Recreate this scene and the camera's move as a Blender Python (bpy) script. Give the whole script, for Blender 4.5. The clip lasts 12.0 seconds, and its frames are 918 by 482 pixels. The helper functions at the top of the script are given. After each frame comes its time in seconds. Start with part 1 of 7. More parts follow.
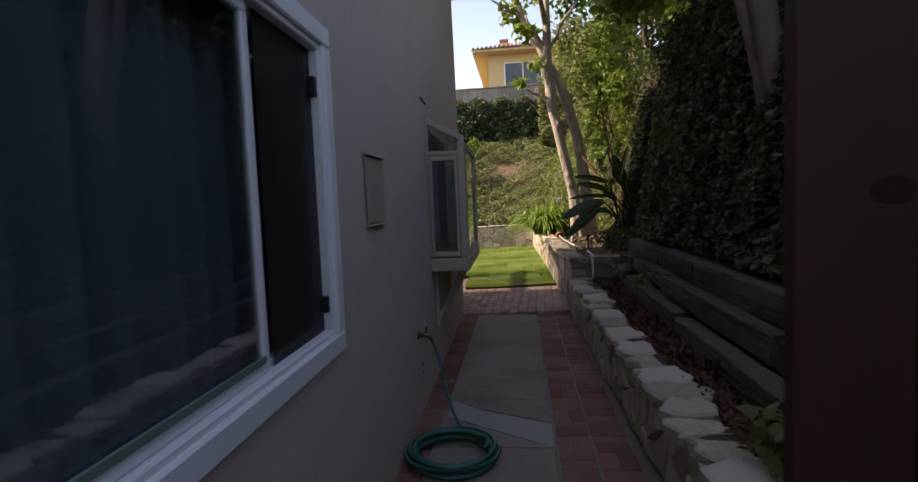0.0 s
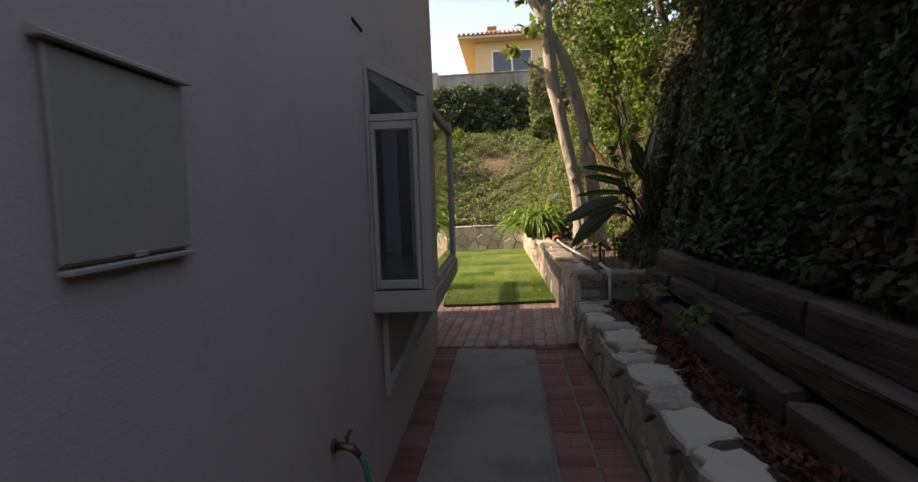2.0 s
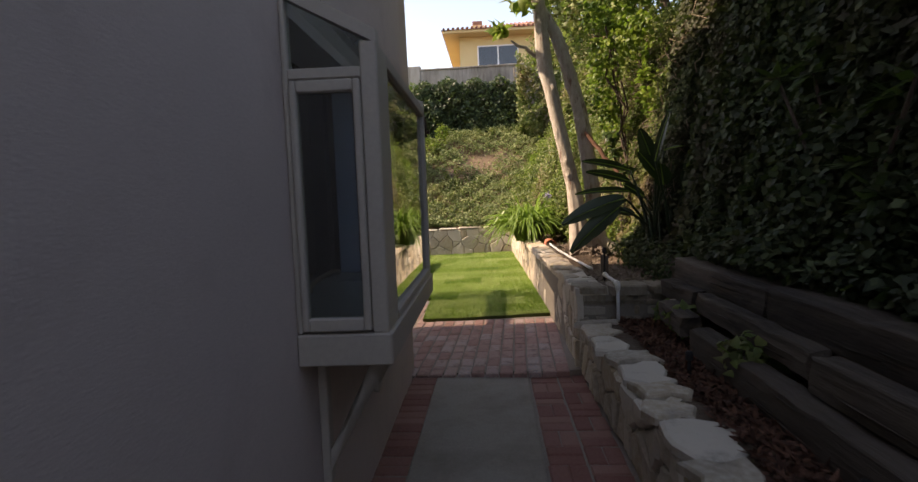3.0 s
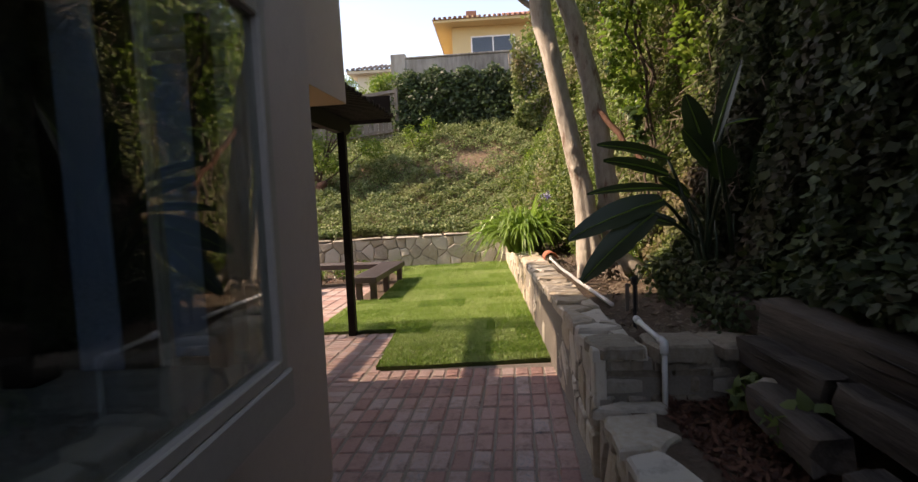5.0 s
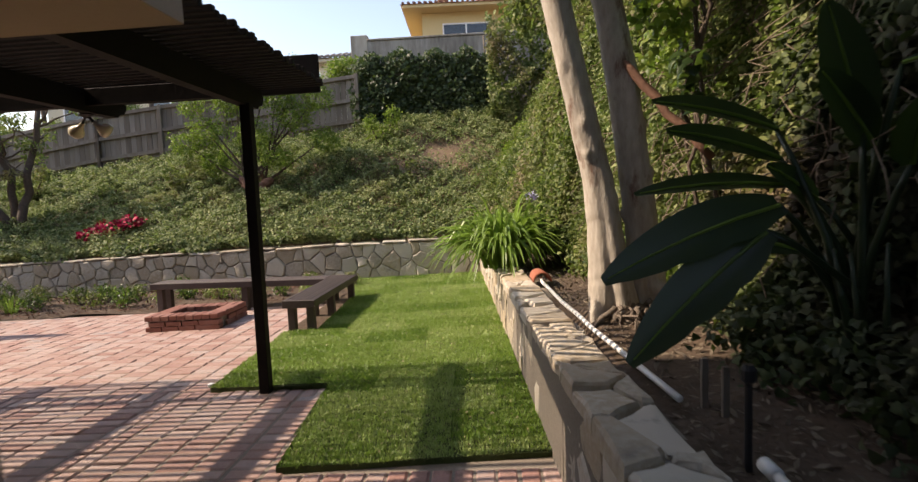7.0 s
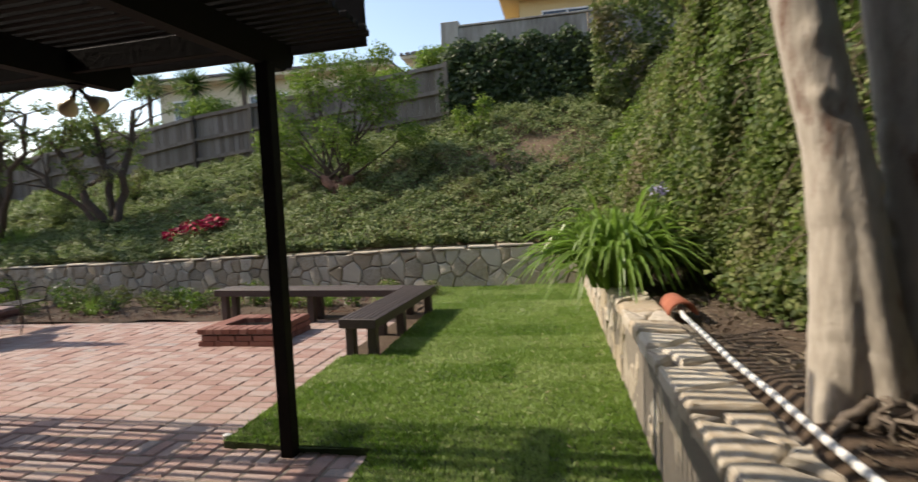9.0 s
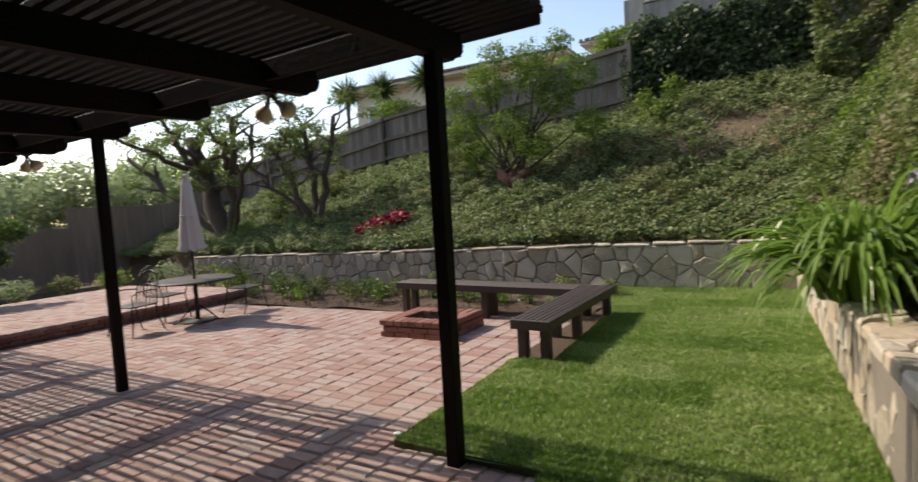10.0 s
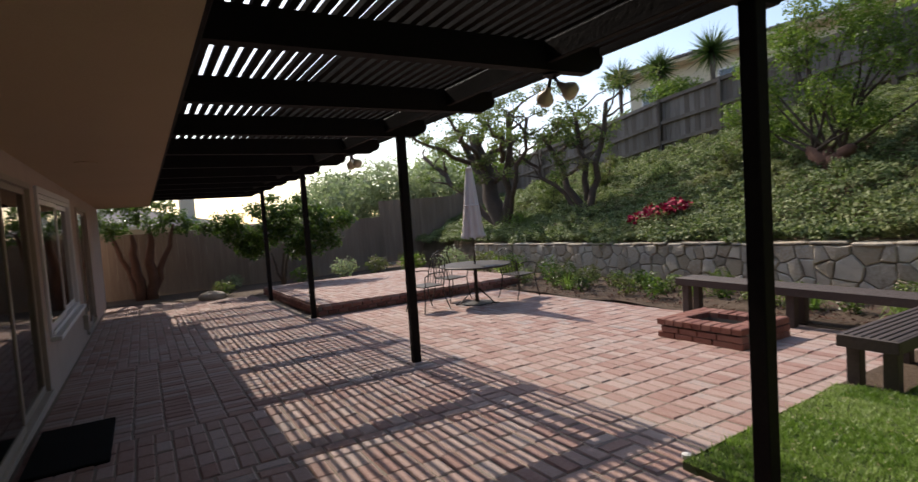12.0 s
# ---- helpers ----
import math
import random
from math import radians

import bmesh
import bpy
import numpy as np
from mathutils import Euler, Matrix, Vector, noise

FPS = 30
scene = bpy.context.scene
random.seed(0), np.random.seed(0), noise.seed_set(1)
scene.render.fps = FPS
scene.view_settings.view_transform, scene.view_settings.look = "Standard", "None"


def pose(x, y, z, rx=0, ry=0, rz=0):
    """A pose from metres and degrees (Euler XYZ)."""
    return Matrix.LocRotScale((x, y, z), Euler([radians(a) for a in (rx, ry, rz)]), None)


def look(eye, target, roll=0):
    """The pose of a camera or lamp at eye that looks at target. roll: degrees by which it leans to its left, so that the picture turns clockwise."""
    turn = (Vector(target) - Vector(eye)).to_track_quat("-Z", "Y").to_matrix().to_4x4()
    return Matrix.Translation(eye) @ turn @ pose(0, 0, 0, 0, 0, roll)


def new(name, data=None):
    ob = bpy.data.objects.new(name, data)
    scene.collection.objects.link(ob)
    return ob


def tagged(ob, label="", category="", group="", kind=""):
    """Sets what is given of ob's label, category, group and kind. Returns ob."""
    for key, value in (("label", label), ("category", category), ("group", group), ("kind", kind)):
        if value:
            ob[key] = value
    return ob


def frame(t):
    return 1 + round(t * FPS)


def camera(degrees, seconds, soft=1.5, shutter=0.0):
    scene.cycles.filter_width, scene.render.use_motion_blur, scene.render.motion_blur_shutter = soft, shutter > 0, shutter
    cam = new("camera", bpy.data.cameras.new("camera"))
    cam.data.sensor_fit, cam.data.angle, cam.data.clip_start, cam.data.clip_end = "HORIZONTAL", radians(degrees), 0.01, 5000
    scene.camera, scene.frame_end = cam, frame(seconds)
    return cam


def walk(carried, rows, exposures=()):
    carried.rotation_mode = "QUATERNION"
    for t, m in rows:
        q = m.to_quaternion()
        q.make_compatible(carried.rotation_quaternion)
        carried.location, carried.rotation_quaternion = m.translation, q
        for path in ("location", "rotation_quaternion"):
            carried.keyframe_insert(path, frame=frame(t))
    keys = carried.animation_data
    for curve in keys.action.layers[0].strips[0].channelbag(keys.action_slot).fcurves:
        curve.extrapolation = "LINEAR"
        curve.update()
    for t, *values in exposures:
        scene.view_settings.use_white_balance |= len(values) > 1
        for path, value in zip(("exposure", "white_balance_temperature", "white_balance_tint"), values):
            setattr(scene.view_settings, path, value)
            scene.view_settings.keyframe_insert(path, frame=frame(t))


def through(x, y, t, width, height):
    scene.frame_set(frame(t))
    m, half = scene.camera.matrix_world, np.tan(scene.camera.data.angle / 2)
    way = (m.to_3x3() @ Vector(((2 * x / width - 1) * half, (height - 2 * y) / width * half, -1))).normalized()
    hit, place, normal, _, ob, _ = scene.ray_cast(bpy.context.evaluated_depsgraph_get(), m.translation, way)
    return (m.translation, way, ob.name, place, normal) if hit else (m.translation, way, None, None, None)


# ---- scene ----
cam = camera(80.3, 12.0, 1.4, 0.38)
PATH = [
    (0, (0.005, 0.209, 1.508), (-0.222, 2.19, 1.361), -2.4),
    (0.5, (-0.013, 0.664, 1.5), (-0.242, 2.645, 1.351), -2.4),
    (1, (-0.055, 1.102, 1.512), (-0.27, 3.084, 1.359), -2.2),
    (1.5, (-0.069, 1.527, 1.509), (-0.255, 3.512, 1.352), -2.0),
    (2, (-0.065, 1.981, 1.5), (-0.242, 3.966, 1.339), -1.9),
    (2.5, (-0.067, 2.39, 1.485), (-0.227, 4.377, 1.323), -1.8),
    (2.7, (-0.081, 2.576, 1.485), (-0.218, 4.565, 1.324), -1.8),
    (4.3, (0.062, 4.093, 1.488), (-0.075, 6.081, 1.322), -3.0),
    (4.5, (0.086, 4.222, 1.48), (-0.048, 6.211, 1.316), -2.5),
    (5, (0.109, 4.666, 1.478), (-0.019, 6.655, 1.321), -2.4),
    (5.5, (0.126, 5.109, 1.461), (0.039, 7.101, 1.302), -2.4),
    (6, (0.144, 5.525, 1.461), (0.1, 7.518, 1.301), -2.3),
    (6.5, (0.173, 5.949, 1.479), (0.13, 7.942, 1.32), -2.2),
    (6.7, (0.144, 6.131, 1.486), (0.11, 8.123, 1.321), -2.3),
    (8.5, (0.174, 7.46, 1.45), (0.003, 9.447, 1.299), -2.0),
    (9, (0.115, 7.745, 1.434), (-0.271, 9.702, 1.288), -2.4),
    (9.5, (0.077, 7.982, 1.454), (-0.649, 9.84, 1.313), -2.6),
    (10, (0.029, 8.058, 1.452), (-0.959, 9.791, 1.31), -3.2),
    (10.5, (-0.082, 8.07, 1.435), (-1.305, 9.647, 1.305), -3.4),
    (11, (-0.143, 8.111, 1.453), (-1.554, 9.523, 1.323), -3.6),
    (11.5, (-0.223, 8.162, 1.47), (-1.784, 9.404, 1.334), -3.9),
    (12, (-0.222, 8.194, 1.437), (-1.9, 9.275, 1.319), -3.8),
]
walk(cam, [(t, look(eye, target, roll)) for t, eye, target, roll in PATH], [(0.0, 1.18, 8500, 23), (2.7, 1.4, 8700, 23), (4.5, 1.45, 8400, 23), (6.7, 1.15, 8000, 20), (8.5, 0.9, 7300, 12), (10.5, 0.63, 7100, 13), (12.0, 0.6, 6900, 15)])

# ---- world, sun ----
SUN = Vector((-1.19, 0.03, 1.0)).normalized()
world = bpy.data.worlds.new("sky")
scene.world = world
world.use_nodes = True
wt = world.node_tree
sky = wt.nodes.new("ShaderNodeTexSky")
sky.sky_type = "NISHITA"
sky.sun_disc = False
sky.sun_elevation = math.asin(SUN.z)
sky.sun_rotation = math.atan2(SUN.x, SUN.y)
sky.dust_density = 0.9
sky.ozone_density = 0.8
wt.links.new(sky.outputs[0], wt.nodes["Background"].inputs[0])
wt.nodes["Background"].inputs[1].default_value = 0.15
sun = new("sun", bpy.data.lights.new("sun", "SUN"))
sun.data.energy, sun.data.angle, sun.data.color = 3.3, radians(0.53), (1.0, 0.93, 0.82)
sun.matrix_world = look(SUN * 50, (0, 0, 0))

# ---- materials ----


def nodes(name):
    m = bpy.data.materials.new(name)
    m.use_nodes = True
    t = m.node_tree
    return m, t, t.nodes["Principled BSDF"]


def add(t, kind, **values):
    n = t.nodes.new("ShaderNode" + kind)
    for k, v in values.items():
        n.inputs[k].default_value = v
    return n


def ramp(t, source, stops):
    r = t.nodes.new("ShaderNodeValToRGB")
    e = r.color_ramp.elements
    while len(e) < len(stops):
        e.new(0.5)
    for i, (p, c) in enumerate(stops):
        e[i].position, e[i].color = p, (*c, 1)
    t.links.new(source, r.inputs[0])
    return r.outputs[0]


def mixed(t, fac, a, b, mode="MIX"):
    n = t.nodes.new("ShaderNodeMix")
    n.data_type, n.blend_type = "RGBA", mode
    for sock, v in ((n.inputs[0], fac), (n.inputs[6], a), (n.inputs[7], b)):
        if isinstance(v, (int, float)):
            sock.default_value = v
        elif isinstance(v, tuple):
            sock.default_value = (*v, 1)
        else:
            t.links.new(v, sock)
    return n.outputs[2]


def coords(t, scale=(1, 1, 1)):
    c = t.nodes.new("ShaderNodeTexCoord")
    g = t.nodes.new("ShaderNodeNewGeometry")
    m = t.nodes.new("ShaderNodeMapping")
    m.inputs["Scale"].default_value = scale
    t.links.new(g.outputs["Position"], m.inputs[0])
    return m.outputs[0], g


def noisy(t, co, scale, detail=6.0, rough=0.6):
    n = add(t, "TexNoise", Scale=scale, Detail=detail, Roughness=rough)
    t.links.new(co, n.inputs["Vector"])
    return n.outputs["Fac"]


def bumped(t, p, height, strength=0.4, distance=0.01):
    b = add(t, "Bump", Strength=strength, Distance=distance)
    t.links.new(height, b.inputs["Height"])
    t.links.new(b.outputs[0], p.inputs["Normal"])


def piece_random(t, g):
    """A value from 0 to 1 that differs from piece to piece, joined or not."""
    o = t.nodes.new("ShaderNodeObjectInfo")
    a = t.nodes.new("ShaderNodeMath")
    a.operation = "ADD"
    t.links.new(o.outputs["Random"], a.inputs[0])
    t.links.new(g.outputs["Random Per Island"], a.inputs[1])
    f = t.nodes.new("ShaderNodeMath")
    f.operation = "FRACT"
    t.links.new(a.outputs[0], f.inputs[0])
    return f.outputs[0]


def surface(name, stops, big=0.7, fine=40.0, rough=0.85, bump=0.3, dist=0.006, stain=None, stretch=(1, 1, 1), pieces=0.0, metal=0.0, spec=0.4):
    """A weathered surface: fine grain, large stains, and a shift of tone from piece to piece."""
    m, t, p = nodes(name)
    co, g = coords(t, stretch)
    a, b = noisy(t, co, fine), noisy(t, co, big, 4.0)
    s = t.nodes.new("ShaderNodeMath")
    s.operation = "MULTIPLY_ADD"
    t.links.new(a, s.inputs[0])
    s.inputs[1].default_value = 0.55
    if pieces:
        q = t.nodes.new("ShaderNodeMath")
        q.operation = "MULTIPLY_ADD"
        t.links.new(piece_random(t, g), q.inputs[0])
        q.inputs[1].default_value = pieces
        h = t.nodes.new("ShaderNodeMath")
        h.operation = "MULTIPLY"
        t.links.new(b, h.inputs[0])
        h.inputs[1].default_value = 0.45 * (1 - pieces)
        t.links.new(h.outputs[0], q.inputs[2])
        t.links.new(q.outputs[0], s.inputs[2])
    else:
        h = t.nodes.new("ShaderNodeMath")
        h.operation = "MULTIPLY"
        t.links.new(b, h.inputs[0])
        h.inputs[1].default_value = 0.45
        t.links.new(h.outputs[0], s.inputs[2])
    col = ramp(t, s.outputs[0], stops)
    if stain:
        colour, low, high, size = stain
        k = ramp(t, noisy(t, co, size, 8.0, 0.7), [(low, (0, 0, 0)), (high, (1, 1, 1))])
        col = mixed(t, k, col, colour)
    t.links.new(col, p.inputs["Base Color"])
    p.inputs["Roughness"].default_value = rough
    p.inputs["Metallic"].default_value = metal
    p.inputs["Specular IOR Level"].default_value = spec
    if bump:
        bumped(t, p, a, bump, dist)
    return m


def leafy(name, stops, gloss=0.5, through=0.35, dry=None, rolls=None):
    """Leaves: tone by leaf and by patch, some light let through."""
    m, t, p = nodes(name)
    co, g = coords(t)
    q = add(t, "Math")
    q.operation = "MULTIPLY_ADD"
    t.links.new(g.outputs["Random Per Island"], q.inputs[0])
    q.inputs[1].default_value = 0.6
    h = add(t, "Math")
    h.operation = "MULTIPLY"
    t.links.new(noisy(t, co, 1.1, 3.0), h.inputs[0])
    h.inputs[1].default_value = 0.5
    t.links.new(h.outputs[0], q.inputs[2])
    level = q.outputs[0]
    if rolls:
        # turf laid in rolls, each of its own tone
        bt = add(t, "TexBrick", Scale=1.0)
        bt.inputs["Brick Width"].default_value, bt.inputs["Row Height"].default_value = rolls[1], rolls[0]
        bt.inputs["Mortar Size"].default_value = 0.004
        bt.inputs["Color1"].default_value, bt.inputs["Color2"].default_value = (0.66, 0.66, 0.66, 1), (0.0, 0.0, 0.0, 1)
        bt.inputs["Mortar"].default_value = (0.05, 0.05, 0.05, 1)
        t.links.new(co, bt.inputs["Vector"])
        ad = add(t, "Math")
        t.links.new(q.outputs[0], ad.inputs[0])
        t.links.new(bt.outputs["Color"], ad.inputs[1])
        sb = add(t, "Math")
        sb.operation = "SUBTRACT"
        t.links.new(ad.outputs[0], sb.inputs[0])
        sb.inputs[1].default_value = 0.71
        tuft = add(t, "Math")
        tuft.operation = "MULTIPLY_ADD"
        t.links.new(noisy(t, co, 7.0, 6.0, 0.8), tuft.inputs[0])
        tuft.inputs[1].default_value = 0.85
        t.links.new(sb.outputs[0], tuft.inputs[2])
        level = tuft.outputs[0]
    col = ramp(t, level, stops)
    if dry:
        colour, low, high = dry
        k = ramp(t, noisy(t, co, 0.9, 5.0, 0.65), [(low, (0, 0, 0)), (high, (1, 1, 1))])
        col = mixed(t, k, col, colour)
    t.links.new(col, p.inputs["Base Color"])
    p.inputs["Roughness"].default_value = gloss
    p.inputs["Specular IOR Level"].default_value = 0.35
    tr = t.nodes.new("ShaderNodeBsdfTranslucent")
    t.links.new(mixed(t, 0.4, col, (0.2, 0.36, 0.04), "MIX"), tr.inputs[0])
    mx = t.nodes.new("ShaderNodeMixShader")
    mx.inputs[0].default_value = through
    t.links.new(p.outputs[0], mx.inputs[1])
    t.links.new(tr.outputs[0], mx.inputs[2])
    t.links.new(mx.outputs[0], t.nodes["Material Output"].inputs[0])
    return m


def petal(name, stops):
    """Petals: a tone for each one, matt."""
    m, t, p = nodes(name)
    g = t.nodes.new("ShaderNodeNewGeometry")
    t.links.new(ramp(t, g.outputs["Random Per Island"], stops), p.inputs["Base Color"])
    p.inputs["Roughness"].default_value = 0.6
    p.inputs["Specular IOR Level"].default_value = 0.2
    return m


def glassy(name, tint=(0.9, 0.95, 0.93), clear=0.9, base=0.09):
    """Window glass: sharp mirror at a slant, clear straight on."""
    m, t, p = nodes(name)
    tr = t.nodes.new("ShaderNodeBsdfTransparent")
    tr.inputs[0].default_value = (*[c * clear for c in tint], 1)
    gl = t.nodes.new("ShaderNodeBsdfGlossy")
    gl.inputs["Roughness"].default_value = 0.0
    lw = t.nodes.new("ShaderNodeLayerWeight")
    lw.inputs[0].default_value = 0.5
    pw = add(t, "Math")
    pw.operation = "POWER"
    t.links.new(lw.outputs["Facing"], pw.inputs[0])
    pw.inputs[1].default_value = 4.0
    f = add(t, "Math")
    f.operation = "MULTIPLY_ADD"
    t.links.new(pw.outputs[0], f.inputs[0])
    f.inputs[1].default_value, f.inputs[2].default_value = 0.9 - base, base
    mx = t.nodes.new("ShaderNodeMixShader")
    t.links.new(f.outputs[0], mx.inputs[0])
    t.links.new(tr.outputs[0], mx.inputs[1])
    t.links.new(gl.outputs[0], mx.inputs[2])
    t.links.new(mx.outputs[0], t.nodes["Material Output"].inputs[0])
    return m


STUCCO = surface("stucco", [(0.3, (0.46, 0.37, 0.325)), (0.7, (0.6, 0.49, 0.43))], 0.8, 150, 0.95, 0.45, 0.003, ((0.41, 0.325, 0.285), 0.5, 0.8, 1.6))
SOFFIT = surface("soffit_stucco", [(0.3, (0.46, 0.34, 0.22)), (0.7, (0.54, 0.41, 0.27))], 0.6, 120, 0.95, 0.3, 0.003)
TRIM = surface("taupe_paint", [(0.3, (0.36, 0.31, 0.26)), (0.7, (0.43, 0.37, 0.31))], 1.5, 60, 0.55, 0.08, 0.002)
VINYL = surface("white_vinyl", [(0.3, (0.74, 0.74, 0.78)), (0.7, (0.8, 0.8, 0.83))], 2, 50, 0.35, 0.03, 0.001)
GREENTRIM = surface("green_seal", [(0.3, (0.1, 0.17, 0.14)), (0.7, (0.16, 0.25, 0.2))], 3, 60, 0.4, 0.05, 0.001)
DARKWOOD = surface("dark_stained_wood", [(0.25, (0.0055, 0.004, 0.0036)), (0.75, (0.0145, 0.0103, 0.009))], 1.5, 30, 0.7, 0.35, 0.004, None, (1, 1, 1), 0.15, 0.0, 0.15)
BENCHWOOD = surface("weathered_dark_boards", [(0.25, (0.035, 0.026, 0.024)), (0.75, (0.085, 0.066, 0.062))], 1.2, 45, 0.6, 0.35, 0.003, None, (1, 1, 1), 0.2)
BRICK = surface("paving_brick", [(0.12, (0.185, 0.105, 0.09)), (0.38, (0.3, 0.175, 0.147)), (0.62, (0.36, 0.24, 0.207)), (0.85, (0.41, 0.31, 0.275)), (0.97, (0.25, 0.24, 0.24))], 0.5, 55, 0.85, 0.5, 0.004, ((0.4, 0.32, 0.28), 0.5, 0.8, 0.8), (1, 1, 1), 0.5)
WALKBRICK = surface("walk_brick", [(0.1, (0.2, 0.105, 0.09)), (0.4, (0.33, 0.18, 0.15)), (0.7, (0.38, 0.235, 0.2)), (0.88, (0.42, 0.31, 0.27)), (0.98, (0.2, 0.21, 0.22))], 0.5, 55, 0.85, 0.5, 0.004, ((0.16, 0.095, 0.08), 0.5, 0.72, 9), (1, 1, 1), 0.5)
REDBRICK = surface("red_brick", [(0.15, (0.11, 0.045, 0.036)), (0.45, (0.21, 0.085, 0.065)), (0.8, (0.28, 0.14, 0.11))], 0.6, 55, 0.9, 0.5, 0.004, ((0.1, 0.06, 0.05), 0.6, 0.8, 2.2), (1, 1, 1), 0.45)
JOINT = surface("sand_joint", [(0.3, (0.16, 0.13, 0.105)), (0.7, (0.29, 0.245, 0.2))], 1.0, 70, 0.98, 0.5, 0.004)
CONCRETE = surface("grey_concrete", [(0.3, (0.24, 0.2, 0.16)), (0.7, (0.33, 0.285, 0.235))], 0.9, 60, 0.9, 0.3, 0.003, ((0.17, 0.135, 0.1), 0.45, 0.75, 1.6))
CONCRETEPALE = surface("pale_concrete_patch", [(0.3, (0.3, 0.275, 0.25)), (0.7, (0.39, 0.36, 0.335))], 1.0, 60, 0.9, 0.25, 0.002)
STONE = surface("flagstone", [(0.1, (0.2, 0.165, 0.125)), (0.3, (0.33, 0.28, 0.215)), (0.5, (0.48, 0.425, 0.345)), (0.72, (0.4, 0.32, 0.225)), (0.92, (0.53, 0.475, 0.39))], 1.6, 26, 0.9, 0.7, 0.008, ((0.19, 0.165, 0.14), 0.58, 0.76, 3.5), (1, 1, 1), 0.8)
# darker than the flagstone: the shade on these stones is in the colour
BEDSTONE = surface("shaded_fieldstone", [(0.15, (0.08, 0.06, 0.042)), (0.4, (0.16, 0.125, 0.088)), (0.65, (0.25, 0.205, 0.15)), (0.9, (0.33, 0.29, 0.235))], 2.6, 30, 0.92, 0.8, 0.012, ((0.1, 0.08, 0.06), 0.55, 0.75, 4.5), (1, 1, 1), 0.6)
MORTAR = surface("wall_mortar", [(0.3, (0.15, 0.13, 0.105)), (0.7, (0.25, 0.215, 0.175))], 2, 60, 0.98, 0.6, 0.006)
TIMBER = surface("weathered_timber", [(0.25, (0.038, 0.028, 0.021)), (0.75, (0.11, 0.086, 0.066))], 0.9, 22, 0.95, 1.0, 0.02, ((0.022, 0.016, 0.012), 0.46, 0.66, 4), (1.0, 0.1, 1.0), 0.5)
FENCE = surface("weathered_fence_board", [(0.2, (0.085, 0.064, 0.05)), (0.55, (0.17, 0.138, 0.112)), (0.85, (0.28, 0.245, 0.215))], 0.6, 10, 0.92, 0.5, 0.006, ((0.15, 0.125, 0.1), 0.45, 0.7, 1.4), (1.0, 1.0, 0.1), 0.35)
SIDEFENCE = surface("brown_fence_board", [(0.2, (0.19, 0.135, 0.1)), (0.55, (0.3, 0.225, 0.17)), (0.85, (0.4, 0.315, 0.25))], 0.5, 8, 0.92, 0.4, 0.005, ((0.14, 0.1, 0.075), 0.45, 0.75, 0.9), (1.0, 1.0, 0.1), 0.05)
SOIL = surface("dry_soil", [(0.25, (0.05, 0.034, 0.023)), (0.7, (0.12, 0.082, 0.055))], 0.9, 24, 0.98, 0.9, 0.03, ((0.16, 0.11, 0.07), 0.6, 0.8, 1.2))
DRYSOIL = surface("pale_dry_soil", [(0.25, (0.1, 0.068, 0.044)), (0.7, (0.22, 0.155, 0.1))], 0.9, 24, 0.98, 0.9, 0.03, ((0.07, 0.05, 0.033), 0.55, 0.75, 2.5))
MULCH = surface("bark_mulch", [(0.2, (0.028, 0.012, 0.008)), (0.55, (0.07, 0.027, 0.016)), (0.9, (0.15, 0.068, 0.042))], 1.2, 30, 0.95, 0.9, 0.02, None, (1, 1, 1), 0.6)
TURF = surface("turf_base", [(0.3, (0.03, 0.05, 0.012)), (0.7, (0.07, 0.09, 0.028))], 1.0, 60, 0.98, 0.8, 0.02)
BARK = surface("smooth_pale_bark", [(0.22, (0.2, 0.165, 0.13)), (0.42, (0.37, 0.325, 0.27)), (0.6, (0.48, 0.43, 0.365)), (0.85, (0.6, 0.55, 0.48))], 5.0, 34, 0.85, 0.7, 0.012, ((0.15, 0.075, 0.05), 0.55, 0.66, 7), (1, 1, 0.32))
REDBARK = surface("red_brown_bark", [(0.2, (0.09, 0.042, 0.03)), (0.8, (0.22, 0.115, 0.075))], 3, 30, 0.9, 0.7, 0.008)
BARKDIM = surface("grey_brown_bark", [(0.2, (0.09, 0.068, 0.052)), (0.8, (0.22, 0.18, 0.145))], 3, 26, 0.92, 0.8, 0.012, ((0.06, 0.04, 0.03), 0.55, 0.7, 5), (1, 1, 0.4))
DARKBARK = surface("dark_bark", [(0.2, (0.045, 0.032, 0.024)), (0.8, (0.14, 0.105, 0.08))], 2.2, 22, 0.95, 0.9, 0.015)
VINEWOOD = surface("dry_vine_stem", [(0.2, (0.1, 0.078, 0.055)), (0.8, (0.25, 0.2, 0.145))], 2, 22, 0.95, 0.4, 0.004)
# bank ivy: the shade beside the path is put into these dark leaves
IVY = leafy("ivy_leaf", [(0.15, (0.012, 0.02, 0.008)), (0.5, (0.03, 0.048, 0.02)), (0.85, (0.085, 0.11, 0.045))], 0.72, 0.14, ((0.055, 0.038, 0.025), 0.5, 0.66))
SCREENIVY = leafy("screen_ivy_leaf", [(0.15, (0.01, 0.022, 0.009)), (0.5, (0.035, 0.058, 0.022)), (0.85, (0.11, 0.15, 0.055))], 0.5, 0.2)
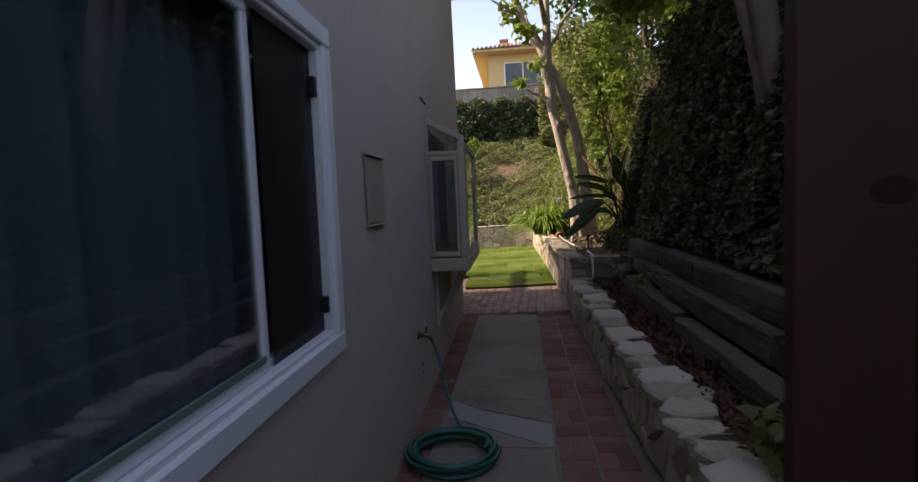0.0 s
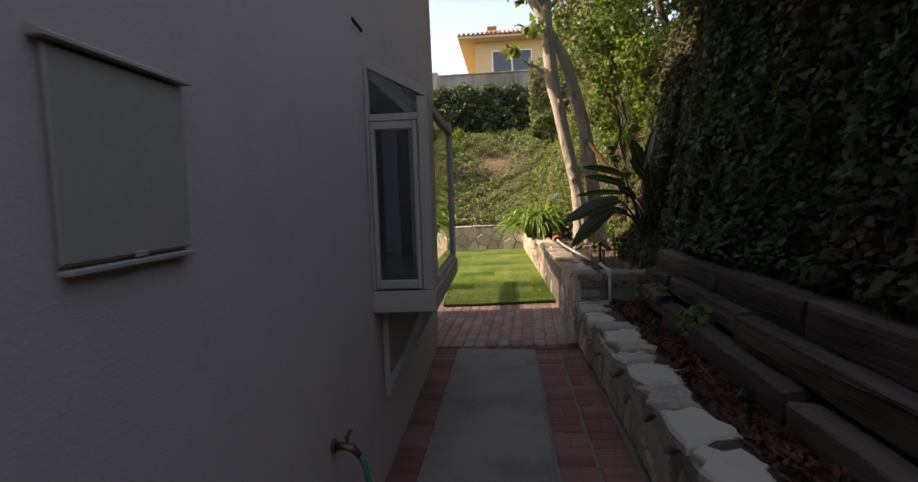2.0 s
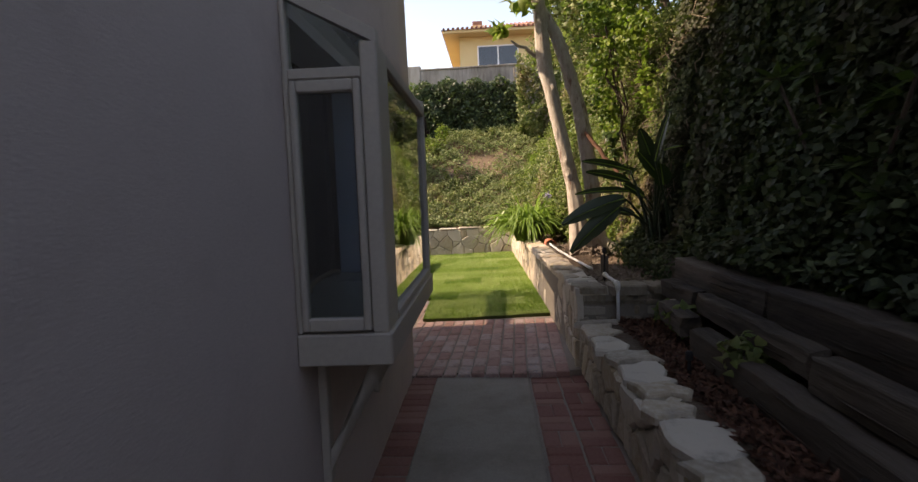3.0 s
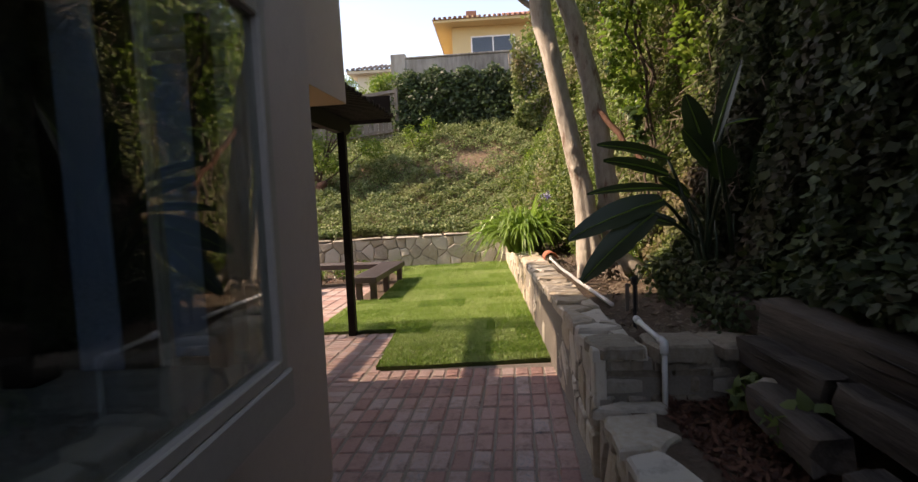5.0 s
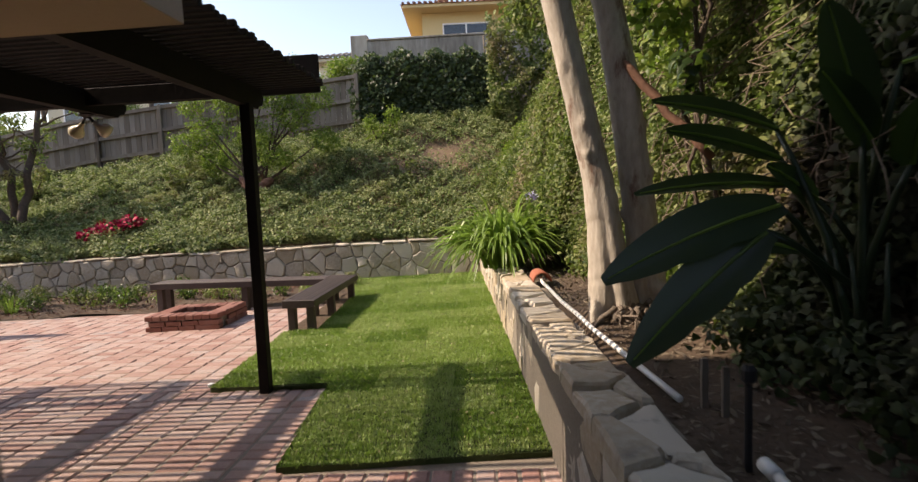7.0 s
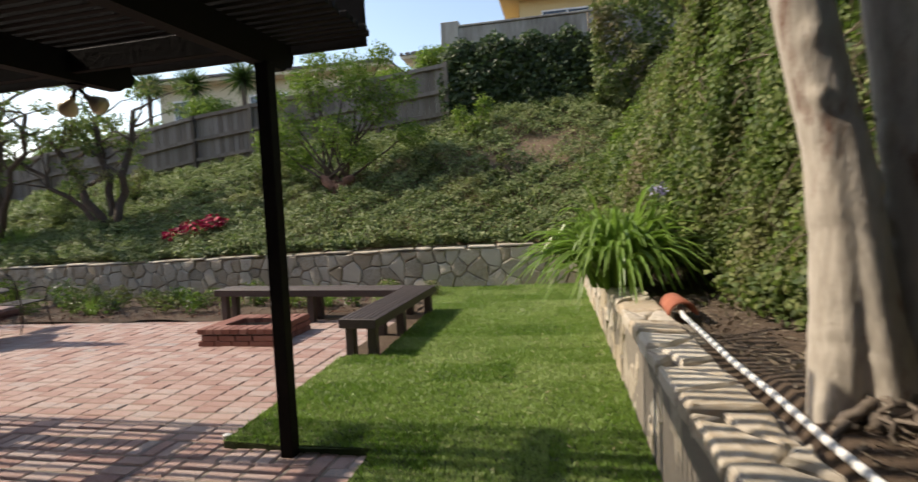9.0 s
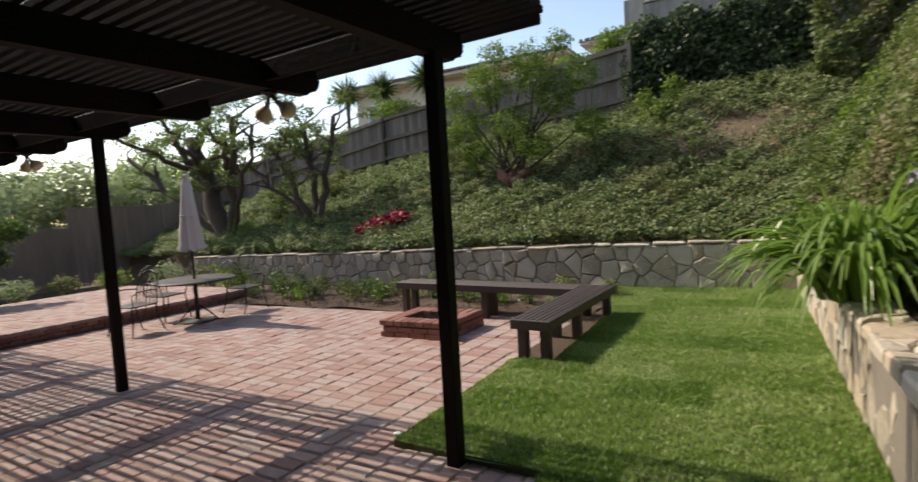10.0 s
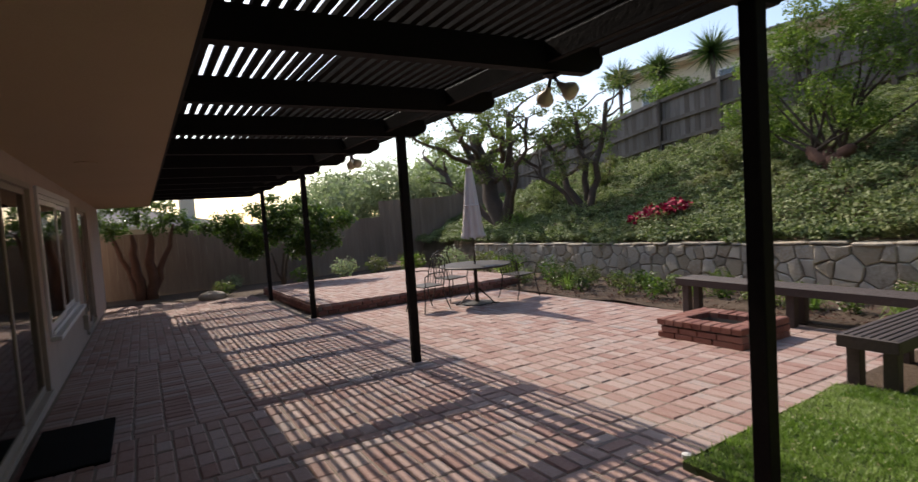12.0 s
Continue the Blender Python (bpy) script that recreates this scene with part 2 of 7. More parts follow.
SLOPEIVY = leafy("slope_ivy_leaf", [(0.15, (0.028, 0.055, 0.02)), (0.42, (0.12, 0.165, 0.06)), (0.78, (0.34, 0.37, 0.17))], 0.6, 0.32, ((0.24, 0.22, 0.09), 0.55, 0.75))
VINE = leafy("vine_leaf", [(0.15, (0.03, 0.055, 0.016)), (0.5, (0.1, 0.14, 0.042)), (0.85, (0.24, 0.27, 0.095))], 0.6, 0.36, ((0.21, 0.155, 0.09), 0.5, 0.68))
BRIGHT = leafy("bright_leaf", [(0.15, (0.05, 0.1, 0.016)), (0.5, (0.12, 0.19, 0.03)), (0.85, (0.24, 0.3, 0.06))], 0.45, 0.45)
CITRUS = leafy("citrus_leaf", [(0.15, (0.012, 0.03, 0.009)), (0.5, (0.035, 0.068, 0.018)), (0.85, (0.09, 0.14, 0.03))], 0.32, 0.4)
DEEP = leafy("deep_green_leaf", [(0.15, (0.012, 0.03, 0.01)), (0.85, (0.05, 0.085, 0.025))], 0.35, 0.25)
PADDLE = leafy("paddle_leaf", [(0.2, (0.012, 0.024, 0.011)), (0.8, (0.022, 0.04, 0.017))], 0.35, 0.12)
STRAP = leafy("strap_leaf", [(0.15, (0.07, 0.15, 0.025)), (0.55, (0.16, 0.27, 0.05)), (0.9, (0.3, 0.38, 0.1))], 0.35, 0.42)
GRASS = leafy("grass_blade", [(0.0, (0.06, 0.135, 0.014)), (0.25, (0.15, 0.275, 0.034)), (0.6, (0.25, 0.37, 0.08)), (1.0, (0.42, 0.51, 0.2))], 0.45, 0.38, None, (0.45, 0.62))
STRAW = surface("dry_straw", [(0.2, (0.3, 0.24, 0.12)), (0.8, (0.5, 0.43, 0.26))], 3, 50, 0.9, 0.1, 0.001)
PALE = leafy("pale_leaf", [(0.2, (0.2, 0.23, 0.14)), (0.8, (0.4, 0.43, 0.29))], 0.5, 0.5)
RED = petal("red_petal", [(0.2, (0.22, 0.004, 0.03)), (0.8, (0.5, 0.012, 0.06))])
LILAC = petal("lilac_petal", [(0.2, (0.4, 0.36, 0.62)), (0.8, (0.62, 0.58, 0.8))])
GLASS = glassy("window_glass", base=0.11)
SLIDEGLASS = glassy("coated_glass", base=0.2)
DOORGLASS = glassy("screened_glass", (0.6, 0.6, 0.6), 0.8, 0.03)
DIMGLASS = glassy("dim_glass", (0.45, 0.52, 0.6), 0.8)
BLACK = surface("black_plastic", [(0.3, (0.008, 0.008, 0.009)), (0.7, (0.02, 0.02, 0.022))], 3, 60, 0.5, 0.1, 0.001)
MAT = surface("black_mat", [(0.3, (0.004, 0.004, 0.004)), (0.7, (0.01, 0.01, 0.01))], 3, 90, 0.95, 0.4, 0.003, spec=0.1)
# stands for rooms without light: their darkness is put into the colour
INTERIOR = surface("unlit_room_dark", [(0.3, (0.035, 0.026, 0.022)), (0.7, (0.055, 0.045, 0.038))], 1, 40, 0.9, 0.1, 0.002)
COUNTER = surface("granite_counter", [(0.2, (0.12, 0.11, 0.1)), (0.8, (0.36, 0.34, 0.31))], 5, 60, 0.2, 0.0)
CURTAIN = surface("pale_curtain", [(0.3, (0.2, 0.24, 0.33)), (0.7, (0.25, 0.3, 0.4))], 2, 80, 0.95, 0.1, 0.002)
HOSE = surface("green_rubber", [(0.3, (0.008, 0.11, 0.085)), (0.7, (0.02, 0.18, 0.13))], 4, 50, 0.4, 0.05, 0.001)
BRASS = surface("dull_brass", [(0.3, (0.12, 0.09, 0.06)), (0.7, (0.22, 0.17, 0.1))], 6, 60, 0.45, 0.1, 0.001, None, (1, 1, 1), 0, 0.8)
PVC = surface("white_pvc", [(0.3, (0.66, 0.65, 0.62)), (0.7, (0.76, 0.75, 0.72))], 3, 50, 0.4, 0.05, 0.001)
TERRACOTTA = surface("terracotta", [(0.3, (0.3, 0.09, 0.05)), (0.7, (0.42, 0.15, 0.09))], 4, 40, 0.85, 0.3, 0.003)
CANVAS = surface("pale_canvas", [(0.3, (0.58, 0.53, 0.5)), (0.7, (0.68, 0.63, 0.6))], 1.5, 120, 0.95, 0.2, 0.002)
IRON = surface("wrought_iron", [(0.3, (0.03, 0.027, 0.025)), (0.7, (0.07, 0.062, 0.055))], 3, 60, 0.55, 0.2, 0.002, None, (1, 1, 1), 0, 0.5)
YELLOWSTUCCO = surface("yellow_stucco", [(0.3, (0.58, 0.45, 0.24)), (0.7, (0.66, 0.53, 0.3))], 1, 40, 0.95, 0.2, 0.004)
CREAM = surface("cream_stucco", [(0.3, (0.55, 0.5, 0.38)), (0.7, (0.64, 0.59, 0.47))], 1, 40, 0.95, 0.2, 0.004)
ROOFTILE = surface("clay_roof_tile", [(0.2, (0.14, 0.06, 0.045)), (0.8, (0.28, 0.14, 0.1))], 1, 20, 0.9, 0.4, 0.01, None, (1, 1, 1), 0.4)
SHINGLE = surface("grey_shingle", [(0.2, (0.13, 0.12, 0.12)), (0.8, (0.23, 0.21, 0.2))], 1, 20, 0.95, 0.4, 0.01, None, (1, 1, 1), 0.4)
OLDWALL = surface("stained_concrete_wall", [(0.3, (0.27, 0.245, 0.21)), (0.7, (0.42, 0.39, 0.345))], 0.6, 14, 0.95, 0.4, 0.006, ((0.15, 0.13, 0.11), 0.42, 0.66, 2.2), (1, 1, 0.18))
KNOT = surface("dark_knot", [(0.25, (0.012, 0.005, 0.0035)), (0.75, (0.04, 0.016, 0.01))], 30, 90, 0.9, 0.5, 0.003)
GATEWOOD = surface("brown_gate_board", [(0.25, (0.02, 0.0075, 0.005)), (0.75, (0.068, 0.025, 0.015))], 1.3, 9, 0.6, 0.5, 0.004, ((0.055, 0.018, 0.011), 0.52, 0.7, 4), (1, 1, 0.12))
LAMPGLASS = surface("lamp_lens", [(0.3, (0.6, 0.52, 0.36)), (0.7, (0.7, 0.62, 0.45))], 6, 60, 0.2, 0.0)

# ---- building blocks ----


class Geo:
    """Gathers corners and faces of one mesh."""

    def __init__(self):
        self.v, self.f = [], []

    def add(self, verts, faces):
        n = len(self.v)
        self.v.extend(tuple(p) for p in verts)
        self.f.extend(tuple(i + n for i in q) for q in faces)
        return self

    def box(self, x0, x1, y0, y1, z0, z1, c=0.0, m=None):
        """A box, its edges cut by c."""
        if c <= 0:
            v = [Vector((x, y, z)) for x in (x0, x1) for y in (y0, y1) for z in (z0, z1)]
            f = [(0, 1, 3, 2), (4, 6, 7, 5), (0, 4, 5, 1), (2, 3, 7, 6), (0, 2, 6, 4), (1, 5, 7, 3)]
        else:
            v, idx = [], {}
            for i, x in enumerate((x0, x1)):
                for j, y in enumerate((y0, y1)):
                    for k, z in enumerate((z0, z1)):
                        sx, sy, sz = (c, -c)[i], (c, -c)[j], (c, -c)[k]
                        for a, p in enumerate(((x, y + sy, z + sz), (x + sx, y, z + sz), (x + sx, y + sy, z))):
                            idx[i, j, k, a] = len(v)
                            v.append(Vector(p))
            f = []
            for i in (0, 1):
                q = [idx[i, 0, 0, 0], idx[i, 1, 0, 0], idx[i, 1, 1, 0], idx[i, 0, 1, 0]]
                f.append(q if i else q[::-1])
                q = [idx[0, i, 0, 1], idx[1, i, 0, 1], idx[1, i, 1, 1], idx[0, i, 1, 1]]
                f.append(q[::-1] if i else q)
                q = [idx[0, 0, i, 2], idx[1, 0, i, 2], idx[1, 1, i, 2], idx[0, 1, i, 2]]
                f.append(q if i else q[::-1])
            for i in (0, 1):
                for j in (0, 1):
                    q = [idx[i, j, 0, 0], idx[i, j, 1, 0], idx[i, j, 1, 1], idx[i, j, 0, 1]]
                    f.append(q if i == j else q[::-1])
                    q = [idx[i, 0, j, 0], idx[i, 1, j, 0], idx[i, 1, j, 2], idx[i, 0, j, 2]]
                    f.append(q[::-1] if i == j else q)
                    q = [idx[0, i, j, 1], idx[1, i, j, 1], idx[1, i, j, 2], idx[0, i, j, 2]]
                    f.append(q if i == j else q[::-1])
                    for k in (0, 1):
                        q = [idx[i, j, k, 0], idx[i, j, k, 1], idx[i, j, k, 2]]
                        f.append(q if (i + j + k) % 2 else q[::-1])
        if m is not None:
            v = [m @ p for p in v]
        return self.add(v, f)

    def prism(self, ring, d0, d1, axes="xyz"):
        """A flat ring pushed from d0 to d1; axes tells which way the ring lies (its two ways, then the push)."""
        n = len(ring)

        def at(u, v, w):
            p = dict(zip(axes, (u, v, w)))
            return (p["x"], p["y"], p["z"])
        v = [at(a, b, d0) for a, b in ring] + [at(a, b, d1) for a, b in ring]
        f = [tuple(range(n))[::-1], tuple(range(n, 2 * n))] + [(i, (i + 1) % n, (i + 1) % n + n, i + n) for i in range(n)]
        return self.add(v, f)

    def tube(self, pts, radii, sides=8, close=True):
        """A round bar along points."""
        pts = [Vector(p) for p in pts]
        if isinstance(radii, (int, float)):
            radii = [radii] * len(pts)
        rings, up = [], None
        for i, p in enumerate(pts):
            d = (pts[min(i + 1, len(pts) - 1)] - pts[max(i - 1, 0)]).normalized()
            if up is None:
                up = d.orthogonal().normalized()
            up = (up - d * up.dot(d)).normalized()
            s = d.cross(up)
            rings.append([p + (up * math.cos(a) + s * math.sin(a)) * radii[i] for a in (math.tau * k / sides for k in range(sides))])
        v = [q for r in rings for q in r]
        f = [(i * sides + k, i * sides + (k + 1) % sides, (i + 1) * sides + (k + 1) % sides, (i + 1) * sides + k) for i in range(len(pts) - 1) for k in range(sides)]
        if close:
            f += [tuple(range(sides))[::-1], tuple(range((len(pts) - 1) * sides, len(pts) * sides))]
        return self.add(v, f)

    def lathe(self, profile, centre=(0, 0, 0), sides=24):
        """A turned body: profile of (radius, height)."""
        cx, cy, cz = centre
        v = [(cx + r * math.cos(math.tau * k / sides), cy + r * math.sin(math.tau * k / sides), cz + h) for r, h in profile for k in range(sides)]
        f = [(i * sides + k, i * sides + (k + 1) % sides, (i + 1) * sides + (k + 1) % sides, (i + 1) * sides + k) for i in range(len(profile) - 1) for k in range(sides)]
        f += [tuple(range(sides))[::-1], tuple(range((len(profile) - 1) * sides, len(profile) * sides))]
        return self.add(v, f)

    def mesh(self, name, material, smooth=False):
        me = bpy.data.meshes.new(name)
        me.from_pydata([tuple(p) for p in self.v], [], self.f)
        me.materials.append(material)
        if smooth:
            me.shade_smooth()
        me.update()
        return me


def part(name, geo, material, parent=None, label="", smooth=False):
    """Links one mesh, under its thing where it is a part."""
    ob = new(name, geo.mesh(name, material, smooth))
    if parent is not None:
        ob.parent = parent
    if label:
        tagged(ob, label)
    return ob


def thing(name, label, category, at=(0, 0, 0), kind="", group=""):
    """An empty at a thing's base, to hold its parts; parts are written in world places round it."""
    ob = new(name)
    ob.empty_display_size = 0.1
    return tagged(ob, label, category, group, kind)


def fast_mesh(name, verts, faces, material, smooth=False):
    """A mesh from arrays: verts n x 3, faces m x k with one k."""
    me = bpy.data.meshes.new(name)
    k = faces.shape[1]
    me.vertices.add(len(verts))
    me.vertices.foreach_set("co", verts.astype(np.float32).ravel())
    me.loops.add(faces.size)
    me.loops.foreach_set("vertex_index", faces.astype(np.int32).ravel())
    me.polygons.add(len(faces))
    me.polygons.foreach_set("loop_start", np.arange(0, faces.size, k, dtype=np.int32))
    me.materials.append(material)
    me.update(calc_edges=True)
    if smooth:
        me.shade_smooth()
    return me


RNG = np.random.default_rng(7)


def unit(a):
    return a / np.maximum(np.linalg.norm(a, axis=1, keepdims=True), 1e-9)


def leaf_mesh(name, places, facing, sizes, material, width=0.75, droop=0.25, spread=0.8, lobes=False):
    """Many leaves as one mesh: each a folded blade of two or four triangles, turned about its facing by chance."""
    n = len(places)
    nrm = unit(facing + RNG.normal(0, spread, (n, 3)))
    along = unit(np.cross(nrm, RNG.normal(0, 1, (n, 3))))
    side = np.cross(nrm, along)
    s = sizes[:, None]
    tip = places + along * s - nrm * s * droop
    if lobes:
        w = s * width * 0.5
        pts = [places, places + along * s * 0.1 + side * w - nrm * s * 0.1, places + along * s * 0.55 + side * w * 0.62, tip,
               places + along * s * 0.55 - side * w * 0.62, places + along * s * 0.1 - side * w - nrm * s * 0.1, places + along * s * 0.45 + nrm * s * 0.1]
        v = np.stack(pts, 1).reshape(-1, 3)
        base = np.arange(n)[:, None, None] * 7
        f = (np.array([[0, 1, 6], [1, 2, 6], [2, 3, 6], [3, 4, 6], [4, 5, 6], [5, 0, 6]])[None] + base).reshape(-1, 3)
    else:
        w = s * width * 0.5
        mid = places + along * s * 0.45 + nrm * s * 0.12
        v = np.stack([places, mid + side * w - nrm * s * 0.15, tip, mid - side * w - nrm * s * 0.15], 1).reshape(-1, 3)
        base = np.arange(n)[:, None, None] * 4
        f = (np.array([[0, 1, 2], [0, 2, 3]])[None] + base).reshape(-1, 3)
    return fast_mesh(name, v, f, material)


def wave(x, y, seed=0.0):
    """Smooth uneven heights from -1 to 1."""
    return (np.sin(x * 1.3 + seed) * np.cos(y * 1.7 + seed * 2) + 0.6 * np.sin(x * 3.1 + y * 2.3 + seed * 3) + 0.4 * np.sin(y * 5.3 - x * 4.1 + seed) + 0.3 * np.sin(x * 9.7 + seed * 5) * np.sin(y * 8.9)) / 2.0

# ---- ground ----


def back_height(x, y):
    """The slope behind the far wall; the whole yard falls gently to the west."""
    v = y + 0.0454 * (x + 1.5)
    rise = 0.61 + 0.018 * np.clip(x + 3, -14, 4)
    z = 0.60 + 0.025 * np.clip(x + 1.5, -16, 1) + (np.clip(v, 16.3, 20.6) - 16.3) * rise + np.clip(v - 20.6, 0, 60) * 0.09
    hump = 0.3 * np.exp(-((x + 2.7) / 1.7) ** 2 - ((v - 18.7) / 0.5) ** 2)
    return z + hump + 0.10 * wave(x * 0.8, y * 0.8, 2.0) * np.clip((v - 16.4) * 1.2, 0, 1)


def bank_foot(y):
    return 1.6 - 0.15 * np.clip(y - 9.5, 0, 7)


def bank_height(x, y):
    """The planted bank beside the path: a bed, then a shelf, then an ivied face almost upright."""
    south = np.clip((7.6 - y) / 0.25, 0, 1)
    bed = 0.43 + 0.03 * wave(x * 2, y * 2, 1.0)
    shelf = 0.67 + 0.05 * np.clip(x - 0.9, 0, 1) + 0.03 * wave(x * 2, y * 2, 4.0)
    low = south * np.where(x < 1.5, bed, 0.86) + (1 - south) * shelf
    d = np.clip(x - bank_foot(y), 0, 8)
    ease = np.clip((y - 12.8) / 3.5, 0, 1)
    run = 0.45 + 1.0 * ease
    rise = 2.4 - 0.75 * np.clip((4.0 - y) / 0.8, 0, 1)
    up = 1.1 * np.clip(d, 0, 0.2) + np.clip(d - 0.2, 0, run) * rise / run + np.clip(d - 0.2 - run, 0, 9) * 0.3
    up = up + 0.1 * np.exp(-((x - 1.0) / 0.4) ** 2 - ((y - 9.6) / 0.4) ** 2) * (x > 0.82)
    return low + up + 0.3 * wave(x * 1.1, y * 1.1, 6.0) * np.clip(d * 2, 0, 1)


def terrain(name, fn, x0, x1, y0, y1, step, material, label):
    nx, ny = int((x1 - x0) / step) + 1, int((y1 - y0) / step) + 1
    X, Y = np.meshgrid(np.linspace(x0, x1, nx), np.linspace(y0, y1, ny))
    Z = fn(X, Y)
    v = np.stack([X, Y, Z], -1).reshape(-1, 3)
    i = np.arange(nx * ny).reshape(ny, nx)
    f = np.stack([i[:-1, :-1], i[:-1, 1:], i[1:, 1:], i[1:, :-1]], -1).reshape(-1, 4)
    ob = new(name, fast_mesh(name, v, f, material, True))
    return tagged(ob, label, "ground", kind="structure")


g = Geo().add([(-900, -900, -0.6), (900, -900, -0.6), (900, 900, -0.6), (-900, 900, -0.6)], [(0, 1, 2, 3)])
tagged(part("ground", g, SOIL), "bare brown soil round the house", "ground", kind="structure")
def hill_ground(x, y):
    """The slope, cut away in front of its retaining wall."""
    return np.where(y + 0.0454 * (x + 1.5) < 16.52, -0.5, back_height(x, y))


terrain("hillside", hill_ground, -18.5, 3.0, 16.2, 60, 0.3, DRYSOIL, "dry brown earth slope under ivy")
terrain("bank", bank_height, 0.72, 9.0, -4.0, 21.5, 0.07, SOIL, "dry brown earth bank beside the path")

# ---- house ----
SIDE = pose(-0.672, 0, 0, 0, 0, 0.95)
# the back of the house, the pergola and the patio share one frame; the paving falls to the west
ABOUT = Matrix.Translation((-1.5, 10.55, 0))
BACK = ABOUT @ pose(0, 0, 0, 0, 0, -2.6) @ ABOUT.inverted()
FALL = ABOUT @ pose(0, 0, 0, 0, 0, -2.6) @ pose(0, 0, 0, 0, -1.43, 0) @ ABOUT.inverted()
ROOFFALL = ABOUT @ pose(0, 0, 0, 0, 0, -2.6) @ pose(0, 0, 0, 0, -0.65, 0) @ ABOUT.inverted()


def skew(geo, m):
    geo.v = [tuple(m @ Vector(p)) for p in geo.v]
    return geo


def pierced(width0, width1, z0, z1, holes, d0, d1, axis):
    """A wall along one axis with openings: rows of (a0, a1, h0, h1)."""
    g = Geo()
    edges = sorted({width0, width1, *[h[0] for h in holes], *[h[1] for h in holes]})
    for a, b in zip(edges, edges[1:]):
        spans, low = [], z0
        for h in sorted((h for h in holes if h[0] < b and h[1] > a), key=lambda h: h[2]):
            spans.append((low, h[2]))
            low = h[3]
        spans.append((low, z1))
        for p, q in spans:
            if q - p > 1e-4:
                if axis == "y":
                    g.box(d0, d1, a, b, p, q)
                else:
                    g.box(a, b, d0, d1, p, q)
    return g


UPPER = 4.74
SLIDE = (0.05, 2.2, 0.99, 2.14)
BAY = (4.72, 6.02, 1.06, 2.12)
g = pierced(-3.0, 7.42, -0.1, UPPER, [SLIDE, BAY], -0.2, 0.0, "y")
# unseen gable, added so that the house shades the bank
g.prism([(-3.0, UPPER), (7.42, UPPER), (2.3, UPPER + 2.6)], -0.2, 0.0, "yzx")
wall_side = tagged(part("wall_side", skew(g, SIDE), STUCCO), "taupe stucco side wall of a two-storey house", "wall", kind="structure")

DOORS = [(-6.35, -3.9, -0.02, 1.92), (-9.4, -6.75, 0.45, 1.86), (-12.2, -10.4, -0.15, 1.86)]
g = pierced(-15.6, -0.9, -0.5, 2.16, DOORS, 7.2, 7.4, "x")
g.box(-0.9, -0.705, 7.2, 7.4, -0.1, 2.16)
tagged(part("wall_back", skew(g, BACK), STUCCO), "taupe stucco back wall under the overhang", "wall", kind="structure")
g = Geo().box(-15.6, -0.765, 8.35, 8.5, 2.16, UPPER).box(-0.93, -0.765, 7.4, 8.35, 2.16, UPPER)
tagged(part("wall_upper", skew(g, ROOFFALL), STUCCO), "taupe stucco upper storey wall that juts out", "wall", kind="structure")
g = Geo().box(-15.6, -0.93, 7.402, 8.35, 2.163, 2.23).box(-15.6, -0.767, 7.402, 8.498, 2.1555, 2.1595)
tagged(part("ceiling", skew(g, ROOFFALL), SOFFIT), "warm stucco soffit under the upper storey", "ceiling", kind="structure")
# gable roof, its ridge along the house; eaves over the patio and over the path
# ridge is out of view; its height is chosen to shade the bank
RIDGE = UPPER + 3.2
g = Geo().prism([(-4.3, UPPER + 0.02), (-4.3, UPPER - 0.12), (8.9, UPPER - 0.12), (8.9, UPPER + 0.02), (2.3, RIDGE + 0.18)], -16.2, -0.45, "yzx")
tagged(part("roof", skew(g, BACK), DARKWOOD), "dark overhanging house roof", "roof", kind="structure")
g = Geo().box(-15.5, -0.7, -3.2, -3.0, -0.1, UPPER).box(-15.7, -15.5, -3.2, 7.6, -0.5, UPPER)
tagged(part("wall_far", g, STUCCO), "taupe stucco outer walls", "wall", kind="structure")
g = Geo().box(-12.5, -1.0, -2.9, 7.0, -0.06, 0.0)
tagged(part("floor", g, INTERIOR), "floor inside the house, coloured dark for the unlit room", "floor", kind="structure")
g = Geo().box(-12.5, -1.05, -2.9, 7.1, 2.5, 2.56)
tagged(part("room_ceiling", g, INTERIOR), "ceiling inside the house, coloured dark for the unlit room", "ceiling", kind="structure")
# partitions added unseen, so no bright wall shows through the windows
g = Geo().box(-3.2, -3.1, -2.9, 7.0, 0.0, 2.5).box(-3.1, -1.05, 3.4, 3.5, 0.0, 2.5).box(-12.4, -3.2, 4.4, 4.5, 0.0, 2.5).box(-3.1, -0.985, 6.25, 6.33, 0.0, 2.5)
tagged(part("room_wall", g, INTERIOR), "added partition walls, coloured dark for the unlit room", "wall", kind="structure")

# ---- pergola ----
POSTS = [(-1.50, 10.57), (-5.12, 10.57), (-8.96, 10.57), (-12.37, 10.57)]
RAFTERS = [-1.50, -2.66, -3.88, -5.12, -6.39, -7.66, -8.96, -10.1, -11.24, -12.37, -13.5, -14.6]
LOW, TOP = 2.235, 2.40
pergola = thing("pergola", "dark brown stained wooden pergola with a slatted roof", "pergola")
for x, y in POSTS:
    foot, head = 0.025 * (x + 1.5), LOW + 0.0114 * (x + 1.5)
    part("post", skew(Geo().box(x - 0.04, x + 0.04, y - 0.04, y + 0.04, foot - 0.01, head + 0.012, 0.004), BACK), DARKWOOD, pergola)
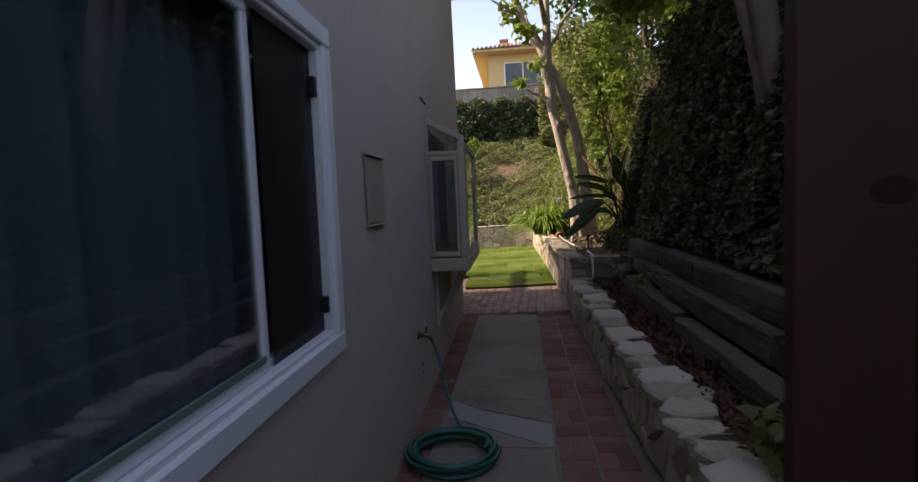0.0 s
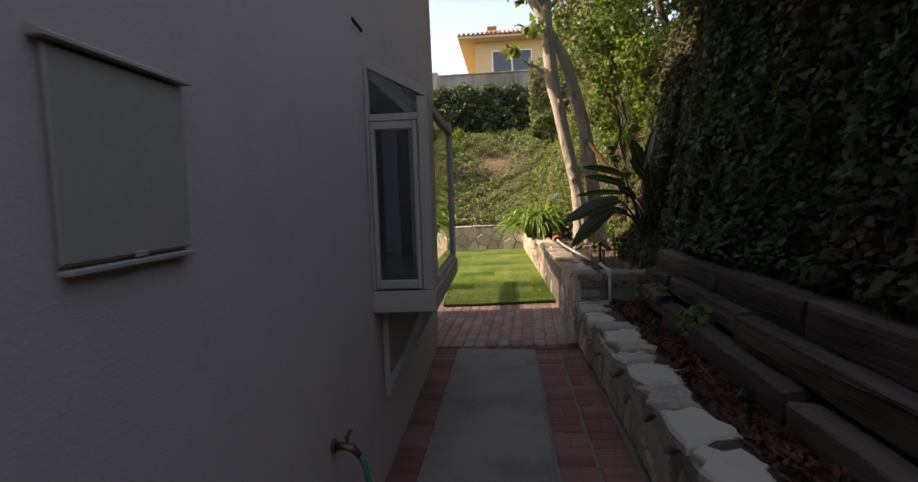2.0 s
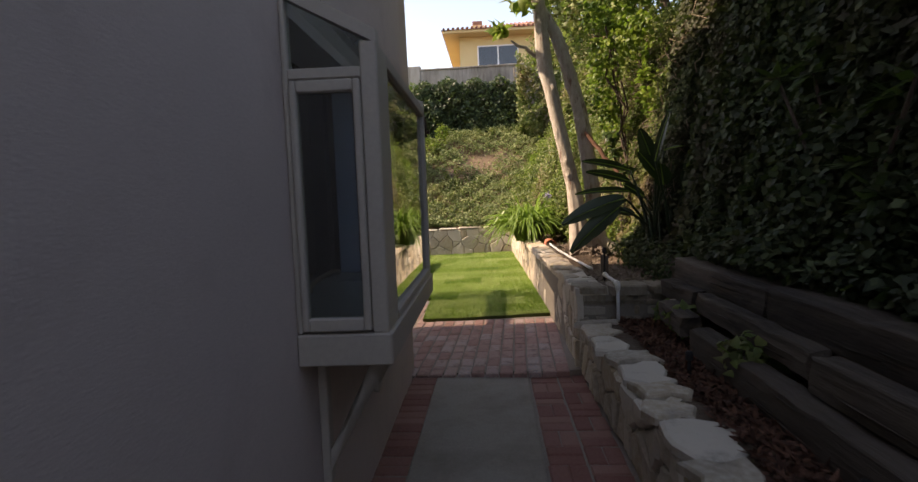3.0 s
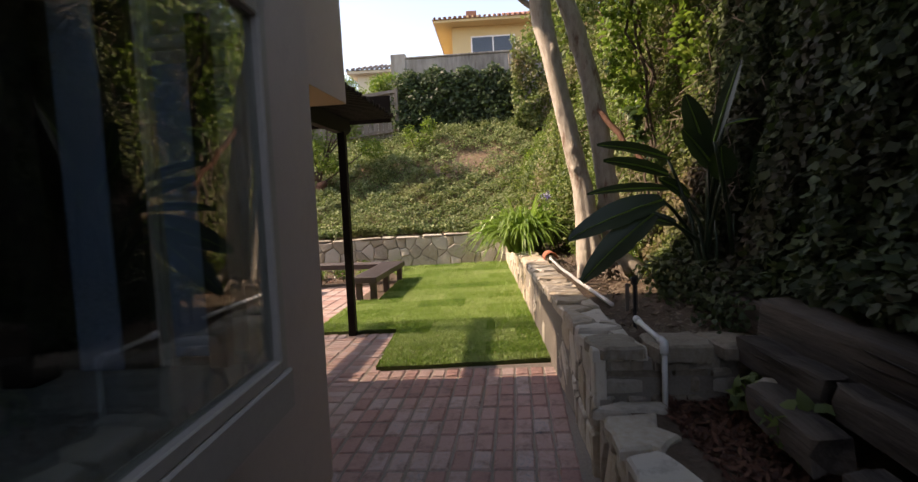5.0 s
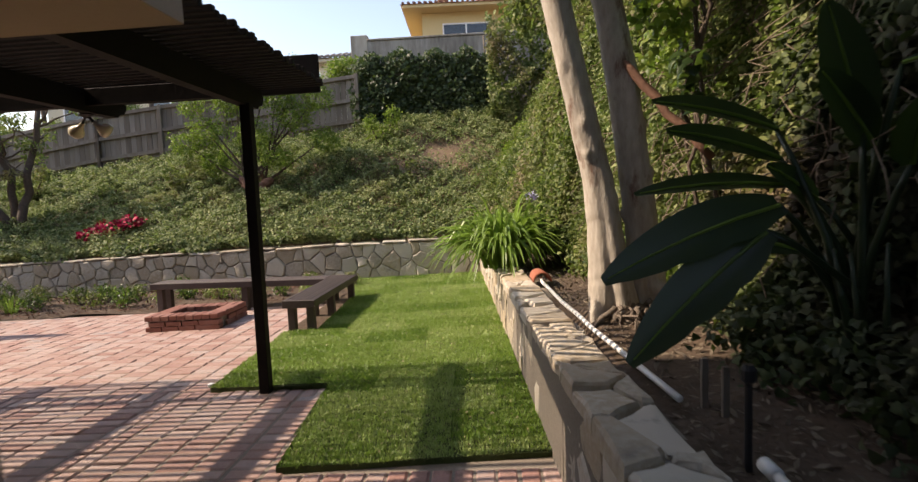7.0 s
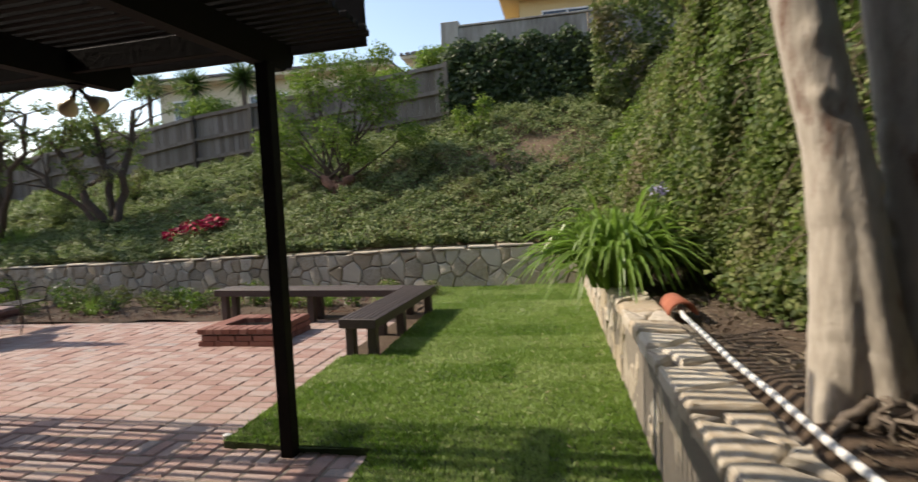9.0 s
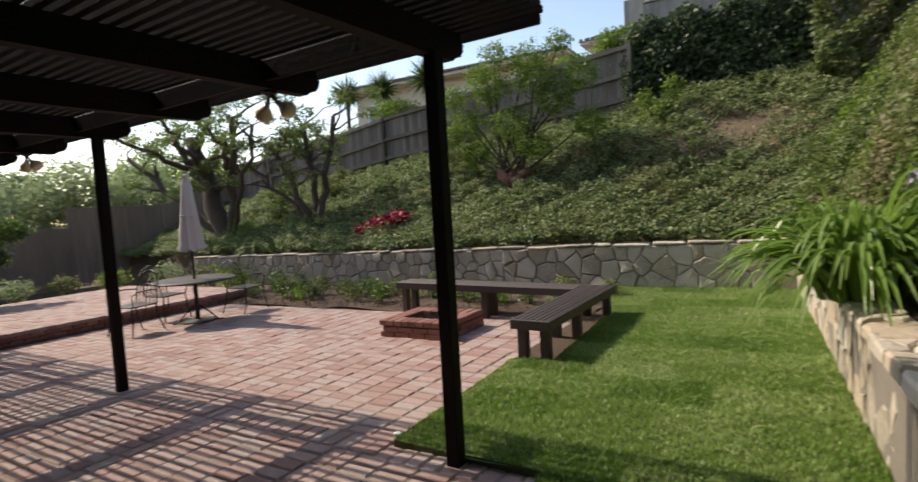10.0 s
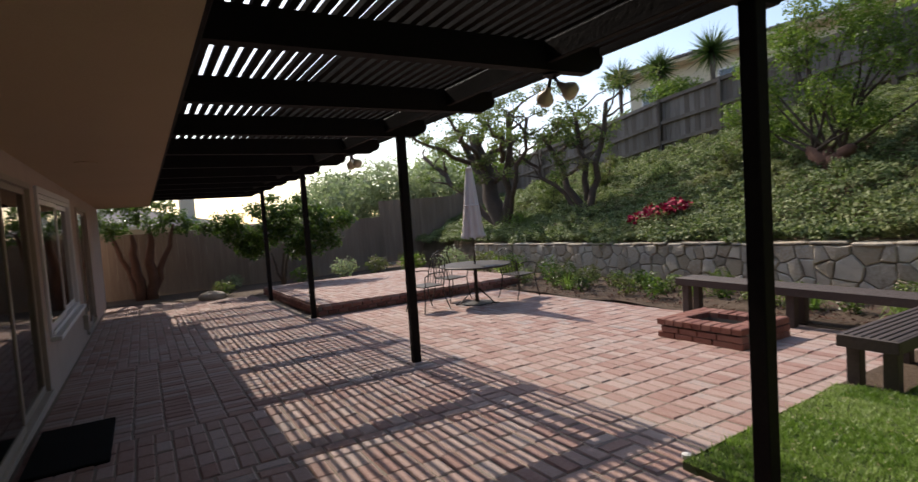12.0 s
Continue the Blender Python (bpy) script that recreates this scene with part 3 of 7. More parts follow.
for x in RAFTERS:
    ring = [(8.54, LOW), (10.75, LOW), (10.79, LOW + 0.03), (10.83, LOW + 0.035), (10.86, LOW + 0.07), (10.87, LOW + 0.11), (10.84, LOW + 0.12), (10.84, TOP), (8.54, TOP)]
    part("rafter", skew(Geo().prism(ring, x - 0.04, x + 0.04, "yzx"), ROOFFALL), DARKWOOD, pergola)
for a, b in zip(RAFTERS, RAFTERS[1:]):
    part("blocking", skew(Geo().box(b + 0.041, a - 0.041, 10.40, 10.44, LOW + 0.04, TOP - 0.002, 0.003), ROOFFALL), DARKWOOD, pergola)
part("ledger", skew(Geo().box(-15.1, -0.95, 8.505, 8.54, LOW - 0.02, TOP + 0.03, 0.004), ROOFFALL), DARKWOOD, pergola)
for i in range(30):
    y = 8.63 + i * 0.0757
    x1 = -0.945 + 0.012 * math.sin(i * 2.3)
    part("slat", skew(Geo().box(-15.1, x1, y - 0.019, y + 0.019, TOP, TOP + 0.038 + 0.002 * math.sin(i * 1.7), 0.003), ROOFFALL), DARKWOOD, pergola)

part("fascia", skew(Geo().box(-15.1, -0.99, 10.862, 10.895, TOP - 0.04, TOP + 0.26, 0.004), ROOFFALL), DARKWOOD, pergola)

# ---- stone walls ----


def cells(w, h, size, seed, tall=1.0):
    """Irregular stone outlines that fill a w x h panel."""
    r = random.Random(seed)
    nx, ny = max(2, round(w / size)), max(1, round(h / (size * tall)))
    seeds = []
    for j in range(ny):
        for i in range(nx):
            u = (i + 0.5 + (0.25 if j % 2 else -0.25) + r.uniform(-0.46, 0.46)) * w / nx
            v = (j + 0.5 + r.uniform(-0.44, 0.44)) * h / ny
            seeds.append((min(max(u, 0.02), w - 0.02), min(max(v, 0.02), h - 0.02), r.choice((0.0, 0.0, 0.12, 0.3, 0.42)) * size * size))
    out = []
    for a in seeds:
        poly = [(0, 0), (w, 0), (w, h), (0, h)]
        for b in seeds:
            d = (b[0] - a[0], b[1] - a[1])
            q = d[0] ** 2 + d[1] ** 2
            if b is a or q > (size * 3.2) ** 2:
                continue
            k = min(max(0.5 + (a[2] - b[2]) / (2 * max(q, 1e-6)), 0.12), 0.88)
            m = (a[0] + d[0] * k, a[1] + d[1] * k)
            keep = []
            for p, s in zip(poly, poly[1:] + poly[:1]):
                dp = (p[0] - m[0]) * d[0] + (p[1] - m[1]) * d[1]
                ds = (s[0] - m[0]) * d[0] + (s[1] - m[1]) * d[1]
                if dp <= 0:
                    keep.append(p)
                if dp * ds < 0:
                    k = dp / (dp - ds)
                    keep.append((p[0] + (s[0] - p[0]) * k, p[1] + (s[1] - p[1]) * k))
            poly = keep
            if len(poly) < 3:
                break
        if len(poly) >= 3:
            out.append((a, poly))
    return out


def stones(parent, m, w, h, size, seed, joint=0.012, proud=0.03, tall=1.0, material=None, name="stone", top_fn=None):
    """Stones with worn edges on the panel u, v of the pose m (its z is the way out)."""
    r = random.Random(seed + 1)
    for c, poly in cells(w, h, size, seed, tall):
        cx = sum(p[0] for p in poly) / len(poly)
        cy = sum(p[1] for p in poly) / len(poly)
        ring = []
        for p, s in zip(poly, poly[1:] + poly[:1]):
            ring += [p, ((p[0] + s[0]) / 2 + r.uniform(-0.01, 0.01), (p[1] + s[1]) / 2 + r.uniform(-0.01, 0.01))]

        def shrunk(d):
            o = []
            for u, v in ring:
                k = math.hypot(u - cx, v - cy)
                f = max(0.15, 1 - d / max(k, 1e-4))
                o.append((cx + (u - cx) * f, cy + (v - cy) * f))
            return o
        out = proud * r.uniform(0.55, 1.3)
        tx, ty = r.uniform(-0.06, 0.06), r.uniform(-0.06, 0.06)
        n = len(ring)
        v = [m @ Vector((u, q, -0.03)) for u, q in shrunk(joint * 0.5)]
        v += [m @ Vector((u, q, out * 0.6 + (u - cx) * tx + (q - cy) * ty)) for u, q in shrunk(joint * 0.5 + r.uniform(0, 0.006))]
        v += [m @ Vector((u, q, out + (u - cx) * tx + (q - cy) * ty + r.uniform(-0.004, 0.004))) for u, q in shrunk(joint * 0.5 + 0.018)]
        v.append(m @ Vector((cx, cy, out + 0.004)))
        f = [(i, (i + 1) % n, (i + 1) % n + n, i + n) for i in range(n)] + [(i + n, (i + 1) % n + n, (i + 1) % n + 2 * n, i + 2 * n) for i in range(n)] + [(i + 2 * n, (i + 1) % n + 2 * n, 3 * n) for i in range(n)]
        part(name, Geo().add(v, f), material or STONE, parent)


def slab(parent, x0, x1, y0, y1, z, thick, seed, name="capstone", wobble=0.03, material=None):
    """One flat cap stone with a broken outline."""
    r = random.Random(seed)
    ring = []
    for (ax, ay), (bx, by) in zip([(x0, y0), (x1, y0), (x1, y1), (x0, y1)], [(x1, y0), (x1, y1), (x0, y1), (x0, y0)]):
        for k in (0.08, 0.36, 0.66):
            ring.append((ax + (bx - ax) * k + r.uniform(-wobble, wobble) * 0.7, ay + (by - ay) * k + r.uniform(-wobble, wobble) * 0.7))
    cx, cy, n = (x0 + x1) / 2, (y0 + y1) / 2, len(ring)
    tx, ty = r.uniform(-0.03, 0.03), r.uniform(-0.03, 0.03)

    def lift(u, v, w):
        return (u, v, w + (u - cx) * tx + (v - cy) * ty)
    v = [lift(u, q, z - thick) for u, q in ring] + [lift(u, q, z - 0.014) for u, q in ring]
    v += [lift(cx + (u - cx) * 0.9, cy + (q - cy) * 0.9, z + r.uniform(-0.005, 0.003)) for u, q in ring] + [lift(cx, cy, z + 0.003)]
    f = [tuple(range(n))[::-1]] + [(i, (i + 1) % n, (i + 1) % n + n, i + n) for i in range(n)] + [(i + n, (i + 1) % n + n, (i + 1) % n + 2 * n, i + 2 * n) for i in range(n)] + [(i + 2 * n, (i + 1) % n + 2 * n, 3 * n) for i in range(n)]
    return part(name, Geo().add(v, f), material or STONE, parent)


# far wall behind the lawn and the bed
far_wall = tagged(part("far_wall", Geo().box(-13.0, 2.1, 16.24, 16.6, -0.1, 0.69), MORTAR), "low flagstone retaining wall at the foot of the ivy slope", "wall", kind="structure")
far_wall.matrix_basis = FALL
stones(far_wall, pose(-13.0, 16.24, 0.03, 90, 0, 0), 8.9, 0.65, 0.2, 11, 0.012, 0.03, 0.95)
stones(far_wall, pose(-4.1, 16.24, 0.03, 90, 0, 0), 5.7, 0.65, 0.27, 13, 0.012, 0.032, 0.8)
x, k = -13.0, 0
while x < 1.6:
    w = random.Random(900 + k).uniform(0.3, 0.62)
    slab(far_wall, x + 0.006, x + w - 0.006, 16.19, 16.56, 0.725 + 0.01 * math.sin(k * 2.1), 0.035, 950 + k)
    x, k = x + w, k + 1

# tall wall beside the lawn


def wall_line(y):
    return 0.58 - 0.032 * max(0.0, y - 9.0)


lawn_wall = tagged(part("lawn_wall", Geo().prism([(wall_line(7.3) + 0.03, 7.36), (0.84, 7.36), (0.72, 16.2), (wall_line(16.2) + 0.03, 16.2)], -0.1, 0.67, "xyz"), MORTAR), "flagstone retaining wall beside the lawn", "wall", kind="structure")
stones(lawn_wall, Matrix(((0, 0, -1, wall_line(7.3) + 0.03), (1, 0, 0, 7.33), (0, 1, 0, 0.0), (0, 0, 0, 1))), 1.75, 0.66, 0.2, 21, 0.014, 0.03, 1.25)
m = Matrix(((math.sin(math.atan2(wall_line(16.2) - wall_line(9.0), 7.2)), 0, -1, wall_line(9.0) + 0.03), (1, 0, 0, 9.08), (0, 1, 0, 0.0), (0, 0, 0, 1)))
stones(lawn_wall, m, 7.1, 0.66, 0.22, 22, 0.014, 0.03, 1.2)
m = Matrix(((-0.032, -0.999, 0, 0.845), (0.999, -0.032, 0, 7.33), (0, 0, 1, 0.672), (0, 0, 0, 1)))
stones(lawn_wall, m, 8.6, 0.275, 0.27, 23, 0.016, 0.034, 0.62, name="capstone")

# short cross wall at the end of the planting bed
cross_wall = tagged(part("cross_wall", Geo().box(0.62, 1.46, 7.348, 7.62, -0.1, 0.65), MORTAR), "short stacked stone wall between bed and bank", "wall", kind="structure")
z, k = 0.30, 0
while z < 0.63:
    h = (0.105, 0.06, 0.085, 0.05, 0.075)[k % 5]
    x = 0.60
    while x < 1.43:
        w = random.Random(k * 31 + round(x * 100)).uniform(0.09, 0.34)
        x2 = min(x + w, 1.46)
        out = random.Random(k * 17 + round(x * 90)).uniform(-0.022, 0.012)
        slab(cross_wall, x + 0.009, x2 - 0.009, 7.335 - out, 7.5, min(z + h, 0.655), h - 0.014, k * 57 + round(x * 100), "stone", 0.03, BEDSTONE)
        x = x2
    z, k = z + h, k + 1
for k, (a, b, h) in enumerate([(0.585, 0.83, 0.062), (0.84, 1.17, 0.085), (1.18, 1.5, 0.07)]):
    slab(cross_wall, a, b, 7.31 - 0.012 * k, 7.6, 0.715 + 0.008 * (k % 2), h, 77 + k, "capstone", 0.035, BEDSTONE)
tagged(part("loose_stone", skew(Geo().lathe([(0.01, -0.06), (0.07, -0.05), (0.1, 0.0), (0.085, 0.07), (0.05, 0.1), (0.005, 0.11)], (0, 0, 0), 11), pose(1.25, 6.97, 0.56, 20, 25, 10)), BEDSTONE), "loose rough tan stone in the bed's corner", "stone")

# low wall of the planting bed


def low_line(y):
    return 0.60 + 0.021 * (7.4 - y)


bed_wall = tagged(part("bed_wall", Geo().prism([(low_line(-2) + 0.03, -2), (low_line(-2) + 0.2, -2), (0.78, 7.36), (low_line(7.36) + 0.03, 7.36)], -0.1, 0.41, "xyz"), MORTAR), "low dry-stone wall edging the planting bed", "wall", kind="structure")
m = Matrix(((-0.021, 0, -1, low_line(-1.0) + 0.03), (1, 0, 0, -1.0), (0, 1, 0, 0.0), (0, 0, 0, 1)))
stones(bed_wall, m, 8.34, 0.41, 0.17, 31, 0.02, 0.035, 1.15)
y, k = -1.0, 0
while y < 7.25:
    w = random.Random(500 + k).uniform(0.2, 0.4)
    a = low_line(y) - random.Random(600 + k).uniform(0.0, 0.05)
    b = low_line(y) + random.Random(700 + k).uniform(0.18, 0.3)
    slab(bed_wall, a, b, y + 0.006, min(y + w, 7.3) - 0.006, 0.455 + random.Random(800 + k).uniform(-0.012, 0.014), 0.05, 520 + k, wobble=0.055)
    y, k = y + w, k + 1

# timbers stacked behind the bed


def timber(y0, y1, x0, x1, z0, z1, seed, tilt=0.0):
    """A worn square timber with split, uneven edges."""
    r = random.Random(seed)
    n = max(6, int((y1 - y0) / 0.12))
    g = Geo()
    split, skewed = r.uniform(0.0, 0.012), r.uniform(-0.012, 0.012)
    ends = [r.uniform(-0.03, 0.03) for k in range(8)]
    ring0 = [(x0, z0), ((x0 + x1) / 2, z0), (x1, z0), (x1, z1), ((x0 + x1) / 2, z1 + 0.004), (x0 + 0.008, z1), (x0, z1 - 0.008), (x0 - 0.002, (z0 + z1) / 2)]
    v = []
    for i in range(n + 1):
        y = y0 + (y1 - y0) * i / n
        for a, b in ring0:
            v.append((a + r.uniform(-0.004, 0.004) + skewed * (y - y0), y + ends[len(v) % 8] * (i in (0, n)), b + r.uniform(-0.003, 0.003) + tilt * (y - y0) - split * (b > (z0 + z1) / 2) * (i % 7 == 3)))
    k = len(ring0)
    f = [(i * k + j, i * k + (j + 1) % k, (i + 1) * k + (j + 1) % k, (i + 1) * k + j) for i in range(n) for j in range(k)]
    f += [tuple(range(k)), tuple(range(n * k, (n + 1) * k))[::-1]]
    th = thing("timber", "grey weathered square landscape timber, split with age", "timber", group="timbers behind the bed")
    part("beam", g.add(v, f), TIMBER, th)
    for i in range(max(2, int((y1 - y0) * 2.5))):
        a = r.uniform(y0 + 0.05, y1 - 0.35)
        L, h = r.uniform(0.2, 0.6), r.uniform(z0 + 0.03, z1 - 0.02)
        b = min(a + L, y1 - 0.03)
        w = r.uniform(0.006, 0.014)
        xa, xb = x0 + skewed * (a - y0) - 0.004, x0 + skewed * (b - y0) - 0.004
        za, zb = h + tilt * (a - y0), h + tilt * (b - y0) + r.uniform(-0.012, 0.012)
        q = [(xa, a, za), (xa - w, a + L * 0.3, za + 0.5 * w), (xb - w, b - L * 0.2, zb), (xb, b, zb), (xa + 0.01, a + L * 0.1, za - 0.02), (xb + 0.01, b - L * 0.1, zb - 0.02)]
        part("splinter", Geo().add(q, [(0, 1, 4), (1, 2, 5, 4), (2, 3, 5), (0, 3, 2, 1), (0, 4, 5, 3)]), TIMBER, th)
    return th


timber(7.38, 7.8, 1.42, 1.66, 0.72, 0.885, 15)
timber(5.87, 7.35, 1.36, 1.62, 0.755, 0.93, 1)
timber(4.74, 5.86, 1.36, 1.62, 0.76, 0.94, 2)
timber(2.6, 4.72, 1.36, 1.62, 0.765, 0.95, 16)
timber(0.45, 2.58, 1.38, 1.64, 0.75, 0.93, 3)
timber(-2.0, 0.43, 1.38, 1.64, 0.74, 0.92, 4)
timber(6.62, 7.28, 1.25, 1.36, 0.66, 0.785, 5, -0.02)
timber(5.26, 6.58, 1.26, 1.36, 0.64, 0.77, 6, 0.01)
timber(3.1, 5.2, 1.25, 1.36, 0.6, 0.76, 7, 0.004)
timber(0.9, 3.05, 1.25, 1.38, 0.58, 0.75, 17)
timber(-2.0, 0.88, 1.26, 1.38, 0.58, 0.74, 8)
timber(6.45, 6.9, 1.12, 1.25, 0.52, 0.65, 9, 0.05)
timber(4.45, 6.3, 1.13, 1.26, 0.42, 0.59, 10, 0.012)
timber(2.5, 4.38, 1.12, 1.25, 0.41, 0.58, 12, -0.008)
timber(-2.0, 2.4, 1.14, 1.26, 0.41, 0.57, 14)

# ---- lawn ----


def lawn_height(x, y):
    return 0.024 + 0.025 * np.clip(x + 1.5, -1, 3) + 0.006 * np.clip(y - 9.3, 0, 7) + 0.006 * wave(x * 3, y * 3, 3.0)


LAWN = [(-0.955, 9.24), (0.56, 9.27), (0.36, 16.16), (-2.2, 16.25), (-1.62, 14.5), (-1.60, 12.45), (-1.97, 12.4), (-1.98, 10.64), (-1.0, 10.58)]


def inside(px, py, ring):
    ok = np.zeros(len(px), bool)
    for (ax, ay), (bx, by) in zip(ring, ring[1:] + ring[:1]):
        cut = ((ay > py) != (by > py)) & (px < (bx - ax) * (py - ay) / (by - ay + 1e-12) + ax)
        ok ^= cut
    return ok


xs, ys = np.meshgrid(np.arange(-2.2, 0.6, 0.06), np.arange(9.2, 16.3, 0.06))
keep = inside(xs.ravel() + 0.03, ys.ravel() + 0.03, LAWN).reshape(xs.shape)
idx = np.argwhere(keep[:-1, :-1])
v, f, seen = [], [], {}
for j, i in idx:
    q = []
    for a, b in ((j, i), (j, i + 1), (j + 1, i + 1), (j + 1, i)):
        if (a, b) not in seen:
            seen[a, b] = len(v)
            v.append((xs[a, b], ys[a, b], float(lawn_height(xs[a, b], ys[a, b]))))
        q.append(seen[a, b])
    f.append(tuple(q))
for (ax, ay), (bx, by) in zip(LAWN, LAWN[1:] + LAWN[:1]):
    k = max(2, int(math.hypot(bx - ax, by - ay) / 0.1))
    row = [(ax + (bx - ax) * i / k, ay + (by - ay) * i / k) for i in range(k + 1)]
    o = len(v)
    for x, y in row:
        z = float(lawn_height(x, y))
        v += [(x, y, z + 0.006), (x, y, z - 0.07)]
    f += [(o + 2 * i, o + 2 * i + 2, o + 2 * i + 3, o + 2 * i + 1) for i in range(k)]
lawn = tagged(part("lawn", Geo().add(v, f), TURF), "new green turf lawn laid in rolls", "lawn", kind="structure")
n = 330000
px, py = RNG.uniform(-2.2, 0.6, n), RNG.uniform(9.2, 16.25, n)
near = RNG.uniform(0, 1, n) < np.clip(1.25 - (py - 9.2) / 9, 0.5, 1)
ok = inside(px, py, LAWN) & near
px, py = px[ok], py[ok]
n = len(px)
pz = lawn_height(px, py)
tuft = wave(px * 21, py * 21, 4.0) + 0.7 * wave(px * 47, py * 43, 2.0)
tall = RNG.uniform(0.016, 0.034, n) * np.clip(1 + 0.15 * wave(px * 2.5, py * 2.5, 9.0) + 0.6 * tuft, 0.2, 1.9)
ang = RNG.uniform(0, math.tau, n)
lean = RNG.uniform(0.1, 1.1, n) * tall
side = np.stack([np.cos(ang), np.sin(ang), np.zeros(n)], 1)
fwd = np.stack([-np.sin(ang), np.cos(ang), np.zeros(n)], 1)
base = np.stack([px, py, pz - 0.004], 1)
wide = 0.0034
tip = base + fwd * lean[:, None] + np.array([0, 0, 1.0]) * tall[:, None]
v = np.stack([base - side * wide, base + side * wide, tip], 1).reshape(-1, 3)
grass = new("grass", fast_mesh("grass", v, np.arange(3 * n).reshape(-1, 3), GRASS))
straw = np.stack([RNG.uniform(-2.0, 0.5, 2200), RNG.uniform(9.3, 16.0, 2200)], 1)
straw = straw[inside(straw[:, 0], straw[:, 1], LAWN)]
straw = np.column_stack([straw, lawn_height(straw[:, 0], straw[:, 1]) + RNG.uniform(0.015, 0.035, len(straw))])
ob = new("lawn_straw", leaf_mesh("lawn_straw", straw, np.tile([0, 0, 1.0], (len(straw), 1)), RNG.uniform(0.012, 0.035, len(straw)), STRAW, 0.22, 0.1, 0.4))
tagged(ob, "dry straw flecks lying in the grass", "straw", kind="stuff")
tagged(grass, "short bright green grass blades of the lawn", "grass", kind="stuff")

# ---- ivy on the slopes ----


def scatter(name, fn, x0, x1, y0, y1, count, size, material, label, lift=0.06, lump=0.12, seed=1.0, mask=None, lobes=False, spread=0.7, category="ivy", width=0.85):
    px, py = RNG.uniform(x0, x1, count * 5), RNG.uniform(y0, y1, count * 5)
    if mask is not None:
        ok = mask(px, py)
        px, py = px[ok], py[ok]
    e = 0.03
    gx = (fn(px + e, py) - fn(px - e, py)) / (2 * e)
    gy = (fn(px, py + e) - fn(px, py - e)) / (2 * e)
    area = np.sqrt(1 + gx ** 2 + gy ** 2)
    pick = RNG.choice(len(px), min(count, len(px)), True, area / area.sum())
    px, py, gx, gy = px[pick], py[pick], gx[pick], gy[pick]
    pz = fn(px, py)
    nrm = unit(np.stack([-gx, -gy, np.ones_like(gx)], 1))
    n = len(px)
    out = RNG.uniform(0, lift, n) + lump * (0.5 + 0.32 * wave(px * 1.7, py * 1.7, seed) + (0.2 * wave(py * 4.3, pz * 1.3, seed) if seed == 3.0 else 0.3 * wave(px * 5.3, py * 6.1, seed + 3))) * RNG.uniform(0.6, 1.0, n)
    p = np.stack([px, py, pz], 1) + nrm * out[:, None]
    face = nrm * 0.8 + np.array([0, 0, 0.5])
    ob = new(name, leaf_mesh(name, p, face, size * RNG.uniform(0.6, 1.35, n), material, width, 0.2, spread, lobes))
    return tagged(ob, label, category, kind="stuff")


def bare(px, py):
    """Leaves thin out over the dry patch near the corner."""
    v = py + 0.0454 * (px + 1.5)
    d = np.hypot((px + 0.5) / 1.15, (py - 18.9) / 0.78)
    return RNG.uniform(0, 1, len(px)) < np.clip(d * 0.8 - 0.2 + 0.5 * wave(px * 2, py * 2, 5.0), 0.03, 1) * (v > 16.42) * (v < 20.7)


scatter("slope_ivy", back_height, -17.2, 1.6, 16.2, 21.2, 330000, 0.043, SLOPEIVY, "dense grey-green ivy carpeting the slope", 0.09, 0.38, 1.0, bare)


def on_face(px, py):
    return px > bank_foot(py) - 0.05


def vine_fn(x, y):
    return bank_height(x - 0.1 * wave(y * 0.9, y * 0.5, 8.0), y) + 0.25 * wave(x * 1.9, y * 2.1, 5.0) * np.clip(x - bank_foot(y), 0, 1)


# these two masks put the bank's light and shade into leaf colour
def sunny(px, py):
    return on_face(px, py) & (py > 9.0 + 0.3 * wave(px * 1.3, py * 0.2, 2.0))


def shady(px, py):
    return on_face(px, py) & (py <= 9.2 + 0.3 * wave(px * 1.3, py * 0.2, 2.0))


scatter("bank_vines", vine_fn, 0.5, 3.4, 12.2, 20.2, 200000, 0.043, VINE, "tangled green vine curtain over the sunny bank", 0.2, 0.5, 3.0, sunny, False, 0.8, "vine")
scatter("bank_creeper", vine_fn, 0.7, 3.4, 8.6, 12.8, 180000, 0.033, VINE, "fine-leaved creeper tangled with dry stems on the bank", 0.16, 0.36, 3.0, sunny, False, 0.8, "vine")
scatter("bank_ivy", vine_fn, 0.9, 2.9, 8.2, 9.8, 38000, 0.05, IVY, "ivy curtain hanging on the bank, leaf colour darkened for shade", 0.16, 0.3, 3.0, shady, True, 0.7)
scatter("path_ivy", bank_height, 1.6, 2.9, -1.0, 8.6, 170000, 0.056, IVY, "green ivy over the bank, leaf colour darkened for shade", 0.14, 0.24, 2.0, None, False, 0.6)

# ---- paving ----


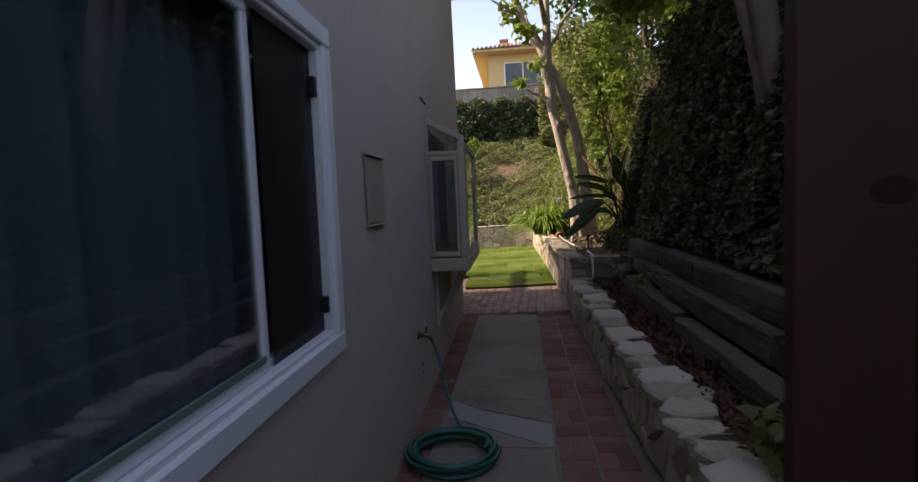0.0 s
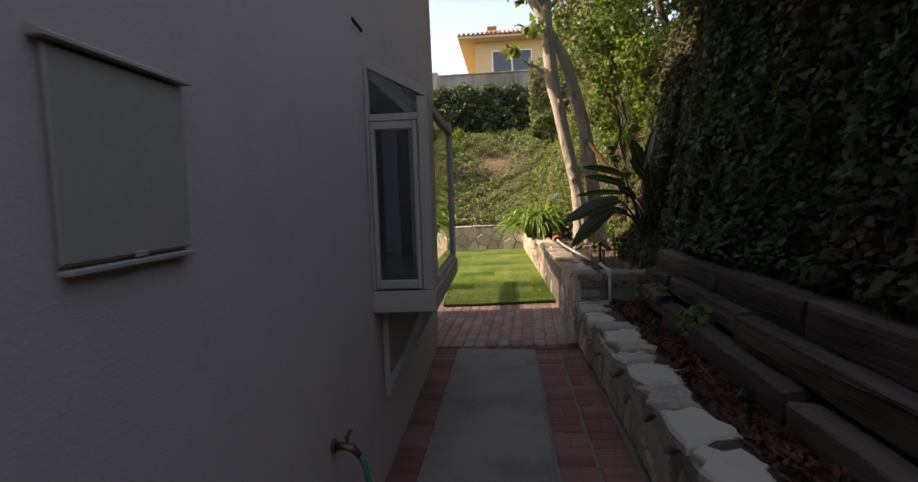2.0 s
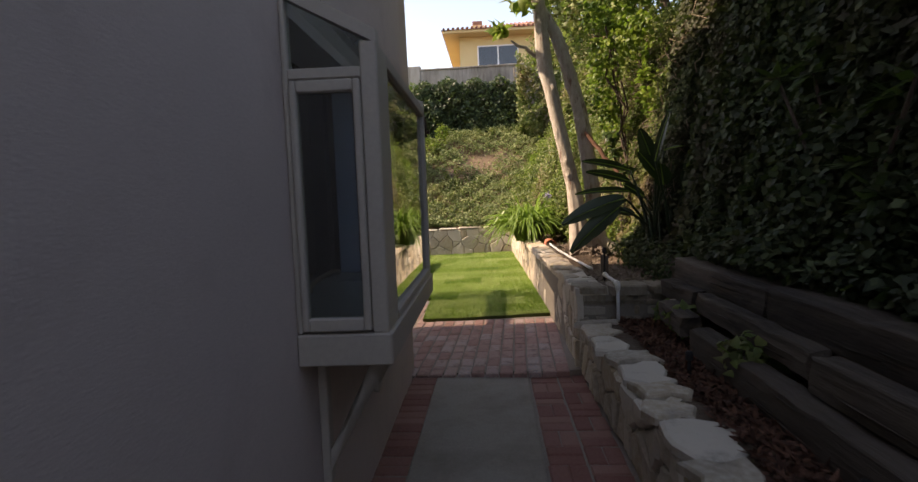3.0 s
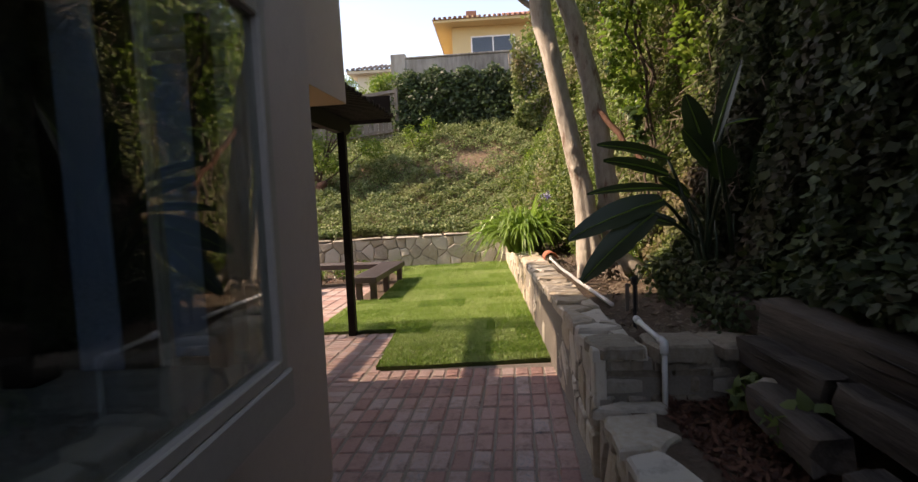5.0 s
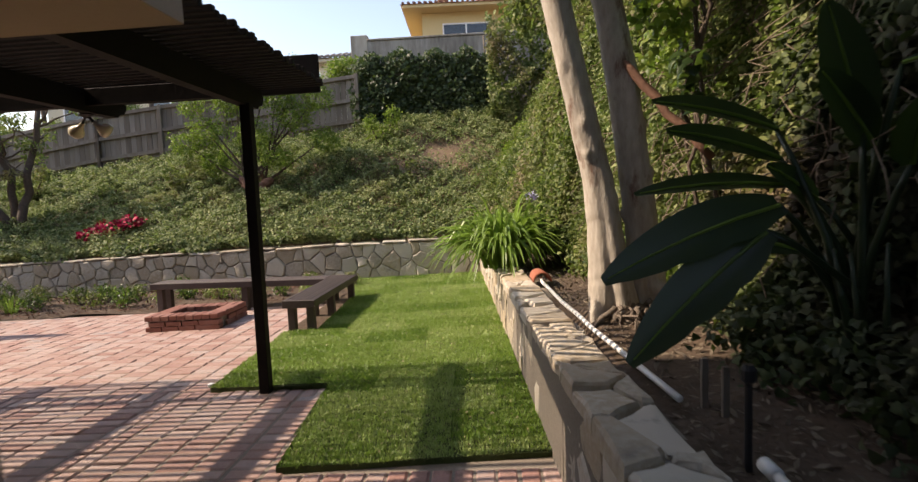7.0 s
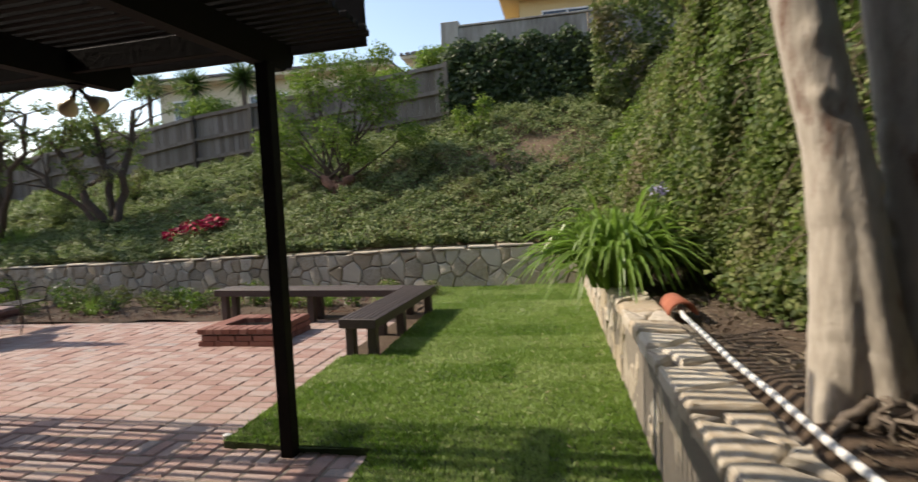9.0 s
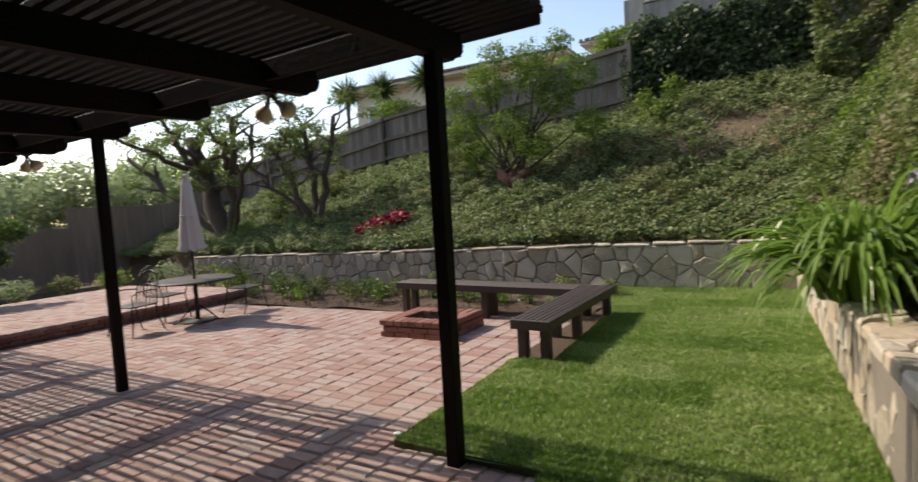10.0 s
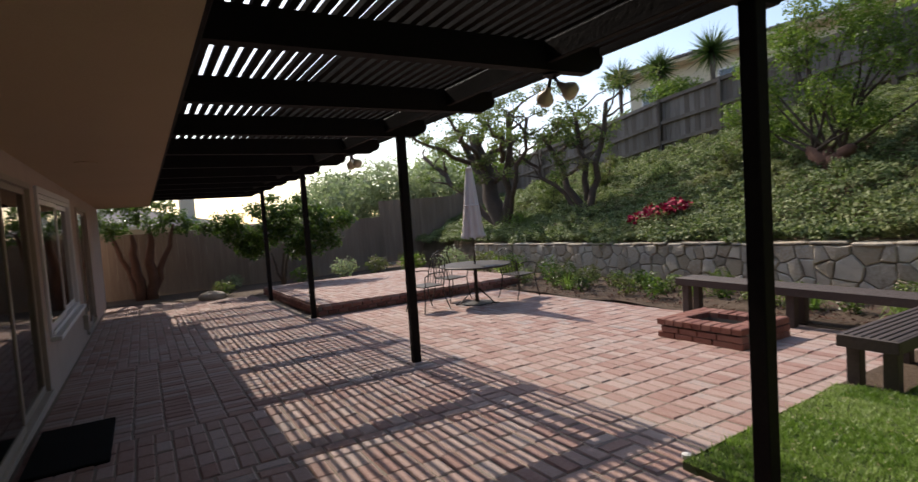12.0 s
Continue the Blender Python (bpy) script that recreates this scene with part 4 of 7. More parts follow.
def brick_mesh(name, l, w, h, seed, material):
    r = random.Random(seed)
    c = 0.008
    v = []
    for s, z in ((1.0, -h), (1.0, -c), (0, 0.0)):
        for sx, sy in ((-1, -1), (1, -1), (1, 1), (-1, 1)):
            inset = 0 if s else c * 1.3
            v.append((sx * (l / 2 - inset) + r.uniform(-0.002, 0.002), sy * (w / 2 - inset) + r.uniform(-0.002, 0.002), z + (r.uniform(-0.003, 0.002) if not s else 0)))
    f = [(i + 4 * k, (i + 1) % 4 + 4 * k, (i + 1) % 4 + 4 + 4 * k, i + 4 + 4 * k) for k in (0, 1) for i in range(4)] + [(8, 9, 10, 11)]
    return Geo().add(v, f).mesh(name, material)


BL, BW = 0.207, 0.1045
PX, PY = 0.2165, 0.1135
BRICKS = [brick_mesh("brick", BL, BW, 0.05, s, BRICK) for s in range(5)]
WALKS = [brick_mesh("brick", BL, BW, 0.05, s + 40, WALKBRICK) for s in range(5)]
REDS = [brick_mesh("brick", BL, BW, 0.05, s + 20, REDBRICK) for s in range(4)]
rb = random.Random(42)


def lay(parent, spots, meshes, singles, far_name):
    """Bricks at (x, y, z, degrees): those in the near stretch as objects, the rest in one mesh."""
    g, count = Geo(), 0
    for x, y, z, deg, near in spots:
        me = rb.choice(meshes)
        m = pose(x + rb.uniform(-0.003, 0.003), y + rb.uniform(-0.003, 0.003), z + rb.uniform(-0.004, 0.002), rb.uniform(-0.8, 0.8), rb.uniform(-0.8, 0.8), deg + rb.uniform(-1.2, 1.2))
        if near and count < singles:
            ob = new("brick", me)
            ob.parent, ob.matrix_basis = parent, m
            count += 1
        else:
            g.add([m @ p.co for p in me.vertices], [tuple(q.vertices) for q in me.polygons])
    if g.v:
        ob = part(far_name, g, meshes[0].materials[0], parent)
        tagged(ob, kind="stuff")


g = Geo().box(-16.9, 0.75, 7.36, 16.3, -0.09, -0.009)
patio = tagged(part("patio", g, JOINT), "brick patio laid in straight rows with sandy joints", "patio", kind="structure")
patio.matrix_basis = FALL
spots = []


def field(x0, x1, y0, y1, along, test=None):
    dx, dy = (PX, PY) if along == "x" else (PY, PX)
    nx, ny = max(1, round((x1 - x0) / dx)), max(1, round((y1 - y0) / dy))
    for i in range(nx):
        for j in range(ny):
            x, y = x0 + (i + 0.5) * (x1 - x0) / nx, y0 + (j + 0.5) * (y1 - y0) / ny
            if test is None or test(x, y):
                spots.append((x, y, 0.0, 0 if along == "x" else 90, x > -3.2 and y < 9.3 or -3.0 < x and y < 10.6))


field(-0.85, 0.66, 7.30, 9.25, "y")
lay(patio, sorted(spots, key=lambda s: s[0] ** 2 + (s[1] - 8.3) ** 2), WALKS, 140, "walk_bricks")
spots = []
field(-0.97, -0.85, 7.42, 10.5, "y")
# panels between double bands of bricks
for x0, x1, along in [(-2.1, -0.97, "x"), (-2.33, -2.1, "y"), (-3.4, -2.33, "x"), (-3.63, -3.4, "y"), (-4.72, -3.63, "x"), (-4.95, -4.72, "y"), (-7.3, -4.95, "y"), (-7.53, -7.3, "y"), (-12.3, -7.53, "x"), (-15.4, -12.3, "y")]:
    field(x0, x1, 7.42, 10.46, along)
field(-2.02, -0.97, 10.46, 10.62, "y")
field(-9.0, -2.02, 10.46, 10.68, "y")
field(-9.0, -2.02, 10.68, 14.25, "x", lambda x, y: not (-4.04 < x < -3.12 and 12.95 < y < 13.7))
lay(patio, sorted(spots, key=lambda s: s[0] ** 2 + (s[1] - 8.3) ** 2), BRICKS, 160, "far_bricks")

# raised brick platform
deck = tagged(part("deck", Geo().box(-13.6, -9.03, 10.68, 14.9, -0.05, 0.165), JOINT), "raised brick platform one step high", "platform", kind="structure")
deck.matrix_basis = FALL
spots = []
field(-13.6, -9.02, 10.67, 14.9, "x")
spots = [(x, y, 0.195, a, False) for x, y, z, a, n in spots]
lay(deck, spots, BRICKS, 0, "deck_bricks")
spots = []
g = Geo()
for k in range(24):
    y = 10.65 + k * 0.175
    for z in (0.048, 0.118):
        g.box(-9.06, -9.0, y + 0.006 + 0.08 * (z > 0.1), y + 0.158 + 0.08 * (z > 0.1), z - 0.03, z + 0.03, 0.004)
for k in range(30):
    x = -13.6 + k * 0.152
    for z in (0.048, 0.118):
        g.box(x + 0.006, x + 0.146, 10.64, 10.70, z - 0.03, z + 0.03, 0.004)
tagged(part("riser_bricks", g, REDBRICK, deck), kind="stuff")

# path: concrete panel between brick borders
g = Geo().box(-0.78, 0.8, -3.0, 7.5, -0.09, -0.009)
path_bed = tagged(part("path", g, JOINT), "narrow side path of concrete between red brick borders", "path", kind="structure")
g = Geo()
for a, b in ((-2.5, 3.42), (4.22, 7.42)):
    g.box(-0.58, 0.165, a, b, -0.05, 0.002, 0.006)
tagged(part("concrete_slab", g, CONCRETE, path_bed), "grey concrete panel")
g = Geo().prism([(-0.55, 3.9), (0.165, 3.43), (0.165, 3.78), (-0.30, 4.0), (-0.55, 4.21)], -0.05, 0.001, "xyz")
part("concrete_patch", g, CONCRETEPALE, path_bed, "paler concrete repair strip")
g = Geo().prism([(-0.58, 3.43), (0.16, 3.43), (-0.56, 3.88)], -0.05, 0.0, "xyz").prism([(-0.58, 4.215), (-0.28, 4.02), (0.165, 3.8), (0.165, 4.215)], -0.05, 0.0, "xyz")
part("concrete_slab", g, CONCRETE, path_bed)
spots = []
y = 1.2
k = 0
while y < 7.35:
    # basketweave: pairs that turn by a quarter
    for c in range(2):
        x0 = 0.185 + c * 0.222
        if (k + c) % 2:
            spots += [(x0 + 0.105, y + 0.055, 0, 0, True), (x0 + 0.105, y + 0.163, 0, 0, True)]
        else:
            spots += [(x0 + 0.052, y + 0.108, 0, 90, True), (x0 + 0.160, y + 0.108, 0, 90, True)]
    spots.append((-0.685, y + 0.055, 0, 0, True))
    spots.append((-0.685, y + 0.163, 0, 0, True))
    y += 0.2185
    k += 1
lay(path_bed, sorted(spots, key=lambda s: -s[1]), REDS, 290, "far_bricks")

# ---- fire pit ----
pit = thing("fire_pit", "low square red brick fire pit on the patio", "fire pit")
PX0, PX1, PY0, PY1, PH = -4.06, -3.10, 12.93, 13.72, 0.195
pit.matrix_basis = FALL
FB = [brick_mesh("brick", 0.2, 0.095, 0.06, s + 40, REDBRICK) for s in range(3)]
part("core", Geo().box(PX0 + 0.03, PX1 - 0.03, PY0 + 0.03, PY0 + 0.2, 0, PH - 0.06).box(PX0 + 0.03, PX1 - 0.03, PY1 - 0.2, PY1 - 0.03, 0, PH - 0.06).box(PX0 + 0.03, PX0 + 0.2, PY0 + 0.2, PY1 - 0.2, 0, PH - 0.06).box(PX1 - 0.2, PX1 - 0.03, PY0 + 0.2, PY1 - 0.2, 0, PH - 0.06), MORTAR, pit)
part("ash_bed", Geo().box(PX0 + 0.2, PX1 - 0.2, PY0 + 0.2, PY1 - 0.2, 0, 0.05), BLACK, pit, "black ash and char")


def pit_brick(x, y, z, deg, flat=True):
    ob = new("brick", rb.choice(FB))
    ob.parent = pit
    ob.matrix_basis = pose(x, y, z, 0, 0, deg + rb.uniform(-1, 1))


for k in range(9):
    x = PX0 + 0.053 + k * 0.1067
    pit_brick(x, PY0 + 0.1, PH, 90)
    pit_brick(x, PY1 - 0.1, PH, 90)
for k in range(4):
    y = PY0 + 0.25 + k * 0.1
    pit_brick(PX0 + 0.1, y, PH, 0)
    pit_brick(PX1 - 0.1, y, PH, 0)
for c, z in enumerate((0.06, 0.122)):
    for k in range(5):
        s = 0.215
        a = 0.108 + k * s + (0.05 if c else 0)
        pit_brick(min(PX0 + a, PX1 - 0.1), PY0 + 0.05, z, 0)
        pit_brick(min(PX0 + a, PX1 - 0.1), PY1 - 0.05, z, 0)
        if k:
            pit_brick(PX0 + 0.05, min(PY0 + a, PY1 - 0.2), z, 90)
            pit_brick(PX1 - 0.05, min(PY0 + a, PY1 - 0.2), z, 90)

# ---- L-shaped bench ----
bench = thing("corner_bench", "L-shaped dark slatted wooden garden bench", "bench")
BT = 0.405
AX0, AX1, AY0, AY1 = -2.08, -1.705, 12.42, 14.42
bench.matrix_basis = BACK @ pose(0, 0, -0.02)
for k in range(7):
    x = AX0 + 0.028 + k * 0.0515
    part("slat", Geo().box(x - 0.02, x + 0.02, AY0 + 0.02, AY1 - 0.02, BT - 0.03, BT, 0.004), BENCHWOOD, bench)
for k in range(7):
    y = 14.085 + k * 0.05
    part("slat", Geo().box(-4.66, AX0 - 0.005, y - 0.02, y + 0.02, BT - 0.03, BT, 0.004), BENCHWOOD, bench)
part("apron", Geo().box(AX0, AX1, AY0, AY0 + 0.03, BT - 0.09, BT - 0.004, 0.004).box(AX1 - 0.03, AX1, AY0 + 0.03, AY1, BT - 0.09, BT - 0.004, 0.004).box(AX0, AX0 + 0.03, AY0 + 0.03, 14.05, BT - 0.09, BT - 0.032, 0.003), BENCHWOOD, bench)
part("apron", Geo().box(-4.68, AX0, 14.05, 14.075, BT - 0.09, BT - 0.004, 0.003).box(-4.68, AX1, 14.41, 14.435, BT - 0.09, BT - 0.032, 0.003).box(-4.69, -4.665, 14.05, 14.435, BT - 0.09, BT - 0.004, 0.003), BENCHWOOD, bench)
for x, y in [(-2.0, 12.52), (-1.78, 12.52), (-2.0, 13.3), (-1.78, 13.3), (-1.78, 14.3), (-4.58, 14.13), (-4.58, 14.34), (-3.3, 14.13), (-3.3, 14.34), (-2.03, 14.34)]:
    part("leg", Geo().box(x - 0.043, x + 0.043, y - 0.043, y + 0.043, -0.08, BT - 0.031, 0.004), BENCHWOOD, bench)

# ---- fences ----


def fence(name, pts, height, label, board=0.14, rails=True, wood=None):
    """A board fence along points (x, y, foot z), each stretch with posts, rails and boards."""
    f = thing(name, label, "fence")
    for (ax, ay, az), (bx, by, bz) in zip(pts, pts[1:]):
        d = math.hypot(bx - ax, by - ay)
        ang = math.degrees(math.atan2(by - ay, bx - ax))
        n = int(d / board)
        for i in range(n):
            k = (i + 0.5) / n
            m = pose(ax + (bx - ax) * k, ay + (by - ay) * k, az + (bz - az) * k, 0, 0, ang)
            h = height + rb.uniform(-0.012, 0.012)
            part("board", Geo().box(-board / 2 + (0.0006 if wood else 0.002), board / 2 - (0.0006 if wood else 0.002), -0.01 + rb.uniform(-0.004, 0.004), 0.01, 0, h, 0, m), wood or FENCE, f)
        if rails:
            npost = max(1, round(d / 2.2))
            for i in range(npost + 1):
                k = i / npost
                m = pose(ax + (bx - ax) * k, ay + (by - ay) * k, az + (bz - az) * k, 0, 0, ang)
                part("post", Geo().box(-0.045, 0.045, -0.10, -0.012, -0.1, height + 0.03, 0.005, m), wood or FENCE, f)
            for h in (0.22, height * 0.55, height - 0.03):
                z0, z1 = az + h, bz + h
                px, py = -math.sin(radians(ang)), math.cos(radians(ang))
                o = -0.055
                g = Geo()
                s = [(o - 0.025, -0.045), (o + 0.04, -0.045), (o + 0.04, 0.045), (o - 0.025, 0.045)]
                v = [(ax + px * a, ay + py * a, z0 + b) for a, b in s] + [(bx + px * a, by + py * a, z1 + b) for a, b in s]
                part("rail", g.add(v, [(0, 1, 2, 3), (7, 6, 5, 4), (0, 4, 5, 1), (1, 5, 6, 2), (2, 6, 7, 3), (3, 7, 4, 0)]), wood or FENCE, f)
    return f


f = fence("hill_fence", [(-17.0, 20.5, 1.7), (-13.0, 20.5, 2.15), (-10.0, 20.5, 2.6), (-6.5, 20.5, 2.95), (-3.0, 20.5, 3.3)], 1.36, "weathered grey board fence along the top of the slope")
f.matrix_basis = BACK
f = fence("side_fence", [(-17.0, 6.0, -0.4), (-17.0, 15.1, -0.38)], 1.72, "weathered brown board fence at the end of the yard", 0.18, False, SIDEFENCE)
f.matrix_basis = BACK
f = fence("tall_fence", [(-17.02, 15.1, -0.2), (-17.02, 17.9, -0.15)], 2.06, "weathered brown board fence, a step taller", 0.18, False, SIDEFENCE)
f.matrix_basis = BACK
f = fence("climbing_fence", [(-17.02, 17.9, 0.3), (-17.02, 20.45, 1.3)], 1.62, "weathered brown board fence climbing the slope", 0.18, False, SIDEFENCE)
f.matrix_basis = BACK

# ---- side wall: sliding window ----


def framed(g, y0, y1, z0, z1, wide, x0, x1, c=0.004):
    """Four bars round an opening in a wall that runs along y."""
    g.box(x0, x1, y0, y1, z0, z0 + wide, c).box(x0, x1, y0, y1, z1 - wide, z1, c)
    return g.box(x0, x1, y0, y0 + wide, z0 + wide, z1 - wide, c).box(x0, x1, y1 - wide, y1, z0 + wide, z1 - wide, c)


window_1 = thing("window_1", "wide white vinyl sliding window with an insect screen", "window", kind="structure")
part("window_frame", skew(framed(framed(Geo(), 0.0, 2.225, 0.955, 2.165, 0.075, -0.02, 0.028, 0.006), 0.055, 2.17, 1.01, 2.11, 0.04, -0.09, 0.012), SIDE), VINYL, window_1, "white vinyl frame with stepped edges")
part("sash", skew(framed(Geo(), 0.095, 1.65, 1.05, 2.07, 0.034, -0.03, -0.012), SIDE), VINYL, window_1)
part("sash", skew(framed(Geo(), 1.668, 2.13, 1.05, 2.07, 0.02, -0.06, -0.033), SIDE), VINYL, window_1)
part("seal", skew(Geo().box(-0.012, -0.004, 0.13, 1.615, 1.084, 1.105, 0.002), SIDE), GREENTRIM, window_1, "green rubber seal")
ob = part("pane", skew(Geo().box(-0.025, -0.019, 0.125, 1.62, 1.08, 2.04), SIDE), SLIDEGLASS, window_1)
ob.visible_shadow = False
ob = part("pane", skew(Geo().box(-0.05, -0.044, 1.684, 2.114, 1.068, 2.052), SIDE), GLASS, window_1)
ob.visible_shadow = False
m, t, p = nodes("insect_screen")
p.inputs["Base Color"].default_value = (0.012, 0.012, 0.014, 1)
tr = t.nodes.new("ShaderNodeBsdfTransparent")
mx = t.nodes.new("ShaderNodeMixShader")
mx.inputs[0].default_value = 0.6
t.links.new(tr.outputs[0], mx.inputs[1])
t.links.new(p.outputs[0], mx.inputs[2])
t.links.new(mx.outputs[0], t.nodes["Material Output"].inputs[0])
part("screen", skew(Geo().box(-0.024, -0.022, 1.695, 2.13, 1.05, 2.07), SIDE), m, window_1, "dark insect screen")
part("latch", skew(Geo().box(-0.02, 0.004, 2.10, 2.125, 1.9, 1.97, 0.003).box(-0.02, 0.004, 2.10, 2.125, 1.12, 1.18, 0.003), SIDE), BLACK, window_1, "small black latches")
v, f = [], []
n = 150
for i in range(n + 1):
    y = -0.2 + 2.12 * i / n
    x = -0.15 + 0.03 * math.sin(i * 0.62) + 0.012 * math.sin(i * 0.23)
    v += [(x, y, 0.75), (x + 0.004 * math.sin(i), y, 2.25)]
    if i:
        f.append((2 * i - 2, 2 * i, 2 * i + 1, 2 * i - 1))
tagged(part("curtain", skew(Geo().add(v, f), SIDE), CURTAIN, None, "", True), "grey pleated curtain hanging behind the window", "curtain")

# ---- box window ----
bay = thing("box_window", "taupe wooden box window jutting from the wall on braces", "window")
B0, B1, BX = 4.65, 6.07, 0.315
part("base", skew(Geo().box(0.002, BX + 0.01, B0 - 0.01, B1 + 0.01, 0.93, 1.04, 0.006), SIDE), TRIM, bay)
part("corner_post", skew(Geo().box(BX - 0.056, BX, B0, B0 + 0.2, 1.04, 2.0, 0.005), SIDE), TRIM, bay)
part("corner_post", skew(Geo().box(BX - 0.05, BX, B1 - 0.045, B1, 1.04, 2.0, 0.005), SIDE), TRIM, bay)
part("wall_post", skew(Geo().box(0.002, 0.02, B0, B0 + 0.05, 1.04, 2.16, 0.004).box(0.002, 0.02, B1 - 0.05, B1, 1.04, 2.16, 0.004), SIDE), TRIM, bay)
part("head_rail", skew(Geo().box(BX - 0.05, BX, B0 + 0.2, B1 - 0.045, 1.955, 2.0, 0.004), SIDE), TRIM, bay)
part("sill_rail", skew(Geo().box(BX - 0.045, BX + 0.002, B0 + 0.2, B1 - 0.045, 1.04, 1.075, 0.004), SIDE), TRIM, bay)
ob = part("front_pane", skew(Geo().box(BX - 0.026, BX - 0.02, B0 + 0.2, B1 - 0.045, 1.075, 1.955), SIDE), GLASS, bay)
ob.visible_shadow = False
for y in (B0, B1 - 0.045):
    ring = [(0.002, 2.155), (BX, 1.99), (BX, 2.035), (0.002, 2.205)]
    part("sloped_rail", skew(Geo().prism(ring, y, y + 0.05, "xzy"), SIDE), TRIM, bay)
ring = [(0.002, 2.17), (BX - 0.03, 2.01), (BX - 0.03, 2.016), (0.002, 2.176)]
ob = part("roof_pane", skew(Geo().prism(ring, B0 + 0.05, B1 - 0.045, "xzy"), SIDE), GLASS, bay)
ob.visible_shadow = False
for k, y in enumerate((B0, B1 - 0.04)):
    part("transom_rail", skew(Geo().box(0.02, BX - 0.056, y, y + 0.045, 1.885, 1.92, 0.004), SIDE), TRIM, bay)
    sash = part("side_sash", skew(Geo().box(0.024, 0.046, y - 0.012, y + 0.03, 1.05, 1.88, 0.005).box(BX - 0.082, BX - 0.058, y - 0.012, y + 0.03, 1.05, 1.88, 0.005).box(0.046, BX - 0.082, y - 0.012, y + 0.03, 1.05, 1.095, 0.005).box(0.046, BX - 0.082, y - 0.012, y + 0.03, 1.84, 1.88, 0.005), SIDE), TRIM, bay)
    ob = part("pane", skew(Geo().box(0.046, BX - 0.082, y + 0.006, y + 0.011, 1.095, 1.84), SIDE), GLASS, sash)
    ob.visible_shadow = False
    ring = [(0.02, 1.92), (BX - 0.056, 1.92), (BX - 0.056, 2.01), (0.02, 2.145)]
    ob = part("transom_pane", skew(Geo().prism(ring, y + 0.02, y + 0.025, "xzy"), SIDE), GLASS, bay)
    ob.visible_shadow = False
# pale panel just inside the far side pane
part("blind", skew(Geo().box(0.05, 0.15, B1 - 0.075, B1 - 0.065, 1.1, 1.84, 0.002), SIDE), CURTAIN, bay, "pale grey-blue panel")
part("inner_post", skew(Geo().box(0.152, 0.2, B1 - 0.1, B1 - 0.06, 1.075, 1.95, 0.003), SIDE), DARKWOOD, bay, "dark brown post")
part("lining", skew(Geo().box(-0.085, -0.004, 5.99, 6.016, 1.072, 2.11, 0.002), SIDE), DARKWOOD, bay, "dark brown inner jamb")
part("jamb", skew(Geo().box(-0.2, -0.087, 5.985, 6.018, 1.072, 2.11, 0.002), SIDE), CURTAIN, bay, "pale blue-grey inner jamb")
for y in (4.86, 5.82):
    part("brace", skew(Geo().box(0.002, 0.035, y - 0.03, y + 0.03, 0.42, 0.93, 0.004), SIDE), TRIM, bay)
    ring = [(0.036, 0.47), (0.036, 0.55), (BX - 0.02, 0.93), (BX - 0.09, 0.93)]
    part("brace", skew(Geo().prism(ring, y - 0.028, y + 0.028, "xzy"), SIDE), TRIM, bay)
counter = tagged(part("countertop", skew(Geo().box(-0.75, BX - 0.05, B0 + 0.04, B1 - 0.05, 1.041, 1.07, 0.004), SIDE), COUNTER), "speckled granite kitchen counter inside the box window", "counter")
tap = thing("kitchen_tap", "chrome kitchen tap beside the counter's edge", "tap")
part("spout", skew(Geo().tube([(-0.16, 5.3, 1.07), (-0.16, 5.3, 1.1), (-0.13, 5.33, 1.13), (-0.07, 5.39, 1.16), (-0.05, 5.41, 1.15)], 0.011, 8), SIDE), BRASS, tap, smooth=True)
part("lever", skew(Geo().tube([(-0.16, 5.3, 1.1), (-0.17, 5.29, 1.14), (-0.14, 5.26, 1.16)], 0.009, 8), SIDE), BRASS, tap, smooth=True)
for k, (y, h, w) in enumerate([(5.0, 0.12, 0.16), (5.2, 0.1, 0.13)]):
    tagged(part("tin", skew(Geo().box(-0.5, -0.36, y, y + w, 1.071, 1.071 + h, 0.006), SIDE), (CURTAIN, TRIM)[k]), "small dull box standing on the counter", "box", "boxes on the counter")
tagged(part("kitchen_post", skew(Geo().box(-0.30, -0.22, 5.86, 5.95, 1.071, 2.3, 0.004), SIDE), DARKWOOD), "dark wooden post inside the kitchen", "post")

# ---- meter box, tap and hose on the side wall ----
box = thing("meter_box", "taupe painted metal meter box fixed to the wall", "box")
part("body", skew(Geo().box(0.002, 0.01, 2.71, 3.03, 1.415, 1.74, 0.003), SIDE), TRIM, box)
part("door", skew(Geo().box(0.0105, 0.015, 2.705, 3.04, 1.42, 1.735, 0.002), SIDE), TRIM, box)
part("hood", skew(Geo().prism([(0.002, 1.741), (0.03, 1.741), (0.03, 1.746), (0.002, 1.76)], 2.69, 3.05, "xzy"), SIDE), TRIM, box)
part("lip", skew(Geo().box(0.002, 0.024, 2.71, 3.035, 1.402, 1.412, 0.002), SIDE), TRIM, box)
part("hasp", skew(Geo().box(0.0155, 0.022, 2.86, 2.89, 1.414, 1.426, 0.002), SIDE), TRIM, box)
tagged(part("bolt", skew(Geo().tube([(0.0, 4.48, 2.33), (0.035, 4.53, 2.28)], 0.008, 6), SIDE), BLACK), "small bent bolt stuck in the stucco", "bolt")
spigot = thing("garden_tap", "old brass garden tap on the stucco wall", "tap")
